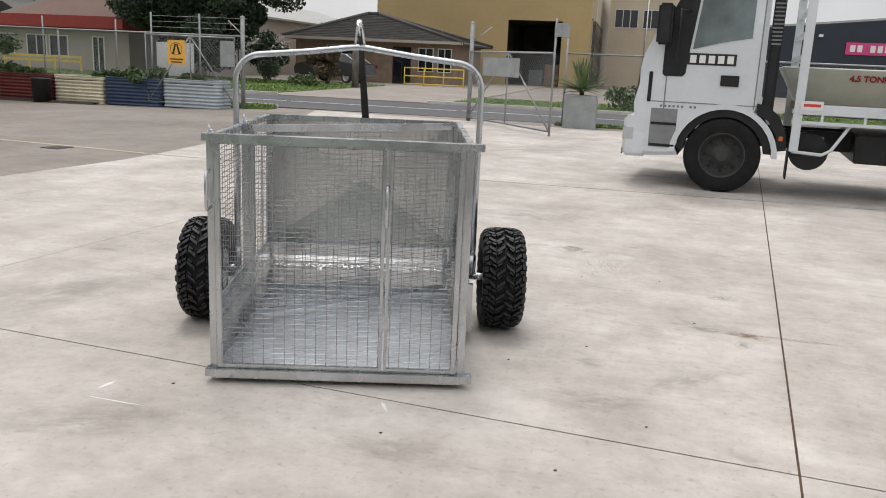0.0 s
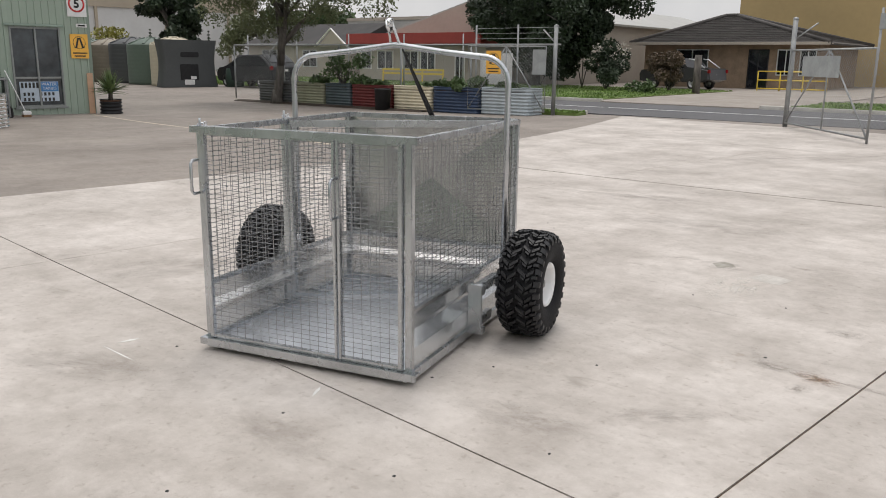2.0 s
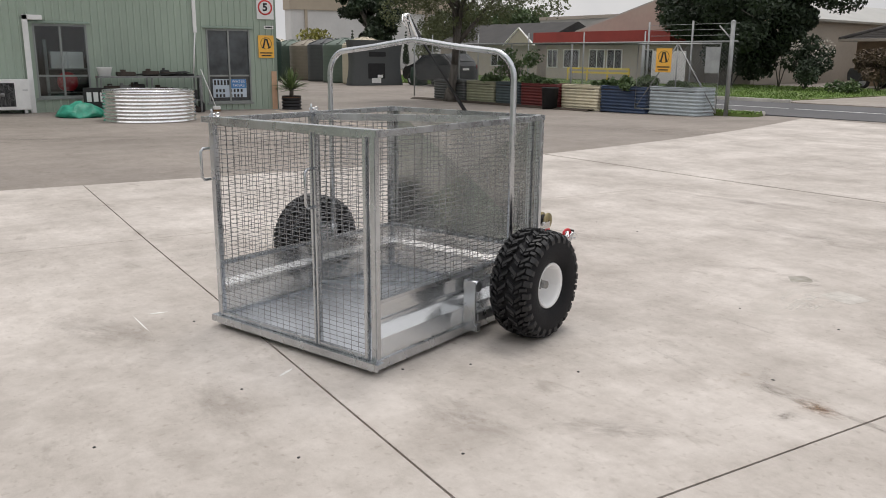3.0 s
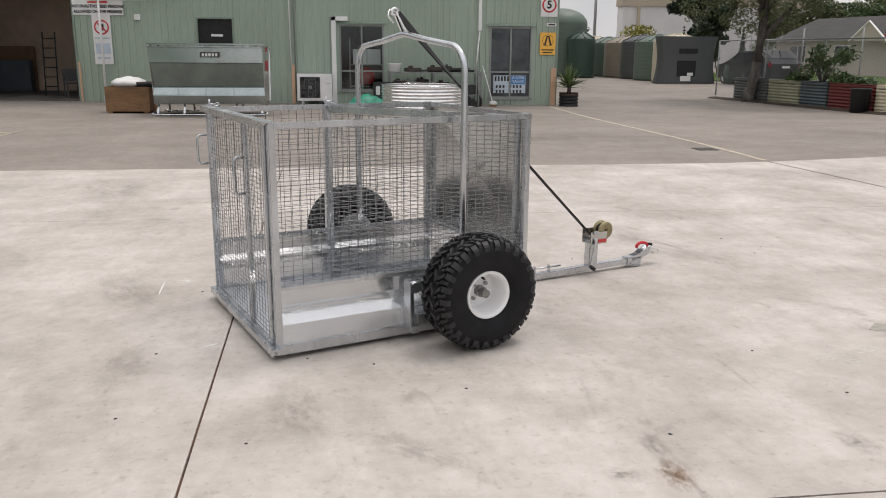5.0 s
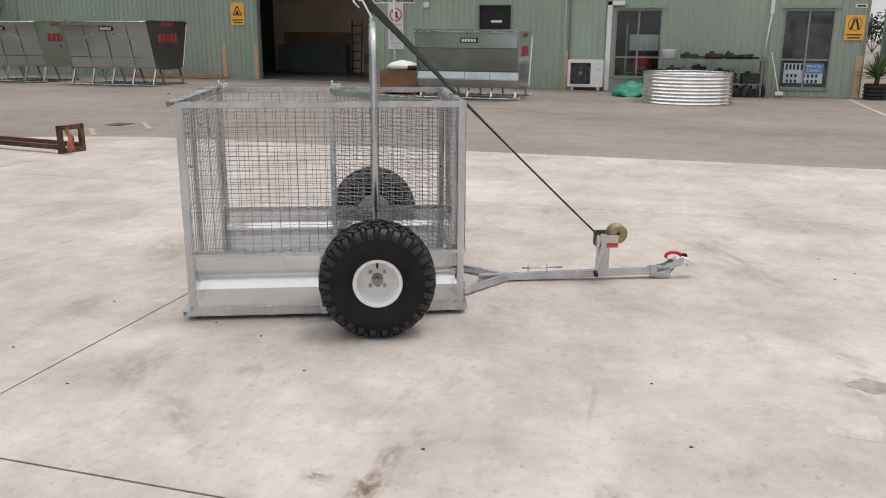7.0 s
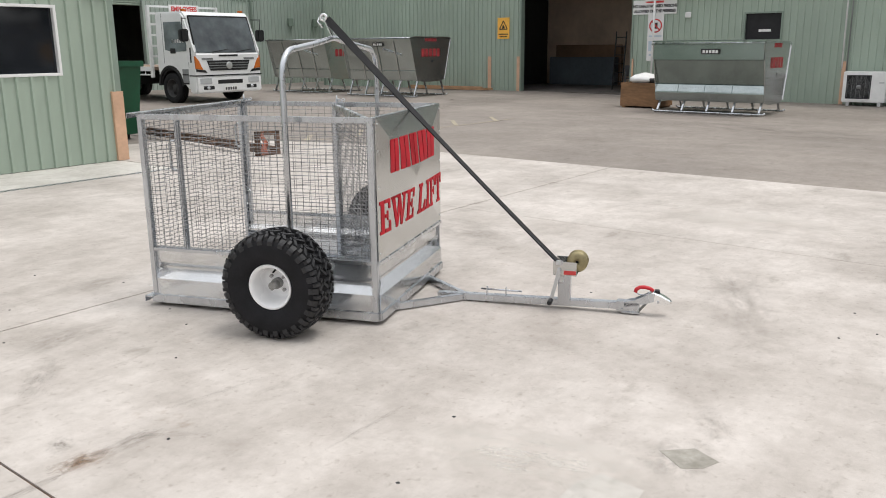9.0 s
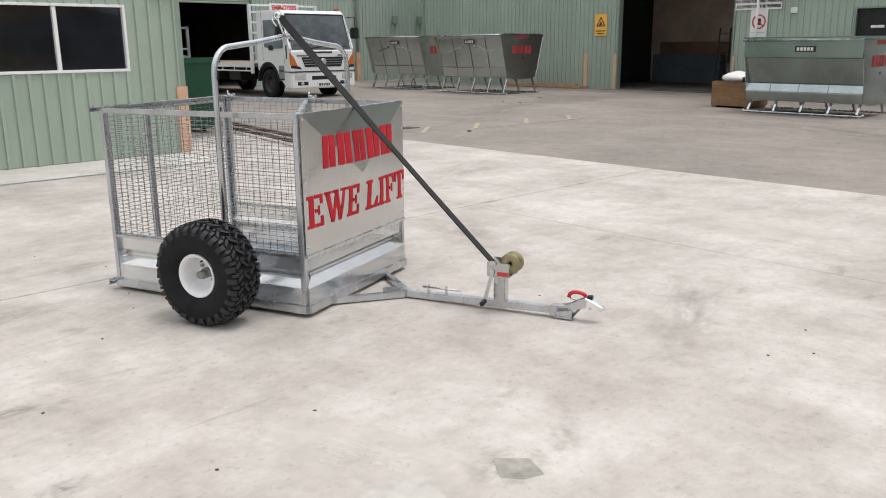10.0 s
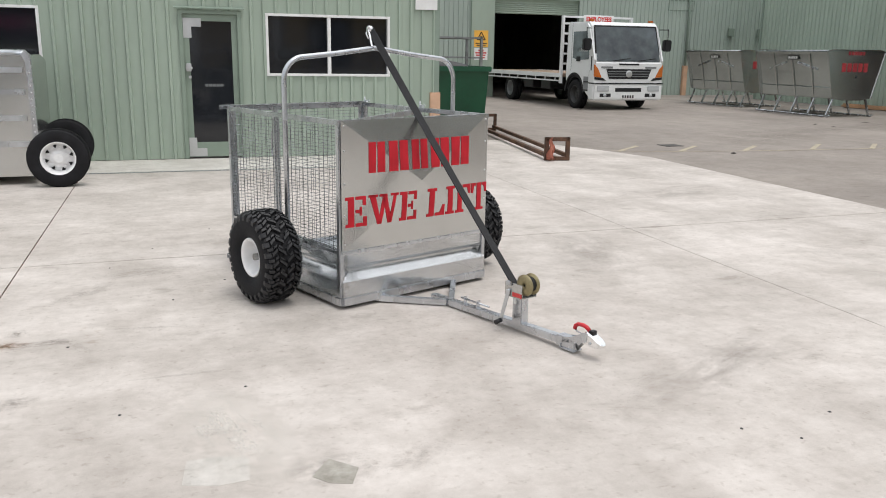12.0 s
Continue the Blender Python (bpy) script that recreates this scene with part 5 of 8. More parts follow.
part("grille_frame", Shape().box((0.45, 0.07, 0.17), (0.462, 0.71, 0.19), 0.003).box((0.45, 0.07, 0.81), (0.462, 0.71, 0.83), 0.003).box((0.45, 0.07, 0.19), (0.462, 0.09, 0.81), 0.003).box((0.45, 0.69, 0.19), (0.462, 0.71, 0.81), 0.003), FRAMEWHITE, ac)
part("side_grip", Shape().box((0.451, 0.88, 0.6), (0.456, 1.0, 0.64), 0.001), ALU, ac)
for y in (0.12, 0.88):
    part("foot", Shape().box((0.08, y, 0), (0.44, y + 0.08, 0.1), 0.004), ALU, ac)

# work bench with scrap on it, behind the ring
bench = thing("work_bench", yard(-22.2, 5.42), "long grey steel work bench cluttered with scrap", "bench")
DULL = material("dull_steel", (0.30, 0.31, 0.31), 0.55, 0.6, 0.2, 5, 40, 0.1)
part("top", Shape().box((-0.4, 0, 0.97), (0.4, 2.76, 1.01), 0.004), DULL, bench)
for x in (-0.37, 0.33):
    for y in (0.02, 1.36, 2.70):
        part("leg", Shape().box((x, y, 0), (x + 0.04, y + 0.04, 0.97), 0.003), DULL, bench)
part("shelf", Shape().box((-0.38, 0.03, 0.32), (0.38, 2.72, 0.34)), DULL, bench)
BENCH_Z = bench.matrix_basis.translation.z
random.seed(4)
SCRAP = [material("scrap_dark", (0.05, 0.05, 0.05), 0.7, 0.2, 0.3, 5, 30, 0.2), material("scrap_brown", (0.07, 0.055, 0.045), 0.8, 0, 0.3, 5, 30, 0.2), DULL]
for i in range(26):
    y, z = random.uniform(0.1, 2.6), random.choice((0.341, 0.341, 1.011))
    w, h = random.uniform(0.12, 0.5), random.uniform(0.05, 0.45 if z < 1 else 0.16)
    s = Shape().box((-w * 0.3, 0, 0), (w * 0.3, w, h), 0.015).box((-0.03, w * 0.2, h), (0.05, w * 0.5, h + 0.06), 0.01)
    tagged(part("scrap_piece", s, SCRAP[i % 3], None, "", pose(-22.25 + random.uniform(-0.15, 0.15), 5.42 + min(y, 2.68 - w), BENCH_Z + z, 0, 0, random.uniform(-12, 12))), "oily scrap metal piece lying on the bench", "scrap metal", "scrap on the bench")
s = Shape().sheet([[(-0.3, 0, 0.05), (-0.3, 0.8, 0.09), (-0.3, 1.5, 0.13)], [(0.3, 0, 0.02), (0.3, 0.8, 0.04), (0.3, 1.5, 0.09)]], True)
bmesh.ops.solidify(s.bm, geom=s.bm.faces[:], thickness=0.01)
tagged(part("metal_offcut", s, SCRAP[0], None, "", pose(-22.2, 6.4, BENCH_Z + 1.012)), "bent dark sheet offcut lying on the bench", "scrap metal")
tub = thing("white_tub", pose(-22.15, 5.62, BENCH_Z + 1.012), "small white plastic tub standing on the bench", "tub")
part("shell", Shape().lathe([(0.0001, 0), (0.16, 0), (0.2, 0.22), (0.215, 0.24), (0.19, 0.24), (0.155, 0.02), (0.0001, 0.02)], 20), FRAMEWHITE, tub)
# heap under and beside the bench
for i in range(9):
    w, h = random.uniform(0.15, 0.42), random.uniform(0.1, 0.3)
    s = Shape().box((-w / 2, -w / 3, 0), (w / 2, w / 3, h), 0.03).rod((-w / 3, 0, h), (w / 3, 0.06, h + 0.05), 0.035, 8)
    tagged(part("scrap_piece", s, SCRAP[i % 2], None, "", yard(-21.85 + random.uniform(-0.25, 0.1), 6.87 + i * 0.17, random.uniform(0, 180))), "dark greasy scrap lying on the ground", "scrap metal", "scrap by the bench")
s = Shape().lathe([(0.0001, 0.0), (0.5, 0.0), (0.58, 0.04), (0.56, 0.1), (0.5, 0.17), (0.42, 0.22), (0.36, 0.27), (0.25, 0.31), (0.12, 0.33), (0.0001, 0.32)], 40)
for v in s.bm.verts:
    if v.co.z > 0.01:
        v.co += noise.noise_vector(v.co * 4) * 0.12 + noise.noise_vector(v.co * 13) * 0.06
TARP = material("green_tarp", (0.02, 0.30, 0.20), 0.5, 0, 0.2, 6, 30, 0.2, 20)
tagged(part("tarpaulin", s, TARP, None, "", yard(-20.9, 4.74)), "crumpled bright green tarpaulin heap on the ground", "tarpaulin")
broom = thing("broom", yard(-22.45, 8.55), "white broom leaning on the shed wall", "broom")
part("handle", Shape().rod((0.25, 0.1, 0.12), (-0.42, -0.12, 1.22), 0.016, 8), FRAMEWHITE, broom)
part("head", Shape().box((0.18, 0.0, 0.06), (0.34, 0.22, 0.16), 0.02), FRAMEWHITE, broom)
part("bristles", Shape().box((0.19, 0.01, 0), (0.33, 0.21, 0.06), 0.005), WOOD, broom)
s = Shape().box((-0.02, 0.0, 0), (0.24, 0.09, 1.05), 0.01)
for z in [0.08 * i for i in range(1, 13)]:
    s.box((-0.03, -0.01, z), (0.25, 0.1, z + 0.02), 0.004)
tagged(part("channel_stack", s, DULL, None, "", yard(-22.55, 8.22)), "upright stack of grey steel channel", "steel stock")
# folded yard sign behind the ring
sgn = thing("yard_sign", yard(-21.6, 4.95), "small black sign with plain white bars leaning on the bench", "sign")
part("board", Shape().box((0, 0, 0.0), (0.03, 0.62, 0.72), 0.004), INK, sgn)
for i in range(3):
    part("bar", Shape().box((0.03, 0.08 + i * 0.17, 0.35), (0.034, 0.2 + i * 0.17, 0.6)), SIGNWHITE, sgn)


# ---- signs ----
def sign_board(name, m, w, h, mat, label, t=0.012):
    """A flat board centred on m: local x along, y up, z out."""
    ob = thing(name, m, label, "sign")
    part("board", Shape().box((-w / 2, -h / 2, 0), (w / 2, h / 2, t), 0.002), mat, ob)
    return ob


def bars(ob, rows, mat, w, z=0.0135):
    """Unreadable print as plain bars: rows of (height, y, share of the width)."""
    for h, y, k in rows:
        part("bar", Shape().box((-w * k / 2, y - h / 2, z - 0.002), (w * k / 2, y + h / 2, z + 0.001)), mat, ob)


def warning_sign(m, w=0.5, h=0.74, foot=False, label=""):
    ob = sign_board("warning_sign", m, w, h, YELLOW, label or "yellow hazard warning sign screwed to green wall")
    if foot:
        s = Shape().lathe([(0.165, 0.0125), (0.178, 0.0125), (0.178, 0.015), (0.165, 0.015)], 28, pose(0, 0.1, 0))
        part("ring", s, INK, ob)
        part("leg_bar", Shape().bar((-0.02, 0.24, 0.014), (-0.09, -0.02, 0.014), 0.05, 0.004), INK, ob)
        part("leg_bar", Shape().bar((0.02, 0.24, 0.014), (0.09, -0.02, 0.014), 0.05, 0.004), INK, ob)
        for sg in (1, -1):
            part("foot_bar", Shape().box((sg * 0.06, -0.05, 0.012), (sg * 0.14, -0.01, 0.016)), INK, ob)
    else:
        s = Shape()
        for i in range(3):
            a, b = radians(90 + 120 * i), radians(210 + 120 * i)
            s.bar((0.19 * math.cos(a), 0.06 + 0.19 * math.sin(a), 0.014), (0.19 * math.cos(b), 0.06 + 0.19 * math.sin(b), 0.014), 0.035, 0.004)
        part("triangle", s, INK, ob)
        part("symbol", Shape().prism([(-0.07, -0.01), (0.07, -0.01), (0.02, 0.09), (-0.02, 0.12)], 0.012, 0.016, "z"), INK, ob)
    bars(ob, ((0.035, -h * 0.28, 0.8), (0.035, -h * 0.40, 0.64)), INK, w)
    return ob


warning_sign(facing(SHED_X + 0.035, -8.59, 2.185, 0), 0.5, 0.72)
warning_sign(facing(SHED_X + 0.04, 10.515, 1.78, 0), 0.5, 0.68, True, "yellow pedestrian warning sign screwed to green wall")
sp = sign_board("speed_sign", facing(SHED_X + 0.04, 10.525, 2.92, 0), 0.54, 0.64, SIGNWHITE, "white speed sign with a red ring and black figure")
part("ring", Shape().lathe([(0.18, 0.012), (0.23, 0.012), (0.23, 0.016), (0.18, 0.016)], 32, pose(0, 0.03, 0)), SIGNRED, sp)
lettering("figure", "5", 0.32, INK, sp, pose(0, 0.03, 0.0135), bold=0.012)
PALEBLUE = material("pale_blue_print", (0.52, 0.60, 0.68), 0.45, 0, 0.08, 3, 20, 0.0)
pl = sign_board("small_plate", facing(SHED_X + 0.036, 10.62, 2.36, 0), 0.3, 0.1, SIGNWHITE, "small white plate below the speed sign")
bars(pl, ((0.045, 0, 0.7),), INK, 0.3)
no = sign_board("entry_sign", facing(SHED_X + 0.036, -2.98, 2.70, 0), 1.42, 0.42, SIGNWHITE, "white sign with black print and red heading")
lettering("print", "NO UNAUTHORISED PERSONS", 0.115, INK, no, pose(0, 0.03, 0.0135), 0.002, 0.9, 0.006)
lettering("print", "ALLOWED ON THE PREMISES", 0.115, INK, no, pose(0, -0.12, 0.0135), 0.002, 0.9, 0.006)
bars(no, ((0.06, 0.155, 0.4),), SIGNRED, 1.42)
vent = thing("vent_box", facing(SHED_X + 0.034, -1.89, 2.44, 0), "small white vent box on the green shed wall", "vent")
part("case", Shape().box((-0.09, -0.08, 0), (0.09, 0.08, 0.05), 0.01), FRAMEWHITE, vent)
part("grille", Shape().box((-0.06, -0.05, 0.049), (0.06, 0.05, 0.054), 0.002), SIGNWHITE, vent)
pr = sign_board("prohibition_sign", facing(SHED_X + 0.036, -2.92, 1.785, 0), 0.52, 1.41, SIGNWHITE, "tall white sign with a red prohibition ring")
part("ring", Shape().lathe([(0.17, 0.012), (0.21, 0.012), (0.21, 0.016), (0.17, 0.016)], 28, pose(0, 0.36, 0)), SIGNRED, pr)
part("slash", Shape().bar((-0.13, 0.49, 0.014), (0.13, 0.23, 0.014), 0.04, 0.004), SIGNRED, pr)
part("symbol", Shape().box((-0.06, 0.27, 0.0115), (0.06, 0.45, 0.0135)), INK, pr)
bars(pr, ((0.04, 0.05, 0.8), (0.3, -0.25, 0.8), (0.05, -0.52, 0.7)), PALEBLUE, 0.52)
post = thing("sign_post", yard(SHED_X + 0.22, -2.91), "thin white post standing by the shed door", "post")
part("tube", Shape().rod((0, 0, 0), (0, 0, 4.2), 0.035, 12), FRAMEWHITE, post)
part("base_bracket", Shape().box((-0.06, -0.06, 0), (0.06, 0.06, 0.22), 0.01), GALV, post)
part("cross_arm", Shape().rod((0, -0.3, 2.91), (0, 2.6, 3.0), 0.04, 10), FRAMEWHITE, post)
ban = sign_board("banner", facing(SHED_X - 0.02, 9.33, 0.52, 0), 1.04, 0.55, PALEBLUE, "white and blue tank advertising banner in a window")
part("field", Shape().box((0.02, 0.0, 0.0115), (0.51, 0.27, 0.0145)), SIGNBLUE, ban)
lettering("print", "WATER", 0.12, SIGNWHITE, ban, pose(0.27, 0.2, 0.0155))
lettering("print", "TANKS", 0.12, SIGNWHITE, ban, pose(0.27, 0.08, 0.0155))
for i in range(5):
    part("bar", Shape().box((-0.48 + i * 0.1, 0.10, 0.0115), (-0.42 + i * 0.1, 0.25, 0.0145)), INK, ban)
for y, h in ((-0.07, 0.09), (-0.22, 0.09)):
    for i in range(8):
        if i not in (3,):
            part("bar", Shape().box((-0.44 + i * 0.11, y - h / 2, 0.0115), (-0.38 + i * 0.11, y + h / 2, 0.0145)), INK, ban)
warning_sign(facing(-12.3, REC_Y + 0.125, 2.2, 90), 0.58, 0.63)
s2 = sign_board("notice_sign", facing(-12.3, REC_Y + 0.125, 1.63, 90), 0.56, 0.46, SIGNWHITE, "white notice with red bars on the door post")
bars(s2, ((0.05, 0.13, 0.4), (0.05, 0.04, 0.85), (0.05, -0.05, 0.7), (0.05, -0.14, 0.6)), SIGNRED, 0.54)
em = sign_board("staff_sign", facing(-13.96, -14.38, 2.75, 90), 1.07, 0.26, SIGNWHITE, "white sign with red lettering on a truck headboard")
lettering("print", "EMPLOYEES", 0.19, SIGNRED, em, pose(0, 0, 0.0135), 0.002, 0.93, 0.008)
for sx in (-0.3, 0.3):
    part("bracket", Shape().box((sx - 0.02, -0.2, -0.02), (sx + 0.02, 0.08, 0), 0.003), FENCEGREY, em)
sign_board("parking_plate", facing(-4.62, OFFICE_Y + 0.034, 2.36, 90), 0.36, 0.2, SIGNWHITE, "pale blank plate high on the office wall")

# ---- shed interior ----
lad = thing("ladder", pose(-25.6, -4.55, 0.046, 0, -8, 0), "tall dark ladder leaning inside the shed", "ladder")
for y in (0, 0.42):
    part("stile", Shape().box((0, y, 0), (0.05, y + 0.03, 3.6), 0.004), BLACK, lad)
for i in range(11):
    part("rung", Shape().rod((0.025, 0, 0.3 + i * 0.3), (0.025, 0.44, 0.3 + i * 0.3), 0.016, 8), BLACK, lad)
lad2 = thing("ladder", pose(-25.0, -5.35, 0.046, 0, -6, 0), "short dark ladder leaning inside the shed", "ladder")
for y in (0, 0.38):
    part("stile", Shape().box((0, y, 0), (0.05, y + 0.03, 2.0), 0.004), BLACK, lad2)
for i in range(6):
    part("rung", Shape().rod((0.025, 0, 0.3 + i * 0.3), (0.025, 0.4, 0.3 + i * 0.3), 0.016, 8), BLACK, lad2)
BOARDBLUE = material("grey_blue_board", (0.10, 0.12, 0.14), 0.8, 0, 0.15, 1, 8, 0.05)
BOARDBROWN = material("brown_board", (0.22, 0.13, 0.08), 0.8, 0, 0.15, 1, 8, 0.05)
tagged(part("timber_board", Shape().box((0, 0, 0), (0.4, 2.9, 1.08), 0.02), BOARDBLUE, None, "", pose(-28.4, -9.7, 0.046)), "grey-blue painted board leaning inside the shed", "board")
tagged(part("board_sheet", Shape().box((0, 0, 0), (0.1, 2.95, 1.56), 0.01), BOARDBROWN, None, "", pose(-28.6, -9.7, 0.046)), "brown board upright against the inner wall", "board")


CHAIRGREY = material("grey_plastic", (0.11, 0.11, 0.115), 0.45, 0, 0.1, 4, 30, 0.05)


def plastic_chair(m):
    ob = thing("plastic_chair", m, "dark plastic garden chair inside the shed", "chair")
    part("seat", Shape().box((0, 0, 0.42), (0.45, 0.45, 0.45), 0.012), CHAIRGREY, ob)
    part("backrest", Shape().box((-0.03, 0, 0.5), (0.01, 0.45, 0.86), 0.015), CHAIRGREY, ob)
    for y in (0, 0.41):
        part("arm", Shape().box((0, y, 0.62), (0.4, y + 0.04, 0.65), 0.008), CHAIRGREY, ob)
    for x in (0, 0.4):
        for y in (0, 0.41):
            part("leg", Shape().box((x, y, 0), (x + 0.04, y + 0.04, 0.64 if x else 0.86), 0.008), CHAIRGREY, ob)
    return ob


plastic_chair(pose(-24.4, -4.6, 0.046, 0, 0, 30))
TIMBER = material("pale_timber", (0.50, 0.30, 0.17), 0.8, 0, 0.15, 3, 24, 0.1)
for i, (x, y, ln) in enumerate(((-22.6, -12.6, 3.6), (-22.45, -12.4, 3.4), (-22.72, -12.8, 3.8), (-22.5, -12.5, 3.3))):
    tagged(part("timber_plank", Shape().box((-0.07, 0, 0), (0.07, ln, 0.06), 0.006), TIMBER, None, "", pose(x, y, 0.055 + (0.062 if i == 3 else 0), 0, 0, (-1, 1, 2, 0)[i])), "pale timber plank lying along the shed base", "timber", "planks along the shed")

# potted yucca at the shed corner
YUCCA = material("yucca_leaf", (0.16, 0.22, 0.09), 0.5, 0, 0.25, 3, 20, 0.0, tint=(0.05, 0.08, 0.03))


def spiky_plant(m, pot, h, spread, n, label, seed, trunk=0.3):
    ob = thing("potted_yucca", m, label, "plant")
    rnd = random.Random(seed)
    if pot == "tyre":
        part("pot", corrugated(ring_path(0.30, 28), 0, 0.42, 0.1, 0.02), BLACK, ob, "black ribbed pot")
        part("soil", Shape().lathe([(0.0001, 0.4), (0.3, 0.4), (0.3, 0.36), (0.0001, 0.36)], 24), RUST, ob)
        z0 = 0.4
    else:
        part("pot", Shape().prism([(-0.42, -0.42), (0.42, -0.42), (0.42, 0.42), (-0.42, 0.42)], 0, 0.85, "z"), SIGNGREY, ob, "square grey concrete pot")
        z0 = 0.85
    if trunk:
        part("trunk", Shape().rod((0, 0, z0), (0, 0.02, z0 + trunk), 0.07, 10, 0.05), BARK, ob)
    for i in range(n):
        a, el = rnd.uniform(0, math.tau), rnd.uniform(0.05, 1.45)
        ln = spread * rnd.uniform(0.75, 1.1)
        base = Vector((0, 0, z0 + trunk * rnd.uniform(0.5, 1)))
        d = Vector((math.cos(a) * math.cos(el), math.sin(a) * math.cos(el), math.sin(el)))
        sd = Vector((-math.sin(a), math.cos(a), 0))
        w = 0.042 * spread / 0.6
        s = Shape()
        rows = []
        for k in range(5):
            t = k / 4
            c = base + d * ln * t + Vector((0, 0, -0.22 * ln * t * t * math.cos(el)))
            ww = w * (0.6 + 1.2 * t) * (1 - t) + 0.003
            rows.append([c - sd * ww, c - Vector((0, 0, ww * 0.35)), c + sd * ww])
        s.sheet(rows, True)
        part("leaf", s, YUCCA, ob)
    return ob


SIGNGREY = material("grey_concrete_pot", (0.34, 0.36, 0.36), 0.8, 0, 0.12, 3, 20, 0.1)
spiky_plant(yard(-22.72, 11.2), "tyre", 1.3, 0.66, 120, "spiky green yucca in a black ribbed pot", 3, 0.32)

# rusty frame lying on the slab edge
fr = thing("steel_skid", pose(-6.2, -1.62, 0, 0, 0, -99), "long rusty steel skid lying on the concrete", "steel skid")
for y in (-0.32, 0.0):
    part("rail", Shape().box((0, y - 0.03, 0.05), (5.2, y + 0.03, 0.11), 0.004), RUST, fr)
for x in (0.04, 5.1):
    s = Shape().box((x - 0.035, -0.36, 0.0), (x + 0.035, 0.04, 0.06), 0.003)
    part("cross_member", s, RUST, fr)
    s = Shape().box((x - 0.03, -0.36, 0.06), (x + 0.03, -0.30, 0.36), 0.003).box((x - 0.03, -0.02, 0.06), (x + 0.03, 0.04, 0.36), 0.003).box((x - 0.03, -0.36, 0.30), (x + 0.03, 0.04, 0.36), 0.003)
    part("end_loop", s, RUST, fr)
s = Shape()
rows = []
for k in range(9):
    z = 0.365 - 0.041 * k
    rows.append([(-0.045 - 0.012 * k + 0.02 * math.sin(3 * j + k), -0.07 + (0.010 + 0.003 * k) * j + 0.02 * math.sin(k * 1.3), z) for j in range(5)])
s.sheet(rows, True)
bmesh.ops.solidify(s.bm, geom=s.bm.faces[:], thickness=0.008)
ORANGE = material("orange_rag", (0.66, 0.27, 0.19), 0.8, 0, 0.2, 8, 40, 0.2)
tagged(part("rag", s, ORANGE, None, "", pose(-6.2, -1.62, 0.0, 0, 0, -99)), "orange rag strap hung over the steel skid", "rag")

# waste bin
wb = thing("waste_bin", pose(-6.6, -6.8, -0.012), "dark green steel waste bin, overfull, beside the office", "bin")
s = Shape().prism([(0.0, 0.1), (1.35, 0.1), (1.6, 1.32), (-0.05, 1.32)], 0.0, 1.7, "x", None)
part("body", s, BINGREEN, wb)
s = Shape().box((-0.04, -0.09, 1.28), (1.74, -0.03, 1.38), 0.01).box((-0.04, 1.58, 1.28), (1.74, 1.64, 1.38), 0.01).box((-0.04, -0.03, 1.28), (0.02, 1.58, 1.38), 0.01).box((1.68, -0.03, 1.28), (1.74, 1.58, 1.38), 0.01)
part("rim", s, BINGREEN, wb)
for y in (0.25, 1.1):
    part("side_rib", Shape().box((1.7, y, 0.3), (1.76, y + 0.12, 1.25), 0.008), BINGREEN, wb)
for x in (0.1, 1.45):
    for y in (0.2, 1.15):
        part("castor", Shape().rod((x, y, 0.06), (x + 0.1, y, 0.06), 0.06, 12), BLACK, wb)
s = Shape().lathe([(0.0001, 0.16), (0.3, 0.15), (0.62, 0.06), (0.74, 0.0)], 22, pose(0.85, 0.8, 1.33))
for v in s.bm.verts:
    v.co.z += 0.05 * noise.noise(v.co * 6)
part("rubbish", s, SCRAP[0], wb, "dark rubbish heaped above the rim")
# grey rack of steel behind the bin
rk = thing("steel_rack", pose(-7.75, -9.6, 0), "dull grey steel rack behind the waste bin", "rack")
for x in (0, 1.2):
    for y in (0, 1.0):
        part("post", Shape().box((x, y, 0), (x + 0.06, y + 0.06, 2.0), 0.004), DULL, rk)
for z in (0.5, 1.0, 1.5, 1.95):
    part("shelf", Shape().box((0, 0, z), (1.26, 1.06, z + 0.04), 0.004), DULL, rk)

# stock handler on road wheels, close to the office
sh = thing("stock_handler", pose(0.0, 0.0, 0), "galvanised sheet-sided stock handler on white road wheels", "stock handler")
s = Shape().prism([(0.86, 0.1), (0.84, 1.42), (0.90, 1.50), (3.2, 1.50), (3.2, 0.1)], -2.35, -0.82, "y")
part("body", s, SHEET, sh)
part("end_flange", Shape().prism([(0.80, 0.3), (0.80, 1.50), (0.86, 1.56), (0.90, 1.50), (0.86, 1.42), (0.86, 0.3)], -0.84, -0.78, "y"), GALV, sh, "stained folded flange")
for z in (0.45, 0.75, 1.05, 1.3):
    part("rail", Shape().box((0.9, -0.82, z), (3.2, -0.79, z + 0.06), 0.004), GALV, sh)
part("top_roll", Shape().rod((0.88, -0.85, 1.52), (3.2, -0.85, 1.52), 0.04, 12), GALV, sh)
for i in range(14):
    part("rivet", Shape().lathe([(0.0001, 0.006), (0.006, 0.004), (0.009, 0)], 8, pose(0.83, -0.7785, 0.4 + i * 0.075, -90, 0, 0)), ALU, sh)
part("axle", Shape().rod((0.56, -0.62, 0.34), (0.56, -2.3, 0.34), 0.03, 10).bar((0.56, -1.0, 0.34), (1.1, -1.0, 0.34), 0.06, 0.06).bar((0.56, -1.9, 0.34), (1.1, -1.9, 0.34), 0.06, 0.06), GALV, sh)
road_wheel(sh, pose(0.58, -0.62, 0.335, -90, 15, 0), 0.335, 0.2, 0.19, WHITE, RUBBER, 8, "white slotted steel rim", 5)
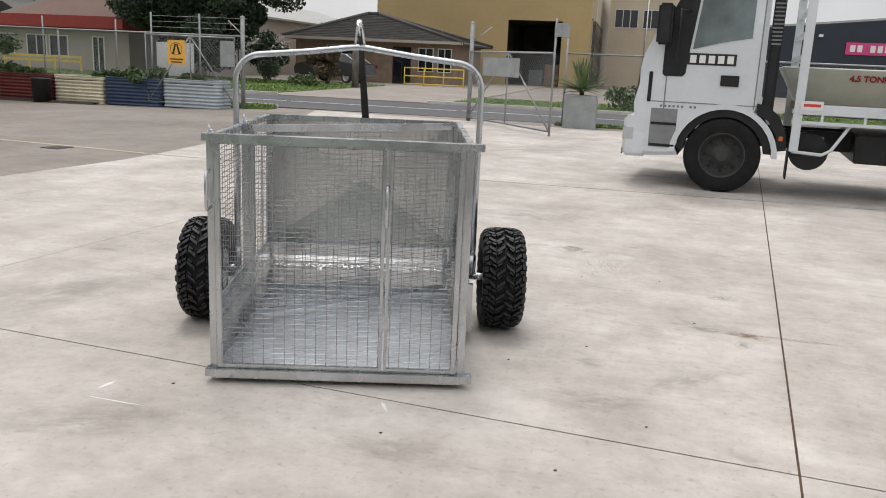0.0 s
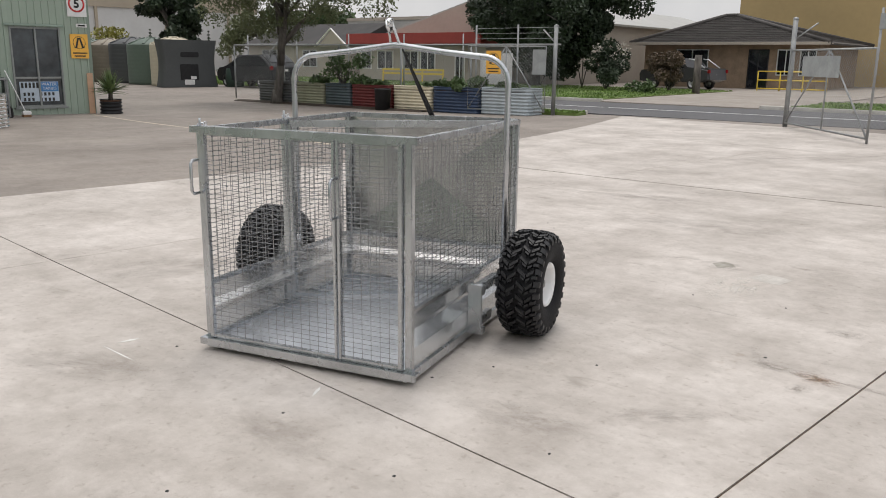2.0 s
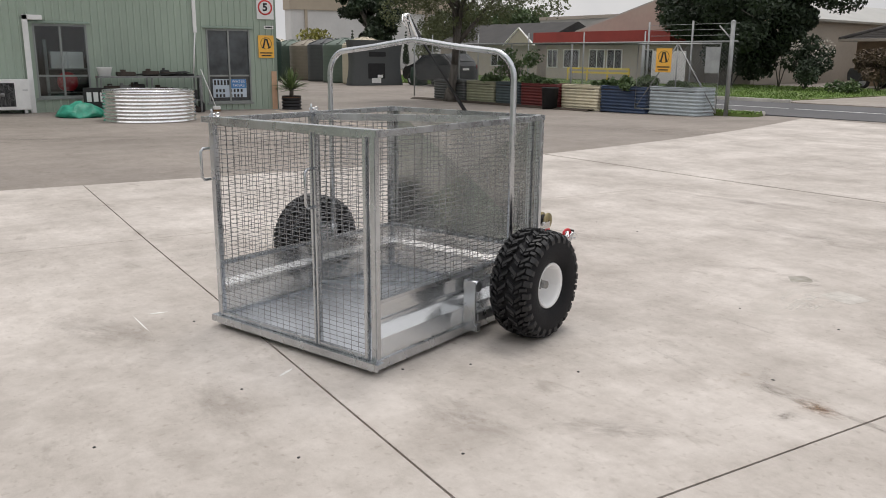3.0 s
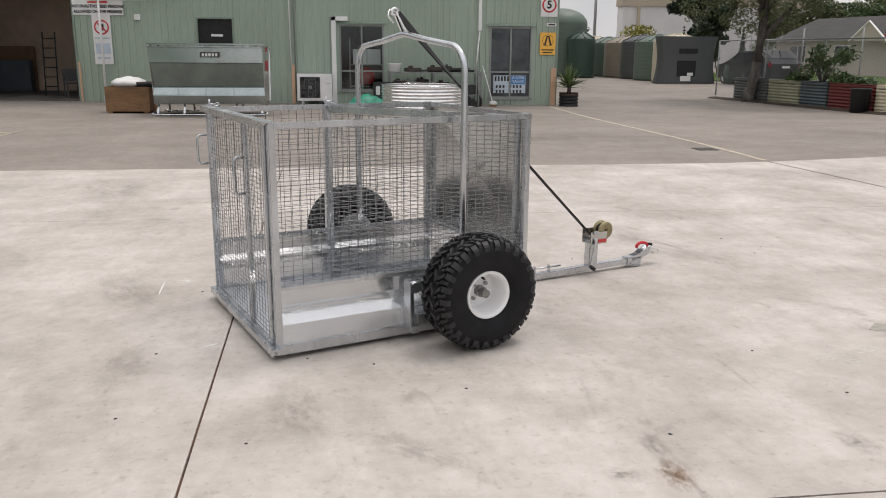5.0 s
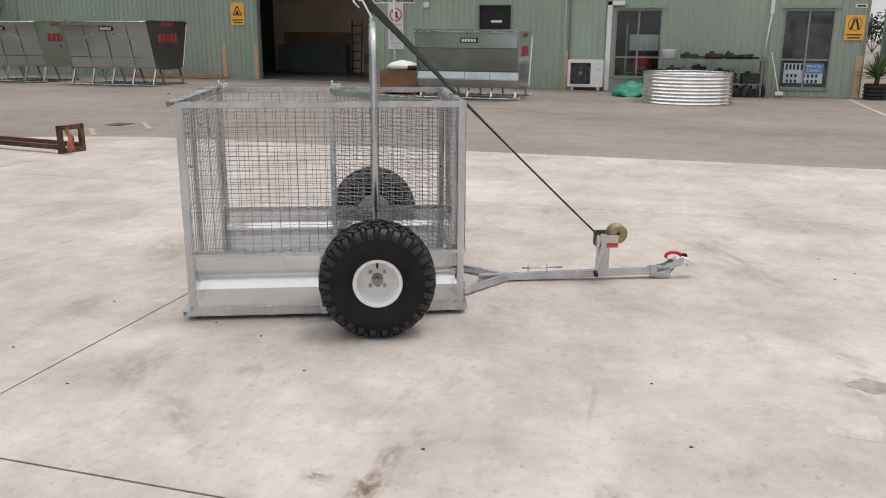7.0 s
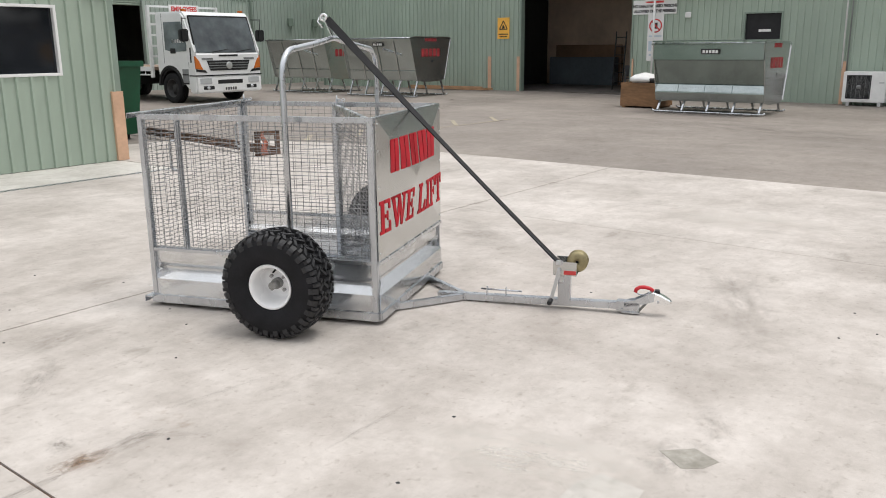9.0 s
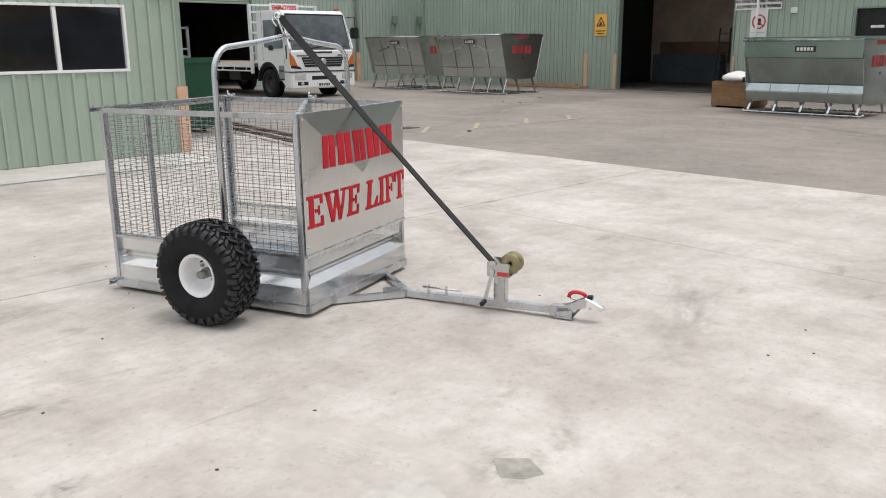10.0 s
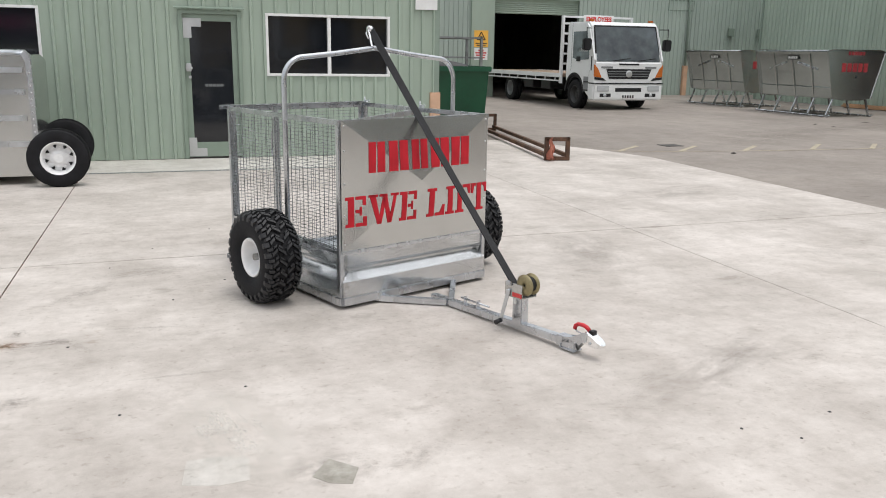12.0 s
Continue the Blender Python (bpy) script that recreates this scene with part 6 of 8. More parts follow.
road_wheel(sh, pose(0.65, -2.1, 0.335, -90, 0, 0), 0.335, 0.2, 0.19, WHITE, RUBBER, 8, "white slotted steel rim", 5)

# small marks on the ground
DULLIRON = material("cast_iron", (0.07, 0.065, 0.06), 0.7, 0.3, 0.3, 8, 40, 0.3)
tagged(part("drain_cover", Shape().box((-0.19, -0.16, -0.012), (0.19, 0.16, -0.004), 0.003), DULLIRON, None, "", pose(-9.54, -3.31, 0)), "dark iron drain cover in the yard", "drain cover", "drain covers")
tagged(part("drain_cover", Shape().box((-0.17, -0.17, -0.014), (0.17, 0.17, -0.006), 0.003), DULLIRON, None, "", pose(-9.87, 9.87, 0)), "dark iron drain cover in the yard", "drain cover", "drain covers")
rows = []
for k in range(29):
    x = -22.4 + k * 0.5
    y = 10.16 - 0.028 * (x + 9.7)
    rows.append([(x, y - 0.05, yard_z(x, y) - 0.008), (x, y + 0.05, yard_z(x, y) - 0.008)])
tagged(part("line_marking", Shape().sheet(rows), PALELINE), "faded yellow painted line across the yard", "line marking", kind="structure")
for x, y in ((-8.45, -3.0), (-9.55, -2.78), (-10.75, -2.6), (-12.25, -2.6), (-13.5, -2.45)):
    tagged(part("line_marking", Shape().box((-0.55, -0.045, -0.02), (0.55, 0.045, -0.008)), LINE, None, "", pose(x, y, 0, 0, 0, 42)), "short worn yellow bay mark", "line marking", "bay marks", "structure")
rows = []
for k in range(41):
    x = -7.95 - k * 0.145
    y = -2.72 + 0.62 * (1 - math.exp((x + 7.95) / 1.8)) + 0.02 * (x + 7.95) / -5.8
    rows.append([(x, y - 0.03, -0.0085), (x, y + 0.03, -0.0085)])
tagged(part("line_marking", Shape().sheet(rows), LINE), "thin worn yellow line joining the bay marks", "line marking", kind="structure")
CHALK = material("chalk", (0.75, 0.75, 0.72), 0.9, 0, 0.1, 20, 90, 0)
for (x, y), (x1, y1), w in (((-2.62, 2.80), (-2.61, 2.92), 0.012), ((-2.64, 2.72), (-2.29, 2.745), 0.005), ((-1.30, 3.15), (-1.37, 3.25), 0.009)):
    d = Vector((x1 - x, y1 - y, 0))
    ln = d.length
    s = Shape().prism([(0, 0), (ln * 0.3, -w * 0.7), (ln * 0.7, -w), (ln, 0.002), (ln * 0.55, w), (ln * 0.2, w * 0.6)], -0.002, 0.0012, "z")
    tagged(part("chalk_mark", s, CHALK, None, "", pose(x, y, 0, 0, 0, math.degrees(math.atan2(d.y, d.x)))), "short white chalk scrape on the slab", "chalk mark", "chalk marks", "structure")
PATCHM = concrete("dark_patch", (0.42, 0.40, 0.36), (0.25, 0.235, 0.2), (0.5, 0.45, 0.4), 9.0)
s = Shape().prism([(-1.20, 6.86), (-1.30, 6.965), (-1.25, 7.08), (-1.17, 7.05), (-1.115, 6.985)], -0.002, 0.0012, "z")
tagged(part("patch", s, PATCHM), "small dark square patch in the slab", "patch", kind="structure")
PALEM = concrete("pale_patch", (0.625, 0.60, 0.565), (0.49, 0.47, 0.44), (0.8, 0.78, 0.74), 4.0)
s = Shape().prism([(-0.66, 6.72), (-0.78, 6.715), (-0.90, 6.76), (-0.885, 6.94), (-0.77, 6.95), (-0.64, 6.91)], -0.002, 0.0008, "z")
tagged(part("patch", s, PALEM), "pale smooth repair patch in the slab", "patch", kind="structure")
BROWN, GREYM, PALE = (0.26, 0.17, 0.11), (0.22, 0.195, 0.17), (0.70, 0.67, 0.62)
STAINS = ((0.23, 5.11, 0.14, 0.09, -8, BROWN, 0.85), (0.22, 4.92, 0.09, 0.06, 60, GREYM, 0.6), (0.04, 5.12, 0.17, 0.06, 2, GREYM, 0.65), (0.26, 5.11, 0.12, 0.06, 0, BROWN, 1.0), (0.55, 5.165, 0.3, 0.03, 4, GREYM, 0.8), (0.08, 5.94, 0.13, 0.09, 20, GREYM, 0.55), (-1.55, 6.95, 0.2, 0.09, 30, GREYM, 0.4), (-1.2, 6.95, 0.2, 0.15, 0, GREYM, 0.6),
          (-0.86, 6.5, 0.24, 0.55, 12, PALE, 0.8), (-0.64, 5.795, 0.26, 0.02, 2, GREYM, 0.4), (-0.06, 4.18, 0.3, 0.1, 50, GREYM, 0.4), (-0.46, 3.69, 0.4, 0.15, 15, GREYM, 0.35), (-0.5, 5.0, 0.35, 0.03, -8, GREYM, 0.2), (-0.12, 5.22, 0.05, 0.2, 35, GREYM, 0.22),
          (-2.45, 2.5, 0.5, 0.2, 30, GREYM, 0.4), (-1.14, 2.8, 0.4, 0.2, 0, GREYM, 0.35), (-3.4, 6.4, 0.9, 0.25, 25, GREYM, 0.4), (-3.9, 4.0, 0.9, 0.4, 75, GREYM, 0.35), (1.2, 7.2, 0.9, 0.5, 35, PALE, 0.4), (-2.2, 8.3, 0.9, 0.4, 15, GREYM, 0.35), (-5.8, 5.6, 1.4, 0.5, 80, PALE, 0.4), (-6.3, 1.5, 1.2, 0.4, 20, GREYM, 0.3), (-3.5, 9.3, 1.3, 0.4, 10, GREYM, 0.35),
          (-1.0, 12.4, 1.8, 1.0, 0, GREYM, 0.35), (1.6, 10.2, 1.6, 0.7, 5, PALE, 0.35), (-4.0, 14.5, 2.2, 0.7, 60, GREYM, 0.3), (-14.5, 3.0, 3.5, 1.2, 70, GREYM, 0.5), (-13.0, -4.5, 3.0, 1.0, 30, GREYM, 0.45), (-12.0, 8.0, 3.0, 0.9, 85, GREYM, 0.45), (-17.5, -6.0, 3.0, 1.2, 10, GREYM, 0.45), (-11.0, 15.0, 3.0, 1.0, 20, GREYM, 0.4))
for i, (x, y, w, h, a, c, k) in enumerate(STAINS):
    at = pose(x, y, (0.0006 if x > -8 else -0.0112) + 0.00008 * i, 0, 0, a) @ Matrix.Diagonal((w, h, 1, 1))
    ob = part("stain", Shape().sheet([[(a_ / 2 - 1, b_ / 2 - 1, yard_z(*(at @ Vector((a_ / 2 - 1, b_ / 2 - 1, 0))).xy)) for a_ in range(5)] for b_ in range(5)]), smudge("stain", c, k, 2.4, i * 3.7), None, "", at)
    tagged(ob, "faint soft stain on the concrete", "stain", "stains on the concrete", "structure")
for x, y, a in ((-16.02, -6.74, 20), (-15.98, -6.09, 75), (-17.8, -6.93, 140), (-9.9, -1.95, 30)):
    tagged(part("dead_leaf", Shape().sheet([[(-0.09, -0.02, 0.004), (-0.03, -0.05, 0.012), (0.1, -0.01, 0.006)], [(-0.09, 0.01, 0.006), (0.0, 0.0, 0.03), (0.1, 0.015, 0.01)], [(-0.06, 0.03, 0.004), (0.02, 0.05, 0.014), (0.09, 0.03, 0.005)]], True), SCRAP[1], None, "", yard(x, y, a)), "dry dark leaf lying on the yard", "leaf", "leaves on the yard")
rnd = random.Random(8)
for x, y in ((-0.19, 3.51), (-0.08, 5.22), (-0.48, 2.94), (-1.24, 2.95), (-2.35, 3.01), (-0.98, 4.05), (-0.63, 4.46), (-1.09, 3.72), (-0.95, 6.03), (-2.94, 5.63), (-3.49, 7.08), (-3.17, 7.26), (-2.98, 7.11), (-0.39, 6.2), (-0.96, 2.27)):
    s = Shape().lathe([(0.0001, 0.004), (0.005, 0.003), (0.008, 0.0)], 7)
    for v in s.bm.verts:
        v.co.x *= rnd.uniform(0.6, 1.5)
    tagged(part("pebble", s, SCRAP[0], None, "", pose(x, y, 0, 0, 0, rnd.uniform(0, 180))), "tiny dark crumb of grit on the slab", "grit", "grit on the slab")


# ---- trucks ----
CABGREY = material("grey_step_plastic", (0.20, 0.21, 0.21), 0.6, 0, 0.1, 4, 30, 0.1)
TRUCKRIM = material("dark_wheel_paint", (0.05, 0.05, 0.05), 0.6, 0.1, 0.2, 8, 40, 0.1)
# white bodywork of the step recess, its shade put into the grey
STEPGREY = material("shaded_step_grey", (0.24, 0.25, 0.255), 0.6, 0, 0.1, 4, 30, 0.1)
LAMP = material("lamp_glass", (0.62, 0.64, 0.66), 0.12, 0.3, 0.06, 10, 60, 0.0)
AMBER = material("amber_lens", (0.55, 0.15, 0.03), 0.2, 0, 0.06, 10, 60, 0.0)
REDLENS = material("red_lens", (0.25, 0.01, 0.015), 0.2, 0, 0.06, 10, 60, 0.0)
TRAY = material("tray_deck", (0.30, 0.22, 0.16), 0.75, 0, 0.2, 3, 20, 0.1)


def arch(cx, r, z0, n=18):
    """Points of a wheel arch from front to back, along x."""
    a0 = math.asin(max(-1, min(1, (z0 - 0.48) / r)))
    return [(cx + r * math.cos(a0 + (math.pi - 2 * a0) * k / n), 0.48 + r * math.sin(a0 + (math.pi - 2 * a0) * k / n)) for k in range(n + 1)]


def cab_truck(m, label, prof, screen, side_window, wide, wheel_x, R, rear_axles, bed, head_x, head_z, big, paint):
    """A cab-over flat-bed truck; x forward from the bumper, wheels on the ground."""
    ob = thing("truck", m, label, "truck")
    hw, fore = wide / 2, 0.1 if big else 0.0
    body = Shape().prism(prof, -hw, hw, "y")
    bmesh.ops.bevel(body.bm, geom=[e for e in body.bm.edges if abs(e.verts[0].co.y - e.verts[1].co.y) < 1e-6], offset=0.05, segments=2, affect="EDGES")
    cab = part("cab", body, paint, ob, "white painted cab")
    # windscreen and side glass
    (x0, z0), (x1, z1) = screen
    d = Vector((z1 - z0, 0, -(x1 - x0))).normalized() * (0.012 if big else 0.022)
    s = Shape()
    s.face([(x0 + d.x, -hw + 0.09, z0 + d.z), (x0 + d.x, hw - 0.09, z0 + d.z), (x1 + d.x, hw - 0.14, z1 + d.z), (x1 + d.x, -hw + 0.14, z1 + d.z)])
    bmesh.ops.solidify(s.bm, geom=s.bm.faces[:], thickness=0.008)
    part("windscreen", s, SCREEN, cab)
    d *= 0.3
    s = Shape()
    s.face([(x0 + d.x, -hw + 0.05, z0 + d.z - 0.05), (x0 + d.x, hw - 0.05, z0 + d.z - 0.05), (x1 + d.x, hw - 0.1, z1 + d.z + 0.05), (x1 + d.x, -hw + 0.1, z1 + d.z + 0.05)])
    bmesh.ops.solidify(s.bm, geom=s.bm.faces[:], thickness=0.006)
    if not big:
        part("screen_seal", s, BLACK, cab, "black rubber screen seal")
    for sg in (1, -1):
        s = Shape().prism(side_window, sg * (hw + 0.002), sg * (hw + 0.008), "y")
        part("side_window", s, SCREEN, cab)
        part("door_handle", Shape().box((side_window[0][0] - 0.72 + fore, sg * hw, 1.40), (side_window[0][0] - 0.49 + fore, sg * (hw + 0.02), 1.54), 0.006), BLACK, cab)
        xa, xb = side_window[0][0] + (0.3 if big else 0.06), side_window[0][0] - (0.84 if big else 1.05)
        for a, b in (((xa, 1.0), (xa, side_window[0][1] - 0.3)), ((xb, 1.12), (xb, 2.5))):
            part("door_seam", Shape().box((a[0] - 0.008, sg * hw, a[1]), (b[0] + 0.008, sg * (hw + 0.003), b[1])), CABGREY, cab)
        part("side_vent", Shape().box((side_window[0][0] + (0.48 if big else 0.14), sg * hw, 1.15), (side_window[0][0] + (0.53 if big else 0.2), sg * (hw + 0.006), 1.55), 0.002), BLACK, cab)
        mir = part("mirror", Shape().box((side_window[0][0] + (0.27 if big else 0.10), sg * (hw + 0.06), 1.9 if big else 1.72), (side_window[0][0] + (0.46 if big else 0.26), sg * (hw + 0.3), 2.42 if big else 2.05), 0.03), BLACK, cab, "black wing mirror")
        part("mirror_arm", Shape().rod((side_window[0][0] + 0.05, sg * (hw - 0.02), 2.34), (side_window[0][0] + 0.18, sg * (hw + 0.2), 2.34), 0.014, 6).rod((side_window[0][0] + 0.18, sg * (hw + 0.2), 2.36), (side_window[0][0] + 0.18, sg * (hw + 0.2), 1.7), 0.012, 6), BLACK, cab)
        # steps; the well is a flush box with its recess shade in the grey
        part("step_well", Shape().box((wheel_x + R + 0.12, sg * (hw - 0.05), 0.54), (-0.31 if big else -0.3, sg * (hw + 0.004), 1.08 if big else 0.98), 0.01), STEPGREY, cab, "step well, greyed for recess shade")
        for z in (0.56, 0.85 if big else 0.8):
            part("step", Shape().box((wheel_x + R + 0.13, sg * (hw - 0.02), z), (-0.33 if big else -0.32, sg * (hw + 0.012), z + 0.035), 0.004), BLACK, cab)
        # name plate on the door, as plain blocks
        pl_ = part("door_plate", Shape().box((side_window[0][0] - 0.66 + fore, sg * hw, 1.66), (side_window[0][0] - 0.02 + fore, sg * (hw + 0.005), 1.81)), INK, cab, "black plate with plain white blocks")
        for i in range(5):
            x = side_window[0][0] - 0.625 + i * 0.117 + fore
            part("block", Shape().box((x, sg * (hw + 0.004), 1.685), (x + 0.08, sg * (hw + 0.008), 1.785)), SIGNWHITE, pl_)
        road_wheel(ob, pose(wheel_x, sg * (hw - 0.14), R, -90 * sg, 0, 0), R, 0.26, R * 0.6, TRUCKRIM, RUBBER, 8, "dark grey steel truck rim")
        wide_a = 0.04 if big else 0.0
        s = Shape().prism(arch(wheel_x, R + 0.16 + wide_a, 0.5) + arch(wheel_x, R + 0.09 + wide_a, 0.5)[::-1], sg * (hw - 0.28), sg * (hw + 0.012), "y")
        part("wheel_arch", s, paint if big else BLACK, cab)
        s = Shape().prism(arch(wheel_x, R + 0.15 + wide_a, 0.55) + arch(wheel_x, R + 0.03, 0.55)[::-1], sg * (hw - 0.4), sg * (hw - 0.03), "y")
        part("arch_liner", s, BLACK, cab, "black wheel arch liner")
        for ax in rear_axles:
            road_wheel(ob, pose(ax, sg * (hw - 0.16), R, -90 * sg, 0, 0), R, 0.3, R * 0.6, CABGREY, RUBBER, 0, "dark grey steel truck rim")
    # front: grille, bumper, lamps
    fx = 0.0
    part("bumper", Shape().box((-0.3, -hw - 0.01, 0.3 if not big else 0.4), (0.03, hw + 0.01, 0.78 if not big else 0.95), 0.04), paint, cab, "white front bumper")
    if not big:
        part("grille", Shape().prism([(-0.62, 0.92), (0.62, 0.92), (0.72, 1.2), (-0.72, 1.2)], 0.0, 0.012, "x"), BLACK, cab, "black grille")
        for z in (0.99, 1.06, 1.13):
            part("grille_slat", Shape().box((0.01, -0.66, z - 0.012), (0.02, 0.66, z + 0.012), 0.002), CABGREY, cab)
        part("badge", Shape().lathe([(0.0001, 0), (0.1, 0), (0.1, 0.012), (0.07, 0.016), (0.0001, 0.01)], 20, pose(0.018, 0, 1.06, 90, 0, 90)), ALU, cab, "plain round chrome badge")
        part("intake", Shape().box((0.028, -0.42, 0.55), (0.034, 0.42, 0.66), 0.002).box((0.028, -0.9, 0.40), (0.034, -0.55, 0.50), 0.002).box((0.028, 0.55, 0.40), (0.034, 0.9, 0.50), 0.002), BLACK, cab)
        part("number_plate", Shape().box((0.03, -0.24, 0.34), (0.042, 0.24, 0.48), 0.002), SIGNWHITE, cab, "white number plate with plain bars")
        for i in range(5):
            part("plate_bar", Shape().box((0.041, -0.19 + i * 0.08, 0.37), (0.045, -0.14 + i * 0.08, 0.45)), INK, cab)
        part("gap_strip", Shape().box((-0.28, -hw - 0.012, 0.775), (0.034, hw + 0.012, 0.805), 0.004), BLACK, cab)
        part("upper_intake", Shape().box((0.0, -0.32, 1.31), (0.012, 0.32, 1.36), 0.002), BLACK, cab)
        for sg in (1, -1):
            part("headlight", Shape().box((0.026, sg * 0.62, 0.56), (0.045, sg * 1.0, 0.72), 0.01), LAMP, cab)
            part("indicator", Shape().prism([(sg * 0.86, 0.95), (sg * 1.09, 0.98), (sg * 1.09, 1.32), (sg * 0.98, 1.2)], -0.06, 0.012, "x"), AMBER, cab, "amber corner lamp")
            part("lettering_bar", Shape().box((0.004, sg * 0.52, 1.22), (0.010, sg * 0.88, 1.27)), CABGREY, cab)
        for y in (-0.5, 0.3):
            part("wiper", Shape().bar((x0 + 0.03, y, z0 + 0.02), (x0 + 0.0, y + 0.55, z0 + 0.1), 0.02, 0.02), BLACK, cab)
    else:
        part("scuff", Shape().box((0.028, hw - 0.12, 0.42), (0.034, hw + 0.0, 0.5), 0.002), BLACK, cab)
        part("headlight", Shape().box((-0.12, hw - 0.02, 0.62), (0.034, hw + 0.016, 0.8), 0.01), LAMP, cab)
        part("air_intake", Shape().box((-1.86, hw - 0.3, 1.0), (-1.72, hw - 0.02, 2.75), 0.03), BLACK, cab, "black ribbed air intake")
        for i in range(16):
            part("intake_slat", Shape().box((-1.85, hw - 0.02, 1.95 + i * 0.05), (-1.73, hw - 0.01, 1.97 + i * 0.05)), CABGREY, cab)
        part("rear_guard", Shape().prism([(-1.66, 1.2), (-1.8, 1.17), (-1.95, 1.05), (-2.05, 0.84), (-2.08, 0.62), (-1.97, 0.6), (-1.93, 0.8), (-1.82, 0.98), (-1.66, 1.08)], hw - 0.4, hw + 0.006, "y"), BLACK, cab, "black mudguard")
        part("side_marker", Shape().box((-2.02, hw + 0.006, 0.74), (-1.97, hw + 0.018, 0.80), 0.004), AMBER, cab)
    # chassis, bed, headboard
    bl, bz = bed
    for sg in (1, -1):
        part("chassis_rail", Shape().box((-bl, sg * 0.4 - 0.05, 0.6), (-1.2, sg * 0.4 + 0.05, 0.86), 0.006), BLACK, ob)
    part("deck", Shape().box((-bl, -hw - 0.06, bz - 0.1), (head_x, hw + 0.06, bz), 0.008), TRAY, ob, "timber deck")
    for sg in (1, -1):
        part("deck_edge", Shape().box((-bl, sg * (hw + 0.06), bz - 0.12), (head_x, sg * (hw + 0.09), bz + 0.01), 0.006), paint, ob)
        part("tie_rail", Shape().box((-bl, sg * (hw + 0.07), bz - 0.24), (head_x - 0.05, sg * (hw + 0.1), bz - 0.2), 0.004), paint, ob)
        for i in range(9):
            x = head_x - 0.3 - i * (bl + head_x - 0.4) / 9
            part("tie_hook", Shape().box((x, sg * (hw + 0.075), bz - 0.21), (x + 0.03, sg * (hw + 0.095), bz - 0.1)), paint, ob)
        part("headboard_post", Shape().bar((head_x, sg * (hw + 0.04), 0.62 if big else bz - 0.3), (head_x, sg * (hw + 0.04), head_z), 0.07, 0.11, up=(1, 0, 0), bevel=0.006), paint, ob)
    for z in [bz + 0.3 * i for i in range(1, int((head_z - bz) / 0.3) + 1)] + [head_z - 0.03]:
        part("headboard_rail", Shape().box((head_x - 0.03, -hw, z - 0.03), (head_x + 0.03, hw, z + 0.03), 0.005), paint, ob)
    part("fuel_tank", Shape().rod((-2.5 if not big else -2.35, hw - 0.5, 0.62), (-2.5 if not big else -2.35, hw - 0.08, 0.62), 0.24, 18), BLACK, ob)
    for x in (-2.9, -4.2):
        part("under_box", Shape().box((x - 0.7, -hw + 0.1, 0.5), (x, hw - 0.2, 0.86), 0.02), BLACK, ob)
    return ob


# the nearer truck, side on
P1 = [(-0.1, 0.98), (-0.13, 1.13), (-0.125, 1.59), (-0.16, 1.78), (-0.27, 2.02), (-0.53, 2.42), (-0.68, 2.74), (-0.8, 2.82), (-1.68, 2.82), (-1.7, 1.14)] + [(x, z) for x, z in arch(-1.29, 0.66, 0.62)[::-1] if x > -1.68] + [(-0.72, 0.45), (-0.3, 0.42), (-0.08, 0.45)]
truck1 = cab_truck(pose(-1.43, 12.66, 0, 0, 0, 180), "white cab-over flat-bed truck parked on concrete", P1, ((-0.18, 1.8), (-0.62, 2.6)), [(-0.78, 1.86), (-0.86, 2.62), (-1.50, 2.62), (-1.50, 2.02), (-1.12, 1.95)], 2.3, -1.29, 0.492, (-4.9, -5.9), (7.0, 1.22), -2.16, 3.1, True, SHADEDWHITE)
part("quarter_panel", Shape().prism([(-0.42, 1.53), (-0.45, 1.5), (-0.68, 1.5), (-0.715, 1.54), (-0.745, 1.86), (-0.83, 2.62), (-0.62, 2.62), (-0.42, 2.2)], 1.152, 1.160, "y"), BLACK, truck1, "black corner trim below the screen")
part("door_crease", Shape().box((-1.66, 1.15, 1.155), (-0.3, 1.154, 1.167)), CABGREY, truck1)
for i in range(9):
    if i != 6:
        part("badge_bar", Shape().box((-0.46 - i * 0.055, 1.15, 1.09), (-0.43 - i * 0.055, 1.154, 1.12)), CABGREY, truck1)
part("deck_stay", Shape().pipe([(-2.14, 1.2, 0.62), (-2.5, 1.2, 0.6), (-2.6, 1.2, 0.66), (-2.78, 1.2, 0.98)], 0.022, 8), SHADEDWHITE, truck1)
part("warning_plate", Shape().box((-2.44, 1.242, 1.16), (-2.18, 1.246, 1.27)), SIGNWHITE, truck1, "white plate with red bars")
part("bar", Shape().box((-2.41, 1.245, 1.20), (-2.21, 1.249, 1.235)), SIGNRED, truck1)
part("mud_flap", Shape().box((-2.12, 0.8, 0.25), (-2.10, 1.14, 0.7)), BLACK, truck1)
part("blue_tap", Shape().box((-2.52, 1.0, 0.68), (-2.44, 1.06, 0.82), 0.01), SIGNBLUE, truck1)
road_wheel(truck1, pose(-3.45, 0.55, 0.62, 0, 0, 0), 0.44, 0.25, 0.27, ALU, OLDRUBBER, 0, "spare wheel slung below")
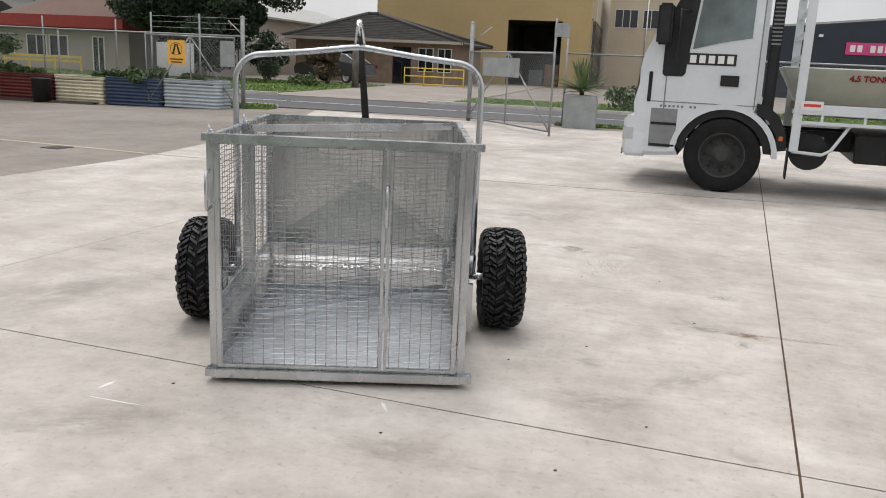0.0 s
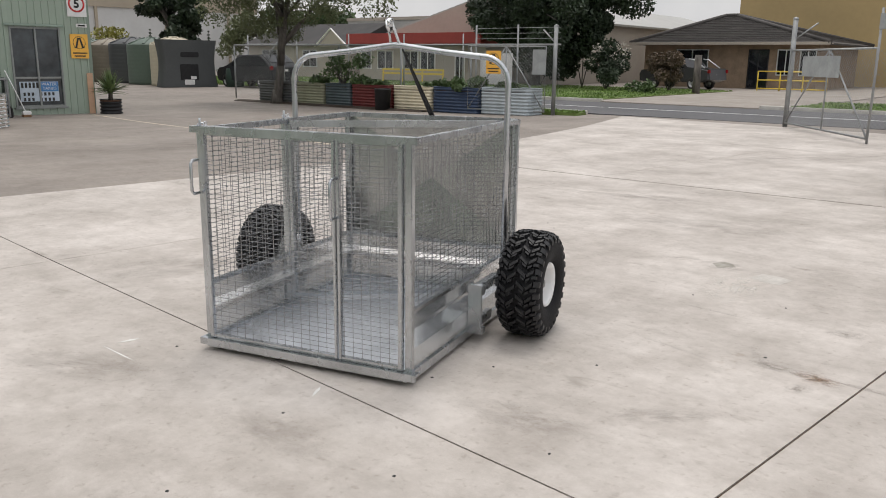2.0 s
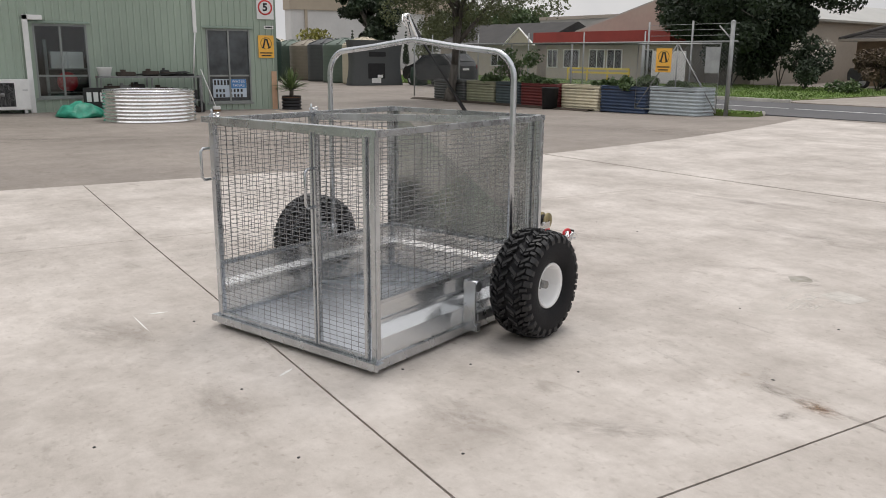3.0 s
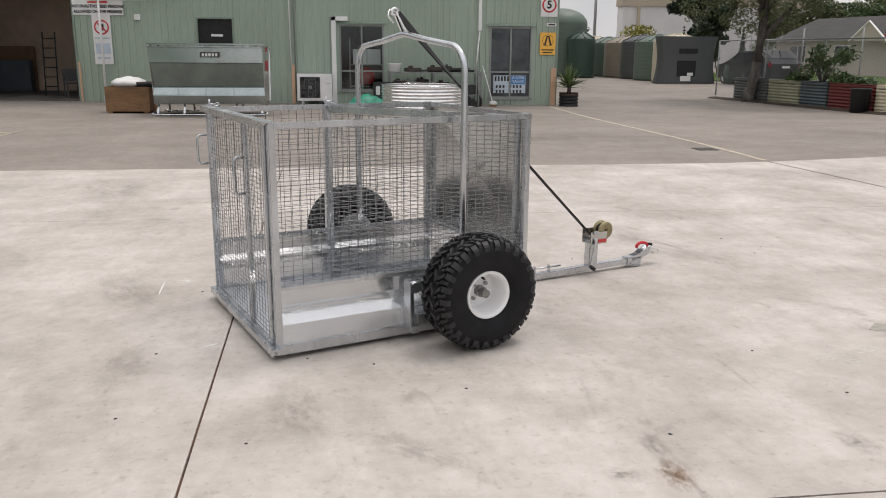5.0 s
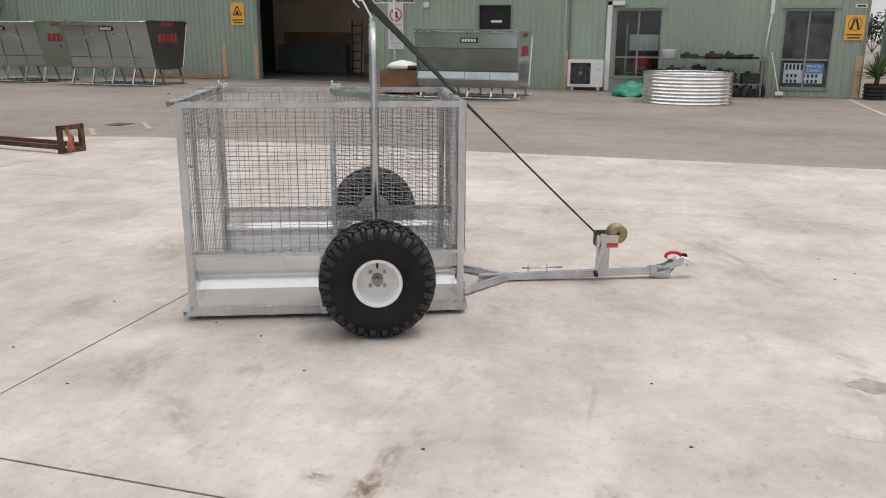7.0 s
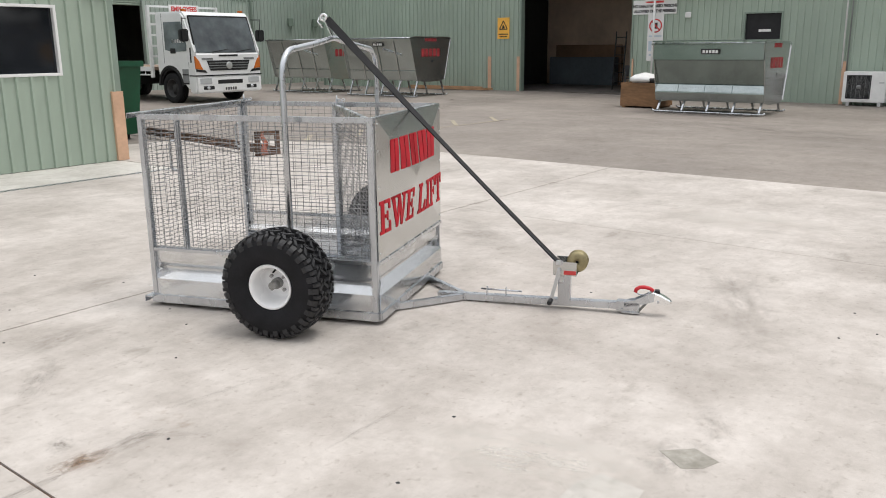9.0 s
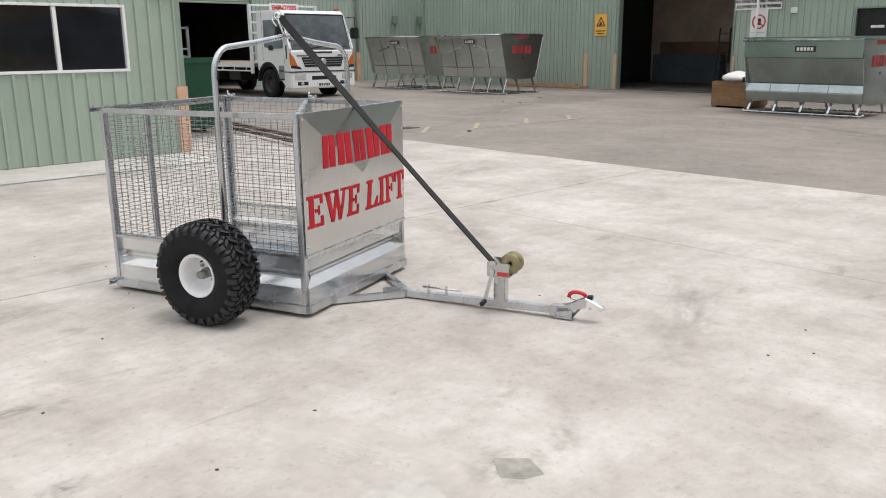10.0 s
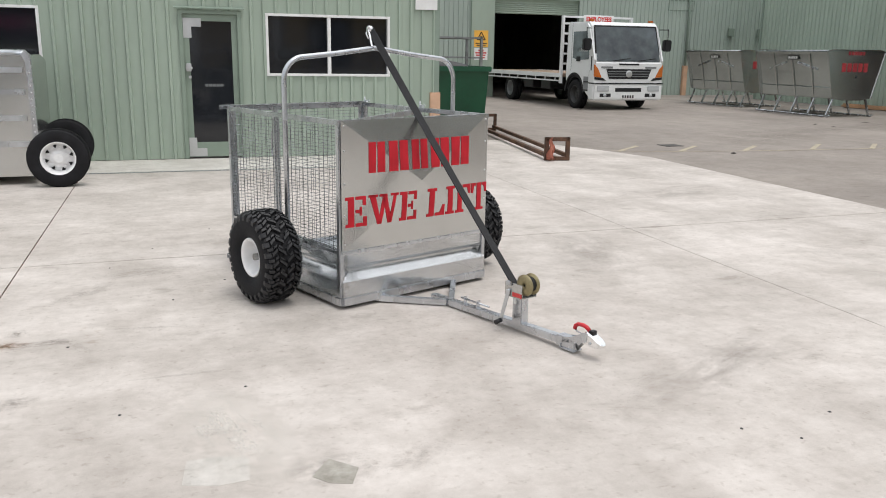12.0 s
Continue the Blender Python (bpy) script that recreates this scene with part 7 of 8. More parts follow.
# white lifting tub on its deck
tub = thing("steel_tub", pose(0.5, 12.1, 1.222), "low white steel tub with red lettering, on a truck deck", "tub")
TUBWHITE = material("cream_paint", (0.50, 0.53, 0.46), 0.4, 0, 0.06, 3, 20, 0.03)
s = Shape()
lo, hi = [(0.25, 0.1), (3.4, 0.1), (3.4, 1.3), (0.25, 1.3)], [(0.0, -0.1), (3.6, -0.1), (3.6, 1.5), (0.0, 1.5)]
for i in range(4):
    j = (i + 1) % 4
    s.face([(*lo[i], 0), (*lo[j], 0), (*hi[j], 0.46), (*hi[i], 0.46)])
s.face([(*p, 0.0) for p in lo])
bmesh.ops.remove_doubles(s.bm, verts=s.bm.verts[:], dist=0.001)
bmesh.ops.solidify(s.bm, geom=s.bm.faces[:], thickness=0.02)
part("shell", s, TUBWHITE, tub)
lettering("print", "4.5 TONNE", 0.115, FEEDRED, tub, pose(1.1, -0.06, 0.345, 113.5, 0, 0), 0.003, 0.95, 0.004)

# the far truck, nose out of the bay
P2 = [(0.0, 0.7), (0.0, 1.36), (-0.05, 1.42), (-0.36, 2.4), (-0.5, 2.53), (-1.7, 2.55), (-1.75, 0.98)] + [(x, z) for x, z in arch(-1.15, 0.56, 0.62)[::-1]] + [(-0.42, 0.42), (0.0, 0.42)]
# far truck's brighter white, without the shade tone of the nearer truck
LITWHITE = material("lit_white_truck_paint", (0.8, 0.81, 0.81), 0.22, 0, 0.04, 1.2, 14, 0.02)
truck2 = cab_truck(pose(-14.02, -12.43, -0.012, 0, 0, 91) @ Matrix.Diagonal((1.05, 1.09, 1.04, 1)), "white flat-bed truck standing before the open bay", P2, ((-0.045, 1.41), (-0.355, 2.38)), [(-0.34, 1.46), (-0.32, 1.62), (-0.5, 2.26), (-1.3, 2.26), (-1.3, 1.5), (-1.0, 1.44)], 2.2, -1.15, 0.43, (-5.9,), (8.6, 1.02), -1.95, 2.75, False, LITWHITE)
for y in (-0.95, 0.95):
    part("roof_lamp", Shape().box((-0.62, y - 0.06, 2.545), (-0.52, y + 0.06, 2.6), 0.01), AMBER, truck2)
part("sun_strip", Shape().face([(-0.335, -0.9, 2.36), (-0.335, 0.9, 2.36), (-0.3, 0.92, 2.22), (-0.3, -0.92, 2.22)]), BLACK, truck2)
for sg in (1, -1):
    part("lamp_surround", Shape().prism([(sg * 0.72, 0.86), (sg * 1.08, 0.9), (sg * 1.08, 0.97), (sg * 0.8, 0.94)], 0.0, 0.012, "x"), BLACK, truck2)
    part("fog_lamp", Shape().lathe([(0.0001, 0.012), (0.045, 0.008), (0.05, 0)], 14, pose(0.034, sg * 0.74, 0.45, 90, 0, 90)), LAMP, truck2)


# ---- plants ----
def leaves(centres, n, size, mat_, seed, name="crown", parent=None, flat=0.5):
    """Many small leaves in loose clumps round the centres (x, y, z, radius)."""
    rnd = np.random.RandomState(seed)
    verts, faces = [], []
    tot = sum(c[3] ** 2 for c in centres)
    for cx, cy, cz, r in centres:
        k = max(6, int(n * r * r / tot))
        d = rnd.normal(size=(k, 3))
        d /= np.linalg.norm(d, axis=1)[:, None]
        p = d * (r * rnd.uniform(0.25, 1.0, size=(k, 1)) ** 0.6) * (1, 1, 0.8) + (cx, cy, cz)
        u = rnd.normal(size=(k, 3))
        u /= np.linalg.norm(u, axis=1)[:, None]
        w = np.cross(u, rnd.normal(size=(k, 3)))
        w /= np.linalg.norm(w, axis=1)[:, None]
        sz = size * rnd.uniform(0.6, 1.4, size=(k, 1))
        for a, b, c, e in zip(p - u * sz, p + w * sz * flat, p + u * sz, p - w * sz * flat):
            i = len(verts)
            verts += [tuple(a), tuple(b), tuple(c), tuple(e)]
            faces.append((i, i + 1, i + 2, i + 3))
    me = bpy.data.meshes.new(name)
    me.from_pydata(verts, [], faces)
    return tagged(part(name, me, mat_, parent), kind="stuff")


def tree(name, m, label, height, trunk_r, spread, n_leaf, leaf_mat, seed, lean=0.0, base=0.35, size=0.09, clumps=46, limbs=9, droop=0.0, squash=1.0):
    """A tapered trunk with forking limbs, and a ragged crown of small leaves round the branch ends."""
    ob = thing(name, m, label, "tree")
    rnd = random.Random(seed)
    top = Vector((lean, 0, height * 0.62))
    s = Shape()
    pts = [Vector((0, 0, -0.05)), Vector((lean * 0.15 + 0.05, 0.03, height * 0.18)), Vector((lean * 0.45 - 0.05, -0.05, height * 0.38)), top]
    for k in range(3):
        s.rod(pts[k], pts[k + 1], trunk_r * (1.15 - 0.3 * k), 10, trunk_r * (0.85 - 0.3 * k))
    part("trunk", s, BARK, ob)
    ends = []
    for i in range(limbs):
        a = math.tau * i / limbs + rnd.uniform(-0.4, 0.4)
        t = rnd.uniform(base, 0.62)
        start = Vector((lean * t, 0, height * t))
        out = spread * rnd.uniform(0.45, 0.9)
        end = start + Vector((math.cos(a) * out, math.sin(a) * out, height * rnd.uniform(0.08, 0.34) * squash))
        mid_ = (start + end) / 2 + Vector((0, 0, 0.12 * out))
        s = Shape().rod(start, mid_, trunk_r * 0.4, 7, trunk_r * 0.26).rod(mid_, end, trunk_r * 0.26, 7, trunk_r * 0.1)
        for _ in range(3):
            tw = end + Vector((rnd.uniform(-1, 1), rnd.uniform(-1, 1), rnd.uniform(-0.3 - droop, 0.7))) * spread * 0.32
            s.rod(mid_.lerp(end, rnd.uniform(0.3, 0.9)), tw, trunk_r * 0.12, 5, trunk_r * 0.03)
            ends.append(tw)
        part("limb", s, BARK, ob)
        ends += [end, mid_.lerp(end, 0.6)]
    ends.append(top + Vector((0, 0, height * 0.2)))
    cl = []
    for i in range(clumps):
        e = ends[i % len(ends)]
        cl.append((e.x + rnd.gauss(0, 0.16) * spread, e.y + rnd.gauss(0, 0.16) * spread, min(height, e.z + rnd.gauss(0.05 - droop * 0.3, 0.12) * spread), spread * rnd.uniform(0.13, 0.27)))
    leaves(cl, n_leaf, size, leaf_mat, seed, "crown", ob)
    return ob


def bush(m, r, h, label, mat_, seed, n=1600, size=0.06, name="shrub"):
    ob = thing(name, m, label, "shrub")
    rnd = random.Random(seed)
    s = Shape()
    for i in range(6):
        a = math.tau * i / 6
        s.rod((0, 0, 0), (r * 0.5 * math.cos(a), r * 0.5 * math.sin(a), h * 0.6), 0.03, 6, 0.01)
    part("stems", s, BARK, ob)
    leaves([(rnd.gauss(0, 0.38) * r, rnd.gauss(0, 0.38) * r, h * rnd.uniform(0.25, 0.85), r * rnd.uniform(0.3, 0.5)) for _ in range(12)], n, size, mat_, seed, "foliage", ob)
    return ob


# ---- street front: planters, fence, gates ----
def at_street(u, v, z=0, turn=0):
    p = STREET @ Vector((u, v, 0))
    return STREET @ pose(u, v, z + yard_z(p.x, p.y), 0, 0, turn)


PLANT_COL = (("charcoal", (0.10, 0.105, 0.105)), ("olive", (0.30, 0.30, 0.21)), ("dark blue-green", (0.075, 0.10, 0.11)), ("dark red", (0.16, 0.03, 0.03)), ("cream", (0.66, 0.60, 0.45)), ("navy blue", (0.035, 0.06, 0.12)), ("silver grey", (0.42, 0.47, 0.50)))
PLANT_U = (-16.64, -14.6, -12.92, -11.57, -9.6, -7.88, -5.96, -4.12)
SOIL = material("dark_soil", (0.05, 0.035, 0.025), 0.95, 0, 0.3, 5, 30, 0.5, 30)
rnd3 = np.random.RandomState(8)
bed = []
for k in range(61):
    u = -17.6 + k * 0.16
    lo = yard_z(*(STREET @ Vector((u, -0.5, 0))).xy)
    bed.append([(u, -0.35, 0.05 + lo)] + [(u + rnd3.uniform(-0.03, 0.03), -0.42 - d * (1.15 if u < -14.2 else 1.0) * rnd3.uniform(0.85, 1.1), z + lo) for d, z in ((0.12, 0.045), (0.24, 0.03), (0.34, -0.005))])
mulch = tagged(part("mulch", Shape().sheet(bed, True), SOIL, None, "", STREET), "dark bark mulch along the planters", "mulch", kind="stuff")
for i, (cname, c) in enumerate(PLANT_COL):
    u0, u1 = PLANT_U[i] + 0.03, PLANT_U[i + 1] - 0.03
    ob = thing("planter", at_street((u0 + u1) / 2, 0.1), cname + " corrugated steel raised garden bed", "planter", "corrugated planters along the fence")
    colm = material("planter_" + cname.replace(" ", "_").replace("-", "_"), c, 0.45, 0.1, 0.12, 2, 14, 0.03)
    part("wall", corrugated(box_path(u1 - u0, 0.9, 0.16), 0, 0.78, 0.1, 0.018), colm, ob)
    part("rim", Shape().pipe([(x, y, 0.785) for x, y, _, _ in box_path(u1 - u0, 0.9, 0.16)], 0.014, 6, True), colm, ob)
    part("soil", Shape().prism([(x * 0.98, y * 0.97) for x, y, _, _ in box_path(u1 - u0, 0.9, 0.16)], 0.6, 0.7, "z"), SOIL, ob)
for u, r, h, mt, sd in ((-12.4, 0.85, 1.35, LEAF, 11), (-11.4, 0.5, 0.35, LEAF, 12), (-10.5, 0.35, 0.18, LEAF, 13), (-8.2, 0.3, 0.25, LEAF, 14), (-7.2, 0.5, 0.35, LEAF, 15), (-6.4, 0.45, 0.35, LEAF, 16), (-5.2, 0.35, 0.22, LEAF, 17), (-13.6, 0.4, 0.3, LEAF, 19)):
    bush(at_street(u, 0.15, 0.68), r, h, "leafy green garden plant growing in a planter", mt, sd, 900, 0.07, "garden_plant")
bk = thing("black_drum", at_street(-9.75, -0.62), "small black plastic drum before the planters", "drum")
part("shell", Shape().lathe([(0.0001, 0.0), (0.25, 0.0), (0.28, 0.66), (0.30, 0.68), (0.27, 0.7), (0.24, 0.1), (0.0001, 0.06)], 22), BLACK, bk)


def chain_link(u0, u1, z0, z1, pitch=0.085, r=0.0021):
    """Crossing wires of a chain-link panel on local x-z."""
    s = Shape()
    h = z1 - z0
    n = int((u1 - u0 + h) / pitch)
    for i in range(n):
        for sg in (1, -1):
            a = u0 - h + i * pitch if sg > 0 else u0 + i * pitch
            xa, xb = a, a + sg * h
            za, zb = z0, z1
            lo, hi_ = (xa, za), (xb, zb)
            pts = []
            for (px, pz), (qx, qz) in (((xa, za), (xb, zb)), ((xb, zb), (xa, za))):
                x = min(max(px, u0), u1)
                pts.append((x, pz + (qz - pz) * ((x - px) / (qx - px))))
            if abs(pts[0][0] - pts[1][0]) > 0.02:
                s.rod((pts[0][0], 0.004 * sg, pts[0][1]), (pts[1][0], 0.004 * sg, pts[1][1]), r, 3)
    return s


fence = thing("fence", at_street(0, 0.75), "chain-link fence with barbed wire on grey posts", "fence")
part("chain_link", chain_link(-19.4, -3.76, 0.05, 2.0, 0.11), FENCEGREY, fence)
for u, top in ((-19.4, 2.0), (-16.3, 2.0), (-13.2, 2.0), (-10.14, 2.0), (-7.1, 2.05), (-6.9, 2.62), (-5.3, 2.62)):
    part("post", Shape().rod((u, 0, -0.15), (u, 0, top), 0.03, 8), FENCEGREY, fence)
part("top_rail", Shape().rod((-19.4, 0, 2.02), (-3.76, 0, 2.02), 0.024, 8), FENCEGREY, fence)
for z in (2.2, 2.36, 2.52):
    part("barbed_wire", Shape().rod((-6.9, 0, z), (-3.76, 0, z), 0.006, 4), FENCEGREY, fence)


def gate_leaf(m, ln, h, label, brace=True):
    ob = thing("yard_gate", m, label, "gate", "yard gates")
    t = 0.024
    s = Shape().pipe([(0, 0, 0.1), (ln, 0, 0.1), (ln, 0, h), (0, 0, h)], t, 8, True)
    part("gate_frame", s, FENCEGREY, ob)
    part("gate_bar", Shape().rod((ln / 2, 0, 0.1), (ln / 2, 0, h), t * 0.8, 8), FENCEGREY, ob)
    part("brace", Shape().rod((0, 0, 0.1), (ln / 2, 0, h), t * 0.8, 8), FENCEGREY, ob)
    part("brace", Shape().rod((ln, 0, 0.1), (ln / 2, 0, h), t * 0.8, 8), FENCEGREY, ob)
    part("chain_link", chain_link(0, ln, 0.1, h, 0.1), FENCEGREY, ob)
    return ob


for u, v in ((-3.76, 0.45), (3.05, 0.3)):
    gp = thing("gate_post", at_street(u, v), "stout grey steel gate post", "post", "gate posts")
    part("tube", Shape().rod((0, 0, 0), (0, 0, 2.6), 0.06, 12), FENCEGREY, gp)
    part("cap", Shape().lathe([(0.065, 2.58), (0.065, 2.62), (0.0001, 2.65)], 12), FENCEGREY, gp)
    part("stay", Shape().rod((0, 0, 2.1), (-0.5 if u < 0 else 0.5, 0.1, 2.5), 0.02, 6), FENCEGREY, gp)
gate_leaf(at_street(-3.8, 0.0, 0, 188), 2.6, 2.0, "open chain-link gate with signs, before the planters")
wpan = sign_board("blank_sign", at_street(-6.27, 1.0, 1.35) @ pose(0, 0, 0, 90, 0, 0), 1.25, 0.99, SIGNWHITE, "white blank panel on two stakes behind the planters")
for sx in (-0.4, 0.4):
    part("stake", Shape().rod((sx, 0.4, -0.02), (sx, -1.45, -0.02), 0.02, 6), FENCEGREY, wpan)
sign_board("blank_sign", at_street(-3.95, -0.12, 1.55) @ pose(0, 0, 0, 90, 0, 8), 0.42, 0.72, SIGNGREY, "pale grey panel wired to the gate")
warning_sign(at_street(-5.42, -0.36, 1.56) @ pose(0, 0, 0, 90, 0, 8), 0.5, 0.68, True, "yellow pedestrian warning sign on the yard gate")
gate_leaf(at_street(3.05, 0.25, 0, -53), 4.25, 1.85, "tall chain-link yard gate swung open")
sign_board("blank_sign", at_street(3.05, 0.25, 0, -53) @ pose(1.8, -0.03, 1.48, 90, 0, 0), 1.95, 0.46, SIGNGREY, "pale grey blank panel on the yard gate")
fp = thing("gate_prop", at_street(5.63, -3.2), "thin steel post at the gate end", "post")
part("tube", Shape().rod((0, 0, 0), (0, 0, 2.6), 0.025, 8), FENCEGREY, fp)
part("plate", Shape().box((-0.03, -0.035, 2.2), (0.3, -0.025, 2.5), 0.003), SIGNGREY, fp)
fence2 = thing("fence", at_street(0, 0.6), "chain-link fence on grey posts beside the road", "fence")
part("chain_link", chain_link(4.9, 24, 0.05, 1.9, 0.11), FENCEGREY, fence2)
for i in range(7):
    part("post", Shape().rod((5.6 + i * 3, 0, 0), (5.6 + i * 3, 0, 2.3), 0.028, 8), FENCEGREY, fence2)
part("top_rail", Shape().rod((5.6, 0, 1.92), (24, 0, 1.92), 0.022, 8), FENCEGREY, fence2)
spiky_plant(at_street(6.1, 0.15), "square", 1.9, 0.95, 70, "spiky green yucca in a square grey pot", 5, 0.15)

# ---- road and verges ----
road = part("road", Shape().box((-17, 1.3, -0.1), (150, 7.8, 0.0)), ASPHALT, None, "", STREET)
tagged(road, "grey asphalt street", "road", kind="structure")
for u0 in range(-16, 60, 6):
    tagged(part("line_marking", Shape().box((u0, 4.5, -0.02), (u0 + 5.8, 4.6, 0.005)), SIGNWHITE, None, "", STREET), "white painted road centre line", "line marking", "road lines", "structure")
kerb = thing("kerb", STREET, "pale concrete kerb along the street", "kerb", kind="structure")
for i in range(26):
    u = -18 + i * 3
    if not -6.5 < u < 0:
        part("kerb_stone", Shape().box((u, 7.8, -0.05), (u + 2.98, 7.98, 0.12), 0.02), APRON, kerb)
for i in range(4):
    u = -16.6 + i * 3.4
    part("kerb_stone", Shape().box((u, 1.12, -0.05), (u + 3.38, 1.3, 0.08), 0.02), APRON, kerb)


def grass_patch(name, u0, u1, v0, v1, z, seed, n=5200):
    ob = thing(name, STREET, "green mown grass verge", "grass", kind="structure")
    part("soil", Shape().box((u0, v0, -0.1), (u1, v1, z)), GRASSGROUND, ob)
    rnd = np.random.RandomState(seed)
    verts, faces = [], []
    for _ in range(n):
        x, y = rnd.uniform(u0, u1), v0 + (v1 - v0) * rnd.uniform() ** 1.4
        h, a = rnd.uniform(0.03, 0.085), rnd.uniform(0, math.tau)
        dx, dy = 0.035 * math.cos(a), 0.035 * math.sin(a)
        i = len(verts)
        verts += [(x - dx, y - dy, z), (x + dx, y + dy, z), (x + dy, y - dx, z + h)]
        faces.append((i, i + 1, i + 2))
    me = bpy.data.meshes.new("blades")
    me.from_pydata(verts, [], faces)
    tagged(part("blades", me, GRASS, ob), kind="stuff")


grass_patch("verge_1", -45, -6.6, 7.98, 24, 0.06, 1, 34000)
grass_patch("verge_2", 0.8, 40, 7.98, 14, 0.06, 2, 20000)
grass_patch("verge_3", -16, -3.0, 0.55, 1.12, 0.03, 3, 3500)
grass_patch("verge_4", 5.4, 30, 0.55, 1.12, 0.03, 4, 2500)
DRIVE = concrete("driveway_concrete", (0.36, 0.325, 0.29), (0.28, 0.25, 0.22), (0.8, 0.74, 0.68), 0.4)
tagged(part("driveway", Shape().box((-6.6, 7.9, -0.1), (0.8, 42, 0.03)), DRIVE, None, "", STREET), "pale concrete driveway across the street", "driveway", kind="structure")
tagged(part("forecourt", Shape().box((-45, 24, -0.1), (-6.6, 60, 0.02)), YARD, None, "", STREET), "grey forecourt across the street", "forecourt", kind="structure")

# ---- buildings across the street ----
BRICK = material("brown_brick", (0.26, 0.19, 0.13), 0.85, 0, 0.15, 2, 14, 0.3, 10)
TILE = material("dark_roof_tile", (0.075, 0.068, 0.064), 0.75, 0, 0.2, 1, 8, 0.3, 6)
TILEDARK = material("weathered_black_tile", (0.045, 0.042, 0.041), 0.8, 0, 0.25, 1, 8, 0.3, 6)
YCONC = material("ochre_tilt_panel", (0.44, 0.33, 0.16), 0.8, 0, 0.06, 0.3, 3, 0.05)
CREAM = material("cream_block", (0.55, 0.47, 0.35), 0.8, 0, 0.07, 0.4, 4, 0.1)
BEIGE = material("beige_plaster", (0.42, 0.375, 0.32), 0.85, 0, 0.07, 0.3, 4, 0.1)
REDTRIM = material("red_fascia", (0.33, 0.045, 0.04), 0.6, 0, 0.1, 1, 6, 0.03)
ROOFPALE = material("pale_roof_sheet", (0.42, 0.42, 0.40), 0.5, 0.3, 0.08, 0.5, 4, 0.03)
NAVY = material("dark_blue_cladding", (0.022, 0.03, 0.045), 0.5, 0.1, 0.1, 0.5, 4, 0.03)
YRAIL = material("yellow_rail", (0.75, 0.55, 0.06), 0.5, 0, 0.06, 5, 30, 0.0)


def far_window(parent, u0, u1, z0, z1, v, bars_=1, mat_=None):
    """A framed window or door on a wall that looks towards -v."""
    w = part("window", Shape().box((u0, v - 0.03, z0), (u1, v - 0.01, z1)), DARKGLASS, parent, "dark window")
    s = Shape().box((u0 - 0.06, v - 0.06, z0 - 0.06), (u1 + 0.06, v - 0.005, z0)).box((u0 - 0.06, v - 0.06, z1), (u1 + 0.06, v - 0.005, z1 + 0.06)).box((u0 - 0.06, v - 0.06, z0), (u0, v - 0.005, z1)).box((u1, v - 0.06, z0), (u1 + 0.06, v - 0.005, z1))
    for i in range(bars_):
        x = u0 + (u1 - u0) * (i + 1) / (bars_ + 1)
        s.box((x - 0.03, v - 0.05, z0), (x + 0.03, v - 0.005, z1))
    part("window_frame", s, mat_ or ALU, w)


house = thing("house", STREET, "brown brick bungalow with a dark tiled hip roof", "house")
U0, U1, V0, V1, EZ = -14.85, -4.05, 30.4, 40.0, 2.72
s = Shape().box((U0, V0, 0), (U1, V1, EZ))
part("wall", s, BRICK, house)
ov = 0.75
e = [(U0 - ov, V0 - ov, EZ), (U1 + ov, V0 - ov, EZ), (U1 + ov, V1 + ov, EZ), (U0 - ov, V1 + ov, EZ)]
rl, rr = (-11.4, (V0 + V1) / 2, 4.6), (-10.6, (V0 + V1) / 2, 4.6)
roof = Shape()
for quad in ([e[0], e[1], rr, rl], [e[1], e[2], rr], [e[2], e[3], rl, rr], [e[3], e[0], rl]):
    roof.face(quad)
bmesh.ops.remove_doubles(roof.bm, verts=roof.bm.verts[:], dist=0.001)
bmesh.ops.solidify(roof.bm, geom=roof.bm.faces[:], thickness=0.1)
rf = part("roof", roof, TILE, house, "dark tiled hip roof")
tiles = Shape()
for k in range(1, 16):
    t = k / 16
    a, b = Vector(e[0]).lerp(Vector(rl), t), Vector(e[1]).lerp(Vector(rr), t)
    tiles.bar(a + Vector((0, 0, 0.05)), b + Vector((0, 0, 0.05)), 0.06, 0.05)
    a, b = Vector(e[1]).lerp(Vector(rr), t), Vector(e[2]).lerp(Vector(rr), t)
    tiles.bar(a + Vector((0, 0, 0.05)), b + Vector((0, 0, 0.05)), 0.06, 0.05)
for p, q in ((e[0], rl), (e[1], rr), (e[2], rr), (e[3], rl), (rl, rr)):
    tiles.rod(Vector(p) + Vector((0, 0, 0.04)), Vector(q) + Vector((0, 0, 0.04)), 0.13, 8)
tagged(part("roof_tiling", tiles, TILE, rf), kind="stuff")
part("fascia", Shape().box((U0 - ov - 0.02, V0 - ov - 0.06, EZ - 0.1), (U1 + ov + 0.02, V0 - ov, EZ + 0.06)), BEIGE, house)
part("soffit", Shape().box((U0 - ov, V0 - ov, EZ - 0.04), (U1 + ov, V0, EZ - 0.01)), BEIGE, house)
far_window(house, -12.6, -10.6, 0.9, 2.3, V0)
far_window(house, -8.0, -6.9, 0.05, 2.3, V0, 1, BLACK)
far_window(house, -6.3, -5.4, 0.9, 2.3, V0)
far_window(house, -5.0, -4.2, 0.9, 2.3, V0)
rail = thing("hand_rail", STREET, "yellow tubular hand rail before the brick house", "hand rail")
for z in (0.15, 0.62, 1.1):
    part("rail", Shape().rod((-6.3, 27.0, z), (-2.6, 27.0, z), 0.035, 8), YRAIL, rail)
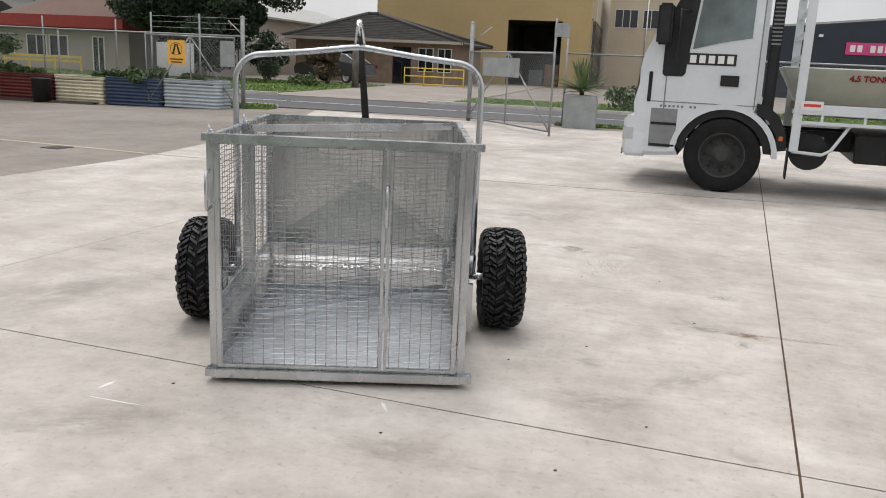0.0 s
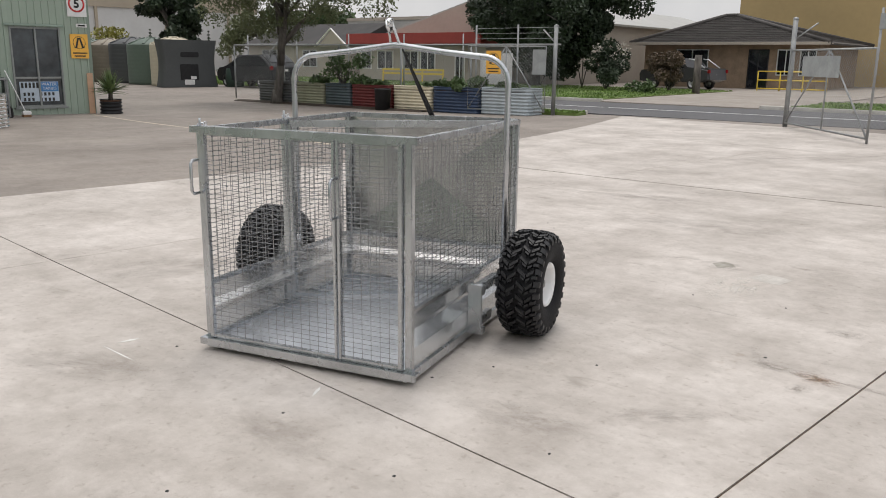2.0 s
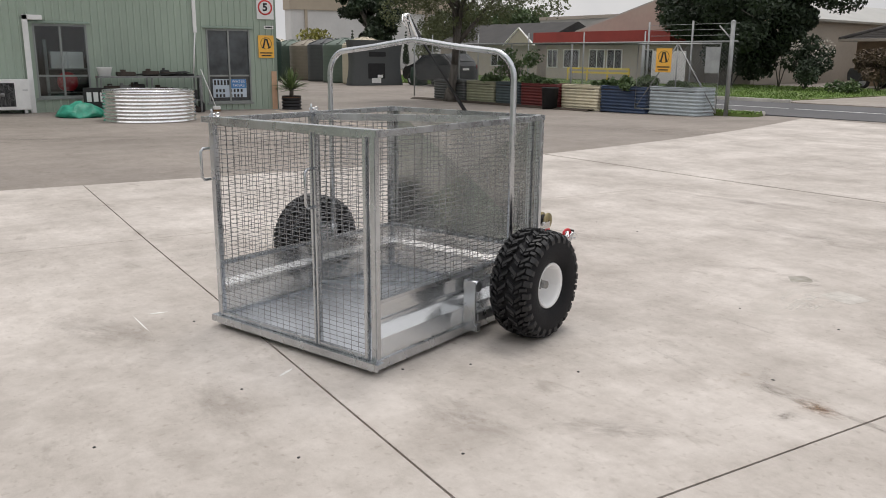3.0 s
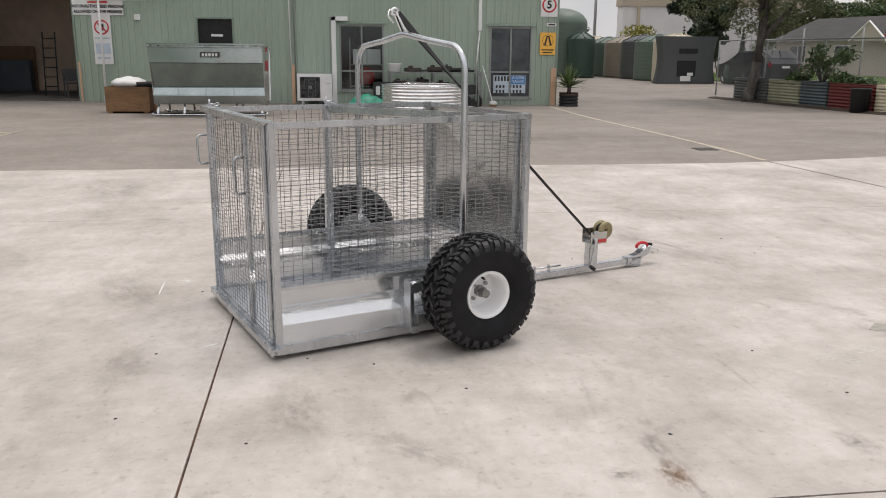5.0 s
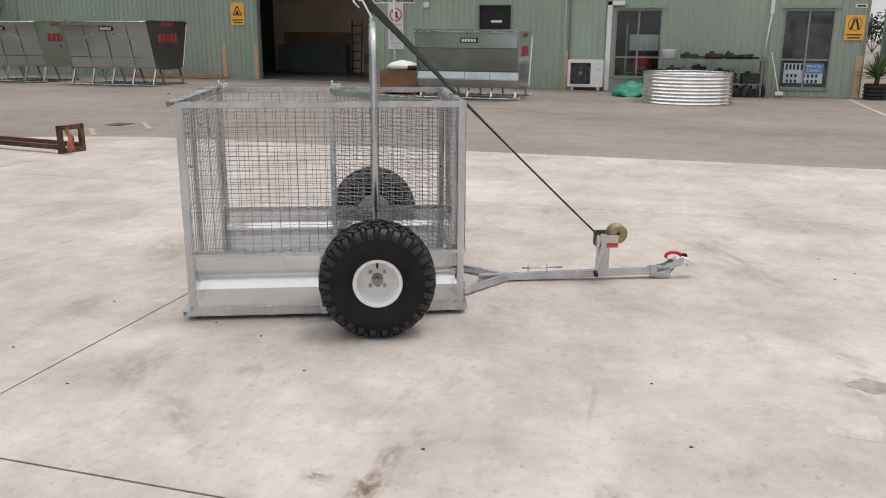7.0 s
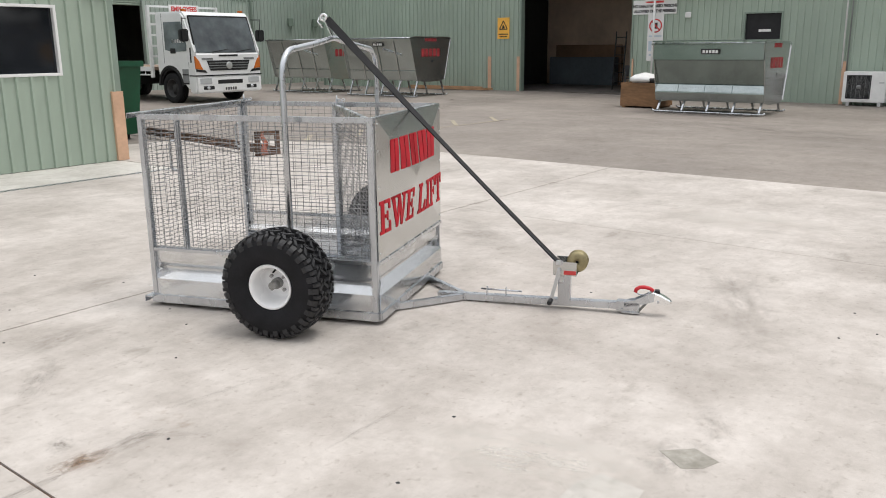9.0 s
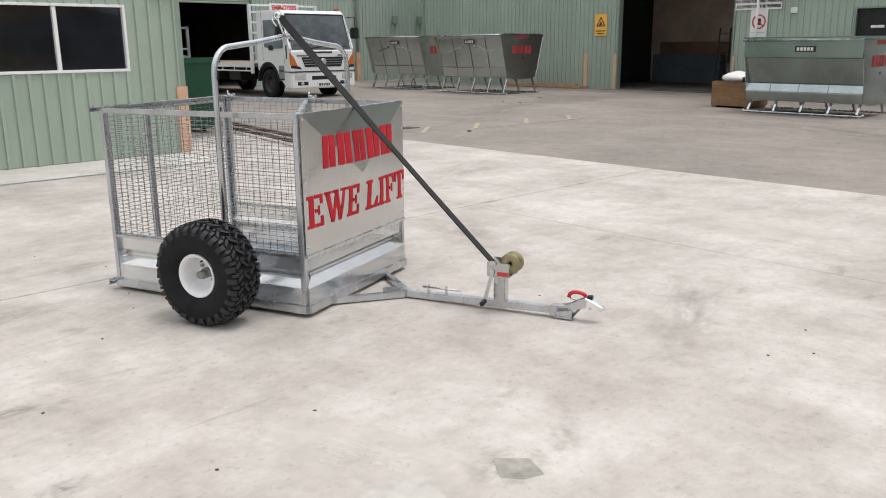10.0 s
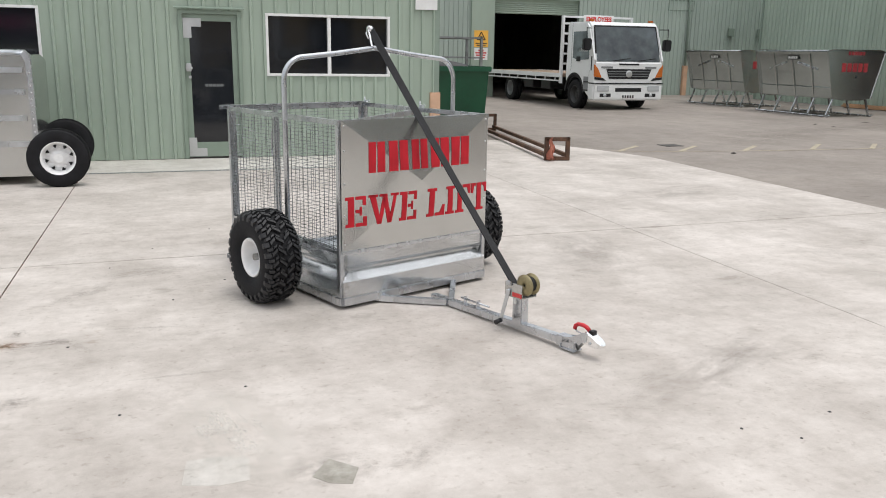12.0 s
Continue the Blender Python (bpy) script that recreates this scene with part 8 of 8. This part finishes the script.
for i in range(4):
    part("post", Shape().rod((-6.3 + i * 1.23, 27.0, 0), (-6.3 + i * 1.23, 27.0, 1.1), 0.035, 8), YRAIL, rail)

hall = thing("warehouse", STREET, "tall ochre concrete warehouse with an open roller door", "warehouse")
V = 42.0
for u0, u1, z0, z1 in ((-12.9, -2.4, 0, 10), (-2.4, 1.74, 4.9, 10), (1.74, 3.9, 0, 10)):
    part("wall", Shape().box((u0, V, z0), (u1, V + 0.3, z1)), YCONC, hall)
part("side_wall", Shape().box((3.9, V + 0.4, 0), (4.2, V + 30, 10)), CREAM, hall)
part("side_wall", Shape().box((-12.9, V + 0.4, 0), (-12.6, V + 30, 10)), YCONC, hall)
part("inside", Shape().box((-3, V + 14, 0), (4, V + 14.2, 5)).box((-3, V + 0.4, 5), (4, V + 14, 5.2)).box((-3.2, V + 0.4, 0), (-3, V + 14, 5)).box((4.0, V + 0.4, 0), (4.2, V + 14, 5)), INDOOR, hall)
for k in range(3):
    part("stacked_crate", Shape().box((-1.2 + k * 1.3, V + 5, 0), (-0.1 + k * 1.3, V + 6, 1.2 + 0.5 * (k % 2)), 0.03), TIMBER if k % 2 else DULL, hall)
wing = thing("warehouse", STREET, "cream block factory with high strip windows", "warehouse")
part("wall", Shape().box((4.9, 50, 0), (12.5, 50.3, 7.4)), CREAM, wing)
part("roof", Shape().box((4.8, 50.3, 7.3), (12.6, 70, 7.5)), ROOFPALE, wing)
for k in range(3):
    far_window(wing, 5.4 + k * 2.3, 7.2 + k * 2.3, 5.0, 6.4, 50, 2)
part("pipe", Shape().rod((8.0, 49.9, 0), (8.0, 49.9, 7.4), 0.06, 8), ALU, wing)
wh = thing("warehouse", STREET, "beige warehouse with a pale low-pitched roof", "warehouse")
part("wall", Shape().prism([(-33, 0), (-13.2, 0), (-13.2, 3.6), (-33, 5.6)], 47, 47.3, "y"), BEIGE, wh)
part("roof", Shape().prism([(-33.5, 5.6), (-12.4, 3.5), (-12.4, 3.7), (-33.5, 5.8)], 46.6, 75, "y"), ROOFPALE, wh)
s = Shape().prism([(-33.5, 5.8), (-12.4, 3.7), (-12.4, 4.05), (-33.5, 6.2)], 56, 56.2, "y")
part("monitor", s, ROOFPALE, wh)
part("downpipe", Shape().rod((-20, 46.9, 0), (-20, 46.9, 4.4), 0.06, 8), ALU, wh)
shop = thing("warehouse", STREET, "beige gabled factory with a red fascia", "warehouse")
part("wall", Shape().prism([(-33.8, 0), (-19, 0), (-19, 4.1), (-25, 5.75), (-33.8, 3.4)], 26, 26.3, "y"), BEIGE, shop)
part("front", Shape().box((-33.4, 22.6, 0), (-22.2, 25.9, 2.4)), BEIGE, shop)
part("fascia", Shape().box((-33.8, 21.6, 2.55), (-21.9, 25.99, 3.25), 0.02), REDTRIM, shop, "deep red fascia")
part("side_wall", Shape().box((-19.3, 26.35, 0), (-19, 44, 4.1)), BEIGE, shop)
part("roof", Shape().prism([(-18.6, 4.0), (-25, 5.78), (-34.2, 3.35), (-34.2, 3.5), (-25, 5.93), (-18.6, 4.15)], 26.32, 60, "y"), ROOFPALE, shop)
for u0, u1, z0 in ((-33.2, -32.3, 0.9), (-31.6, -30.2, 0.9), (-29.2, -27.9, 0.9), (-27.6, -26.4, 0.9), (-24.6, -23.9, 0.05)):
    far_window(shop, u0, u1, z0, 2.05, 22.6, 1, FRAMEWHITE)
rail2 = thing("hand_rail", STREET, "low yellow barrier before the factory", "hand rail")
for z in (0.55, 0.8):
    part("rail", Shape().box((-29.2, 20.4, z), (-23.9, 20.5, z + 0.12), 0.01), YRAIL, rail2)
for i in range(4):
    part("post", Shape().box((-29.2 + i * 1.73, 20.41, 0), (-29.1 + i * 1.73, 20.49, 0.9), 0.01), YRAIL, rail2)
cot = thing("house", STREET, "small weatherboard cottage with a grey roof and white gable", "house")
part("wall", Shape().box((-47.8, 24, 0), (-35.8, 32, 2.5)), BEIGE, cot)
part("roof", Shape().prism([(23.5, 2.45), (32.5, 2.45), (28, 4.3)], -48.3, -35.5, "x"), TILEDARK, cot)
part("gable", Shape().prism([(-38.4, 2.4), (-35.4, 2.4), (-36.9, 3.6)], 23.1, 23.3, "y"), BEIGE, cot)
for sg in (1, -1):
    part("barge_board", Shape().bar((-36.9, 23.05, 3.72), (-36.9 + sg * 1.75, 23.05, 2.4), 0.05, 0.13, up=(0, 1, 0)), FRAMEWHITE, cot)
far_window(cot, -46, -44.2, 0.9, 2.1, 24)
far_window(cot, -41, -39.5, 0.9, 2.1, 24)
annexe = thing("warehouse", STREET, "grey flat-roofed building far beyond the cottage", "warehouse")
part("wall", Shape().box((-52, 40, 0), (-38, 46, 5.2)), ROOFPALE, annexe)
part("parapet", Shape().box((-52.1, 39.9, 5.2), (-37.9, 46.1, 5.5)), BEIGE, annexe)
dk = thing("warehouse", STREET, "dark blue factory with a pink sign", "warehouse")
part("wall", Shape().prism([(14, 0), (48, 0), (48, 8.2), (14, 4.9)], 46, 46.3, "y"), NAVY, dk)
part("roof", Shape().prism([(14, 4.9), (48, 8.2), (48, 8.35), (14, 5.05)], 46, 70, "y"), ROOFPALE, dk)
pk = part("sign_panel", Shape().box((22.6, 45.9, 3.4), (30, 45.98, 4.3), 0.01), material("pink_sign", (0.62, 0.06, 0.22), 0.5, 0, 0.05, 3, 20, 0), dk, "pink sign with plain white bars")
for i in range(8):
    part("bar", Shape().box((22.9 + i * 0.5 + (0.4 if i > 1 else 0), 45.88, 3.6), (23.25 + i * 0.5 + (0.4 if i > 1 else 0), 45.91, 4.1)), SIGNWHITE, pk)
part("wall_lamp", Shape().box((20.6, 45.8, 4.6), (20.9, 46, 4.8), 0.02), SIGNWHITE, dk)
pole = thing("sign_post", at_street(14.2, 3.0 - 2.6), "grey steel sign post by the fence", "post")
part("tube", Shape().rod((0, 0, 0), (0, 0, 3.2), 0.04, 8), FENCEGREY, pole)
part("plate", Shape().box((-0.1, -0.05, 2.6), (0.28, -0.03, 3.3), 0.004), SIGNGREY, pole)


# ---- parked cars across the street ----
def car(m, label, colour, style):
    """A parked car; x forward, wheels on the ground. style: 'suv' or 'ute'."""
    ob = thing("car", m, label, "car")
    paint = material("car_paint", colour, 0.25, 0.3, 0.04, 2, 20, 0.0)
    if style == "suv":
        prof = [(2.2, 0.35), (2.28, 0.7), (2.1, 0.98), (1.1, 1.08), (0.4, 1.62), (-1.5, 1.68), (-2.05, 1.3), (-2.25, 1.05), (-2.28, 0.4), (-1.8, 0.3), (1.8, 0.28)]
        glassp = [(0.95, 1.1), (0.35, 1.56), (-1.35, 1.6), (-1.85, 1.28), (-1.9, 1.1)]
    else:
        prof = [(2.5, 0.4), (2.55, 0.8), (2.4, 1.05), (1.3, 1.15), (0.65, 1.72), (-0.7, 1.75), (-0.95, 1.18), (-2.45, 1.15), (-2.55, 0.55), (-2.0, 0.4), (2.0, 0.38)]
        glassp = [(1.1, 1.18), (0.6, 1.66), (-0.62, 1.68), (-0.82, 1.2)]
    s = Shape().prism(prof, -0.88, 0.88, "y")
    bmesh.ops.bevel(s.bm, geom=[e_ for e_ in s.bm.edges if abs(e_.verts[0].co.y - e_.verts[1].co.y) < 1e-6], offset=0.09, segments=3, affect="EDGES")
    body = part("body", s, paint, ob)
    for sg in (1, -1):
        part("side_window", Shape().prism(glassp, sg * 0.882, sg * 0.89, "y"), DARKGLASS, body)
        for x in (1.4, -1.4):
            road_wheel(ob, pose(x, sg * 0.78, 0.34, -90 * sg, 0, 0), 0.34, 0.22, 0.22, ALU, OLDRUBBER, 0, "alloy wheel", 5)
        part("tail_light", Shape().box((prof[8][0] - 0.01, sg * 0.74, 0.92), (prof[8][0] + 0.15, sg * 0.885, 1.12), 0.03), REDLENS, body, "red tail light")
        part("headlight", Shape().box((2.1, sg * 0.55, 0.72), (2.29, sg * 0.86, 0.9), 0.03), LAMP, body)
    if style == "suv":
        part("rear_window", Shape().prism([(-1.62, 1.64), (-2.06, 1.3), (-2.075, 1.31), (-1.63, 1.66)], -0.7, 0.7, "y"), DARKGLASS, body)
        part("number_plate", Shape().box((-2.31, -0.2, 0.85), (-2.28, 0.2, 0.96)), SIGNWHITE, body, "blank pale number plate")
    else:
        part("tray", Shape().box((-2.4, -0.78, 1.16), (-0.98, 0.78, 1.19)), BLACK, body)
        for sg in (1, -1):
            part("sports_bar", Shape().pipe([(-0.95, sg * 0.7, 1.7), (-1.3, sg * 0.7, 1.66), (-2.1, sg * 0.7, 1.2)], 0.035, 8), ALU, body)
    return ob


car(at_street(-10.6, 26.5, 0.03, 165), "grey utility with sports bars parked before the house", (0.085, 0.085, 0.09), "ute")
car(at_street(-25.8, 7.0, 0.0, 180), "dark grey station wagon parked along the street", (0.05, 0.052, 0.056), "suv")

# ---- trees and shrubs ----
stump = thing("timber_post", at_street(-6.7, 19.0), "weathered grey timber post on the verge", "post")
part("post", Shape().rod((0, 0, 0), (0, 0, 1.9), 0.2, 10, 0.17), BARK, stump)
tree("gum_tree", at_street(-15.25, -0.55, -0.012), "tall leaning gum tree with grey bark and sparse leaves", 7.8, 0.17, 3.2, 26000, GUMLEAF, 21, 1.3, 0.38, 0.062, 90, 13, 0.5)
GUM = bpy.data.objects["gum_tree"]
for a, b, c in (((0.24, 0.02, 1.55), (0.1, 0.15, 2.5), (-0.35, 0.3, 4.2)), ((0.3, 0.02, 1.75), (0.75, -0.15, 2.7), (1.1, -0.3, 4.2)), ((0.34, 0.0, 2.1), (1.2, 0.2, 2.9), (2.3, 0.4, 3.9))):
    part("limb", Shape().rod(a, b, 0.11, 8, 0.075).rod(b, c, 0.075, 8, 0.03), BARK, GUM)
part("root_flare", Shape().rod((-0.02, 0, -0.05), (0.03, 0.01, 0.5), 0.27, 10, 0.18), BARK, GUM)
rnd4 = random.Random(5)
hang = [(rnd4.uniform(-1.0, 0.9), rnd4.uniform(-0.7, 0.7), rnd4.uniform(2.5, 3.7), rnd4.uniform(0.22, 0.45)) for _ in range(26)]
hang += [(rnd4.uniform(1.2, 3.4), rnd4.uniform(-0.7, 0.7), rnd4.uniform(2.95, 3.7), rnd4.uniform(0.22, 0.42)) for _ in range(16)]
leaves(hang, 5200, 0.06, GUMLEAF, 44, "hanging_foliage", GUM, 0.3)
bush(at_street(-17.2, 21.2), 3.3, 5.2, "dark evergreen foliage hanging low below the tree", DARKLEAF, 61, 20000, 0.12, "low_foliage")
bush(at_street(-14.9, 22.2), 1.9, 6.4, "dark evergreen foliage beside the tall tree", DARKLEAF, 62, 13000, 0.12, "low_foliage")
tree("dense_tree", at_street(-17.8, 21.5), "dense dark evergreen tree across the street", 11.5, 0.35, 4.9, 48000, DARKLEAF, 22, 0, 0.18, 0.12, 90, 16, 0.2, 0.9)
tree("dense_tree", pose(-65.2, 34.4, 0), "dark evergreen tree before a white factory", 7.4, 0.3, 3.0, 15000, DARKLEAF, 23, 0, 0.2, 0.17, 60, 12)
tree("street_tree", at_street(-60, 44), "leafy green tree behind the cottage", 6.5, 0.35, 5.2, 9000, LEAF, 25, 0, 0.2, 0.2, 70, 14)
tree("street_tree", at_street(-66, 40), "leafy green tree behind the cottage", 6.0, 0.35, 4.6, 7000, GUMLEAF, 27, 0, 0.2, 0.2, 70, 14)
FLOWER = material("white_blossom", (0.6, 0.55, 0.5), 0.7, 0, 0.1, 9, 40, 0)
fb = bush(at_street(-12.0, 19.6), 1.45, 2.9, "dark shrub sprinkled with white blossom", DARKLEAF, 31, 5200, 0.09)
rnd2 = random.Random(2)
leaves([(rnd2.gauss(0, 0.5), rnd2.gauss(0, 0.4) - 0.3, 1.7 + rnd2.uniform(-0.4, 1.0), 0.35) for _ in range(9)], 330, 0.06, FLOWER, 33, "blossom", fb)
BROWNLEAF = material("brown_leaf", (0.12, 0.085, 0.055), 0.7, 0, 0.25, 1.2, 10, 0.0)
bush(at_street(-9.0, 21.0), 1.3, 2.1, "rounded brown-green shrub before the house", BROWNLEAF, 34, 4200, 0.09)
bush(at_street(-8.6, 17.2), 0.7, 0.6, "low green shrub on the verge", LEAF, 35, 700, 0.08)
bush(at_street(7.2, 9.0), 0.9, 0.8, "low green shrub on the verge", LEAF, 36, 900, 0.08)

# ---- water tanks to the west ----
TANKCOL = {"cream": (0.52, 0.47, 0.36), "green": (0.11, 0.15, 0.12), "dark grey": (0.075, 0.08, 0.082), "beige": (0.27, 0.235, 0.18), "dark green": (0.035, 0.065, 0.05)}
TANKMAT = {k: material("tank_" + k.replace(" ", "_"), c, 0.5, 0, 0.08, 0.8, 8, 0.03) for k, c in TANKCOL.items()}


def water_tank(m, r, h, col, domed=False):
    ob = thing("water_tank", m, col + (" tall round plastic water tank with a domed top" if domed else " round plastic water tank with a ribbed lid"), "water tank", "water tanks")
    prof = []
    n = 10
    for k in range(n + 1):
        z = h * k / n
        prof += [(r, z), (r, z + h / n * 0.72), (r - 0.004, z + h / n * 0.82), (r - 0.004, z + h / n * 0.93)] if k < n else [(r, h)]
    if domed:
        prof += [(r * math.cos(a), h + r * 0.62 * math.sin(a)) for a in (0.15, 0.35, 0.6, 0.85, 1.1, 1.35)] + [(0.0001, h + r * 0.62)]
        part("shell", Shape().lathe([(0.0001, 0.0)] + prof, 40), TANKMAT[col], ob)
        return ob
    prof += [(r - 0.04, h + 0.06), (r * 0.55, h + 0.30), (r * 0.3, h + 0.38), (0.0001, h + 0.40)]
    part("shell", Shape().lathe([(0.0001, 0.0)] + prof, 40), TANKMAT[col], ob)
    for i in range(8):
        a = math.tau * i / 8
        part("lid_rib", Shape().bar((r * 0.97 * math.cos(a), r * 0.97 * math.sin(a), h + 0.08), (r * 0.3 * math.cos(a), r * 0.3 * math.sin(a), h + 0.40), 0.12, 0.08), TANKMAT[col], ob)
    part("hatch", Shape().lathe([(0.25, h + 0.36), (0.26, h + 0.46), (0.0001, h + 0.48)], 18), TANKMAT[col], ob)
    return ob


for x, y, r, h, col in ((-40.3, 22.1, 1.25, 2.1, "cream"), (-43.1, 22.2, 1.35, 2.1, "green"), (-46.0, 22.4, 1.35, 2.15, "dark grey"), (-48.6, 22.2, 1.35, 2.1, "beige"), (-51.3, 22.0, 1.35, 2.1, "green"), (-53.9, 21.8, 1.3, 2.2, "cream"), (-47.5, 18.95, 0.85, 2.3, "dark green"), (-49.6, 18.25, 1.6, 3.95, "green"), (-46.5, 25.4, 1.35, 2.1, "green"), (-49.5, 25.4, 1.35, 2.2, "dark grey")):
    water_tank(pose(x, y, 0), r, h - (0.7 if h > 3 else 0), col, h > 3)
cab_ = thing("white_cabinet", pose(-52, 18.0, -0.01), "tall white steel cabinet beside the big tank", "cabinet")
part("cabinet_body", Shape().box((-0.3, -0.45, 0.0), (0.3, 0.45, 2.5), 0.02), FRAMEWHITE, cab_)
part("cabinet_door", Shape().box((0.3, -0.43, 0.08), (0.32, 0.43, 2.45), 0.008), FRAMEWHITE, cab_)
slim = thing("slimline_tank", pose(-38, 21.7, 0), "dark grey waisted slimline water tank with a recess", "water tank")
s = Shape()
rows = []
for k in range(13):
    z = 2.35 * k / 12
    w = 1.56 - 0.16 * math.sin(math.pi * k / 12)
    rows.append([(0.0 - 0.5, -w, z), (0.1, -w, z), (0.16, -w + 0.12, z), (0.16 - 0.04 * math.sin(math.pi * k / 12), 0, z), (0.16, w - 0.12, z), (0.1, w, z), (-0.5, w, z), (-0.5, -w, z)])
s.sheet(rows, True)
s.face(rows[-1][:-1]).face(rows[0][:-1])
part("shell", s, TANKMAT["dark grey"], slim)
# no hollow is cut: black blocks give the shade of the moulded recess
part("recess", Shape().box((0.12, -0.55, 0.35), (0.165, 0.45, 1.15), 0.03).box((0.12, -0.5, 1.5), (0.165, 0.5, 1.75), 0.03), BLACK, slim, "black blocks standing for a shaded recess")
part("paper", Shape().box((0.166, -0.35, 0.12), (0.172, 0.2, 0.38)).box((0.166, 0.0, 0.4), (0.19, 0.3, 0.55)), SIGNWHITE, slim)
wt = thing("rain_barrel", pose(-37.6, 24.1, 0), "small dark green barrel beside the big tank", "barrel")
part("shell", Shape().lathe([(0.0001, 0), (0.45, 0), (0.5, 0.5), (0.45, 0.95), (0.2, 1.02), (0.0001, 1.02)], 24), TANKMAT["dark green"], wt)
factory = thing("warehouse", pose(0, 0, 0), "long white factory with a cream parapet", "warehouse")
FWHITE = material("white_metal_wall", (0.62, 0.62, 0.61), 0.6, 0, 0.05, 0.3, 3, 0.02)
FCREAM = material("cream_parapet", (0.42, 0.36, 0.28), 0.7, 0, 0.05, 0.3, 3, 0.02)
part("wall", Shape().box((-92, 36.4, 0), (-90, 58, 6.7)), FWHITE, factory)
part("parapet", Shape().box((-92, 36.2, 6.7), (-89.8, 58.2, 9.0)), FCREAM, factory, "cream parapet band")
for y in range(38, 56, 8):
    part("column", Shape().box((-89.9, y, 0), (-89.7, y + 0.3, 6.7)), FCREAM, factory)
for i, y in enumerate((39.5, 43.2, 46.0)):
    cy = thing("cypress", pose(-80, y, 0), "thin dark pencil cypress before the factory", "tree", "pencil cypresses")
    part("trunk", Shape().rod((0, 0, 0), (0, 0, 4.2), 0.06, 6, 0.02), BARK, cy)
    leaves([(0, 0, 1 + k * 0.35, 0.42 - k * 0.035) for k in range(10)], 900, 0.1, DARKLEAF, 50 + i, "foliage", cy)
for x, y, h in ((-72, 27.45, 11),):
    pp = thing("power_pole", pose(x, y, 0), "grey timber power pole in the distance", "power pole", "power poles")
    part("pole", Shape().rod((0, 0, 0), (0, 0, h), 0.15, 10, 0.10), FENCEGREY, pp)
    part("cross_arm", Shape().box((-0.06, -0.9, h - 0.8), (0.06, 0.9, h - 0.65), 0.01), FENCEGREY, pp)
YELLOWLEAF = material("yellow_green_leaf", (0.26, 0.25, 0.05), 0.6, 0, 0.25, 1.2, 10, 0.0)
bush(pose(-64, 29.6, 0), 2.6, 4.2, "big yellow-green shrub beyond the tanks", YELLOWLEAF, 41, 2600, 0.16)
for x, y, r, h, sd in ((-68, 52, 3.0, 4.0, 42), (-58, 54, 3.0, 3.5, 43), (-85, 28, 3.5, 4.5, 44), (-95, 25, 4, 5, 45)):
    bush(pose(x, y, 0), r, h, "dark green shrub mass in the distance", DARKLEAF, sd, 2200, 0.2)
fence3 = thing("fence", pose(-37.0, 24.6, 0, 0, 0, 20), "chain-link fence beyond the water tanks", "fence")
part("chain_link", chain_link(0, 12.5, 0.05, 2.2, 0.14, 0.004), FENCEGREY, fence3)
for i in range(5):
    part("post", Shape().rod((i * 3.1, 0, 0), (i * 3.1, 0, 2.7), 0.035, 8), FENCEGREY, fence3)
part("top_rail", Shape().rod((0, 0, 2.2), (12.5, 0, 2.2), 0.025, 8), FENCEGREY, fence3)
part("brace", Shape().rod((0, 0, 0.3), (2.2, -0.4, 2.3), 0.03, 8), FENCEGREY, fence3)
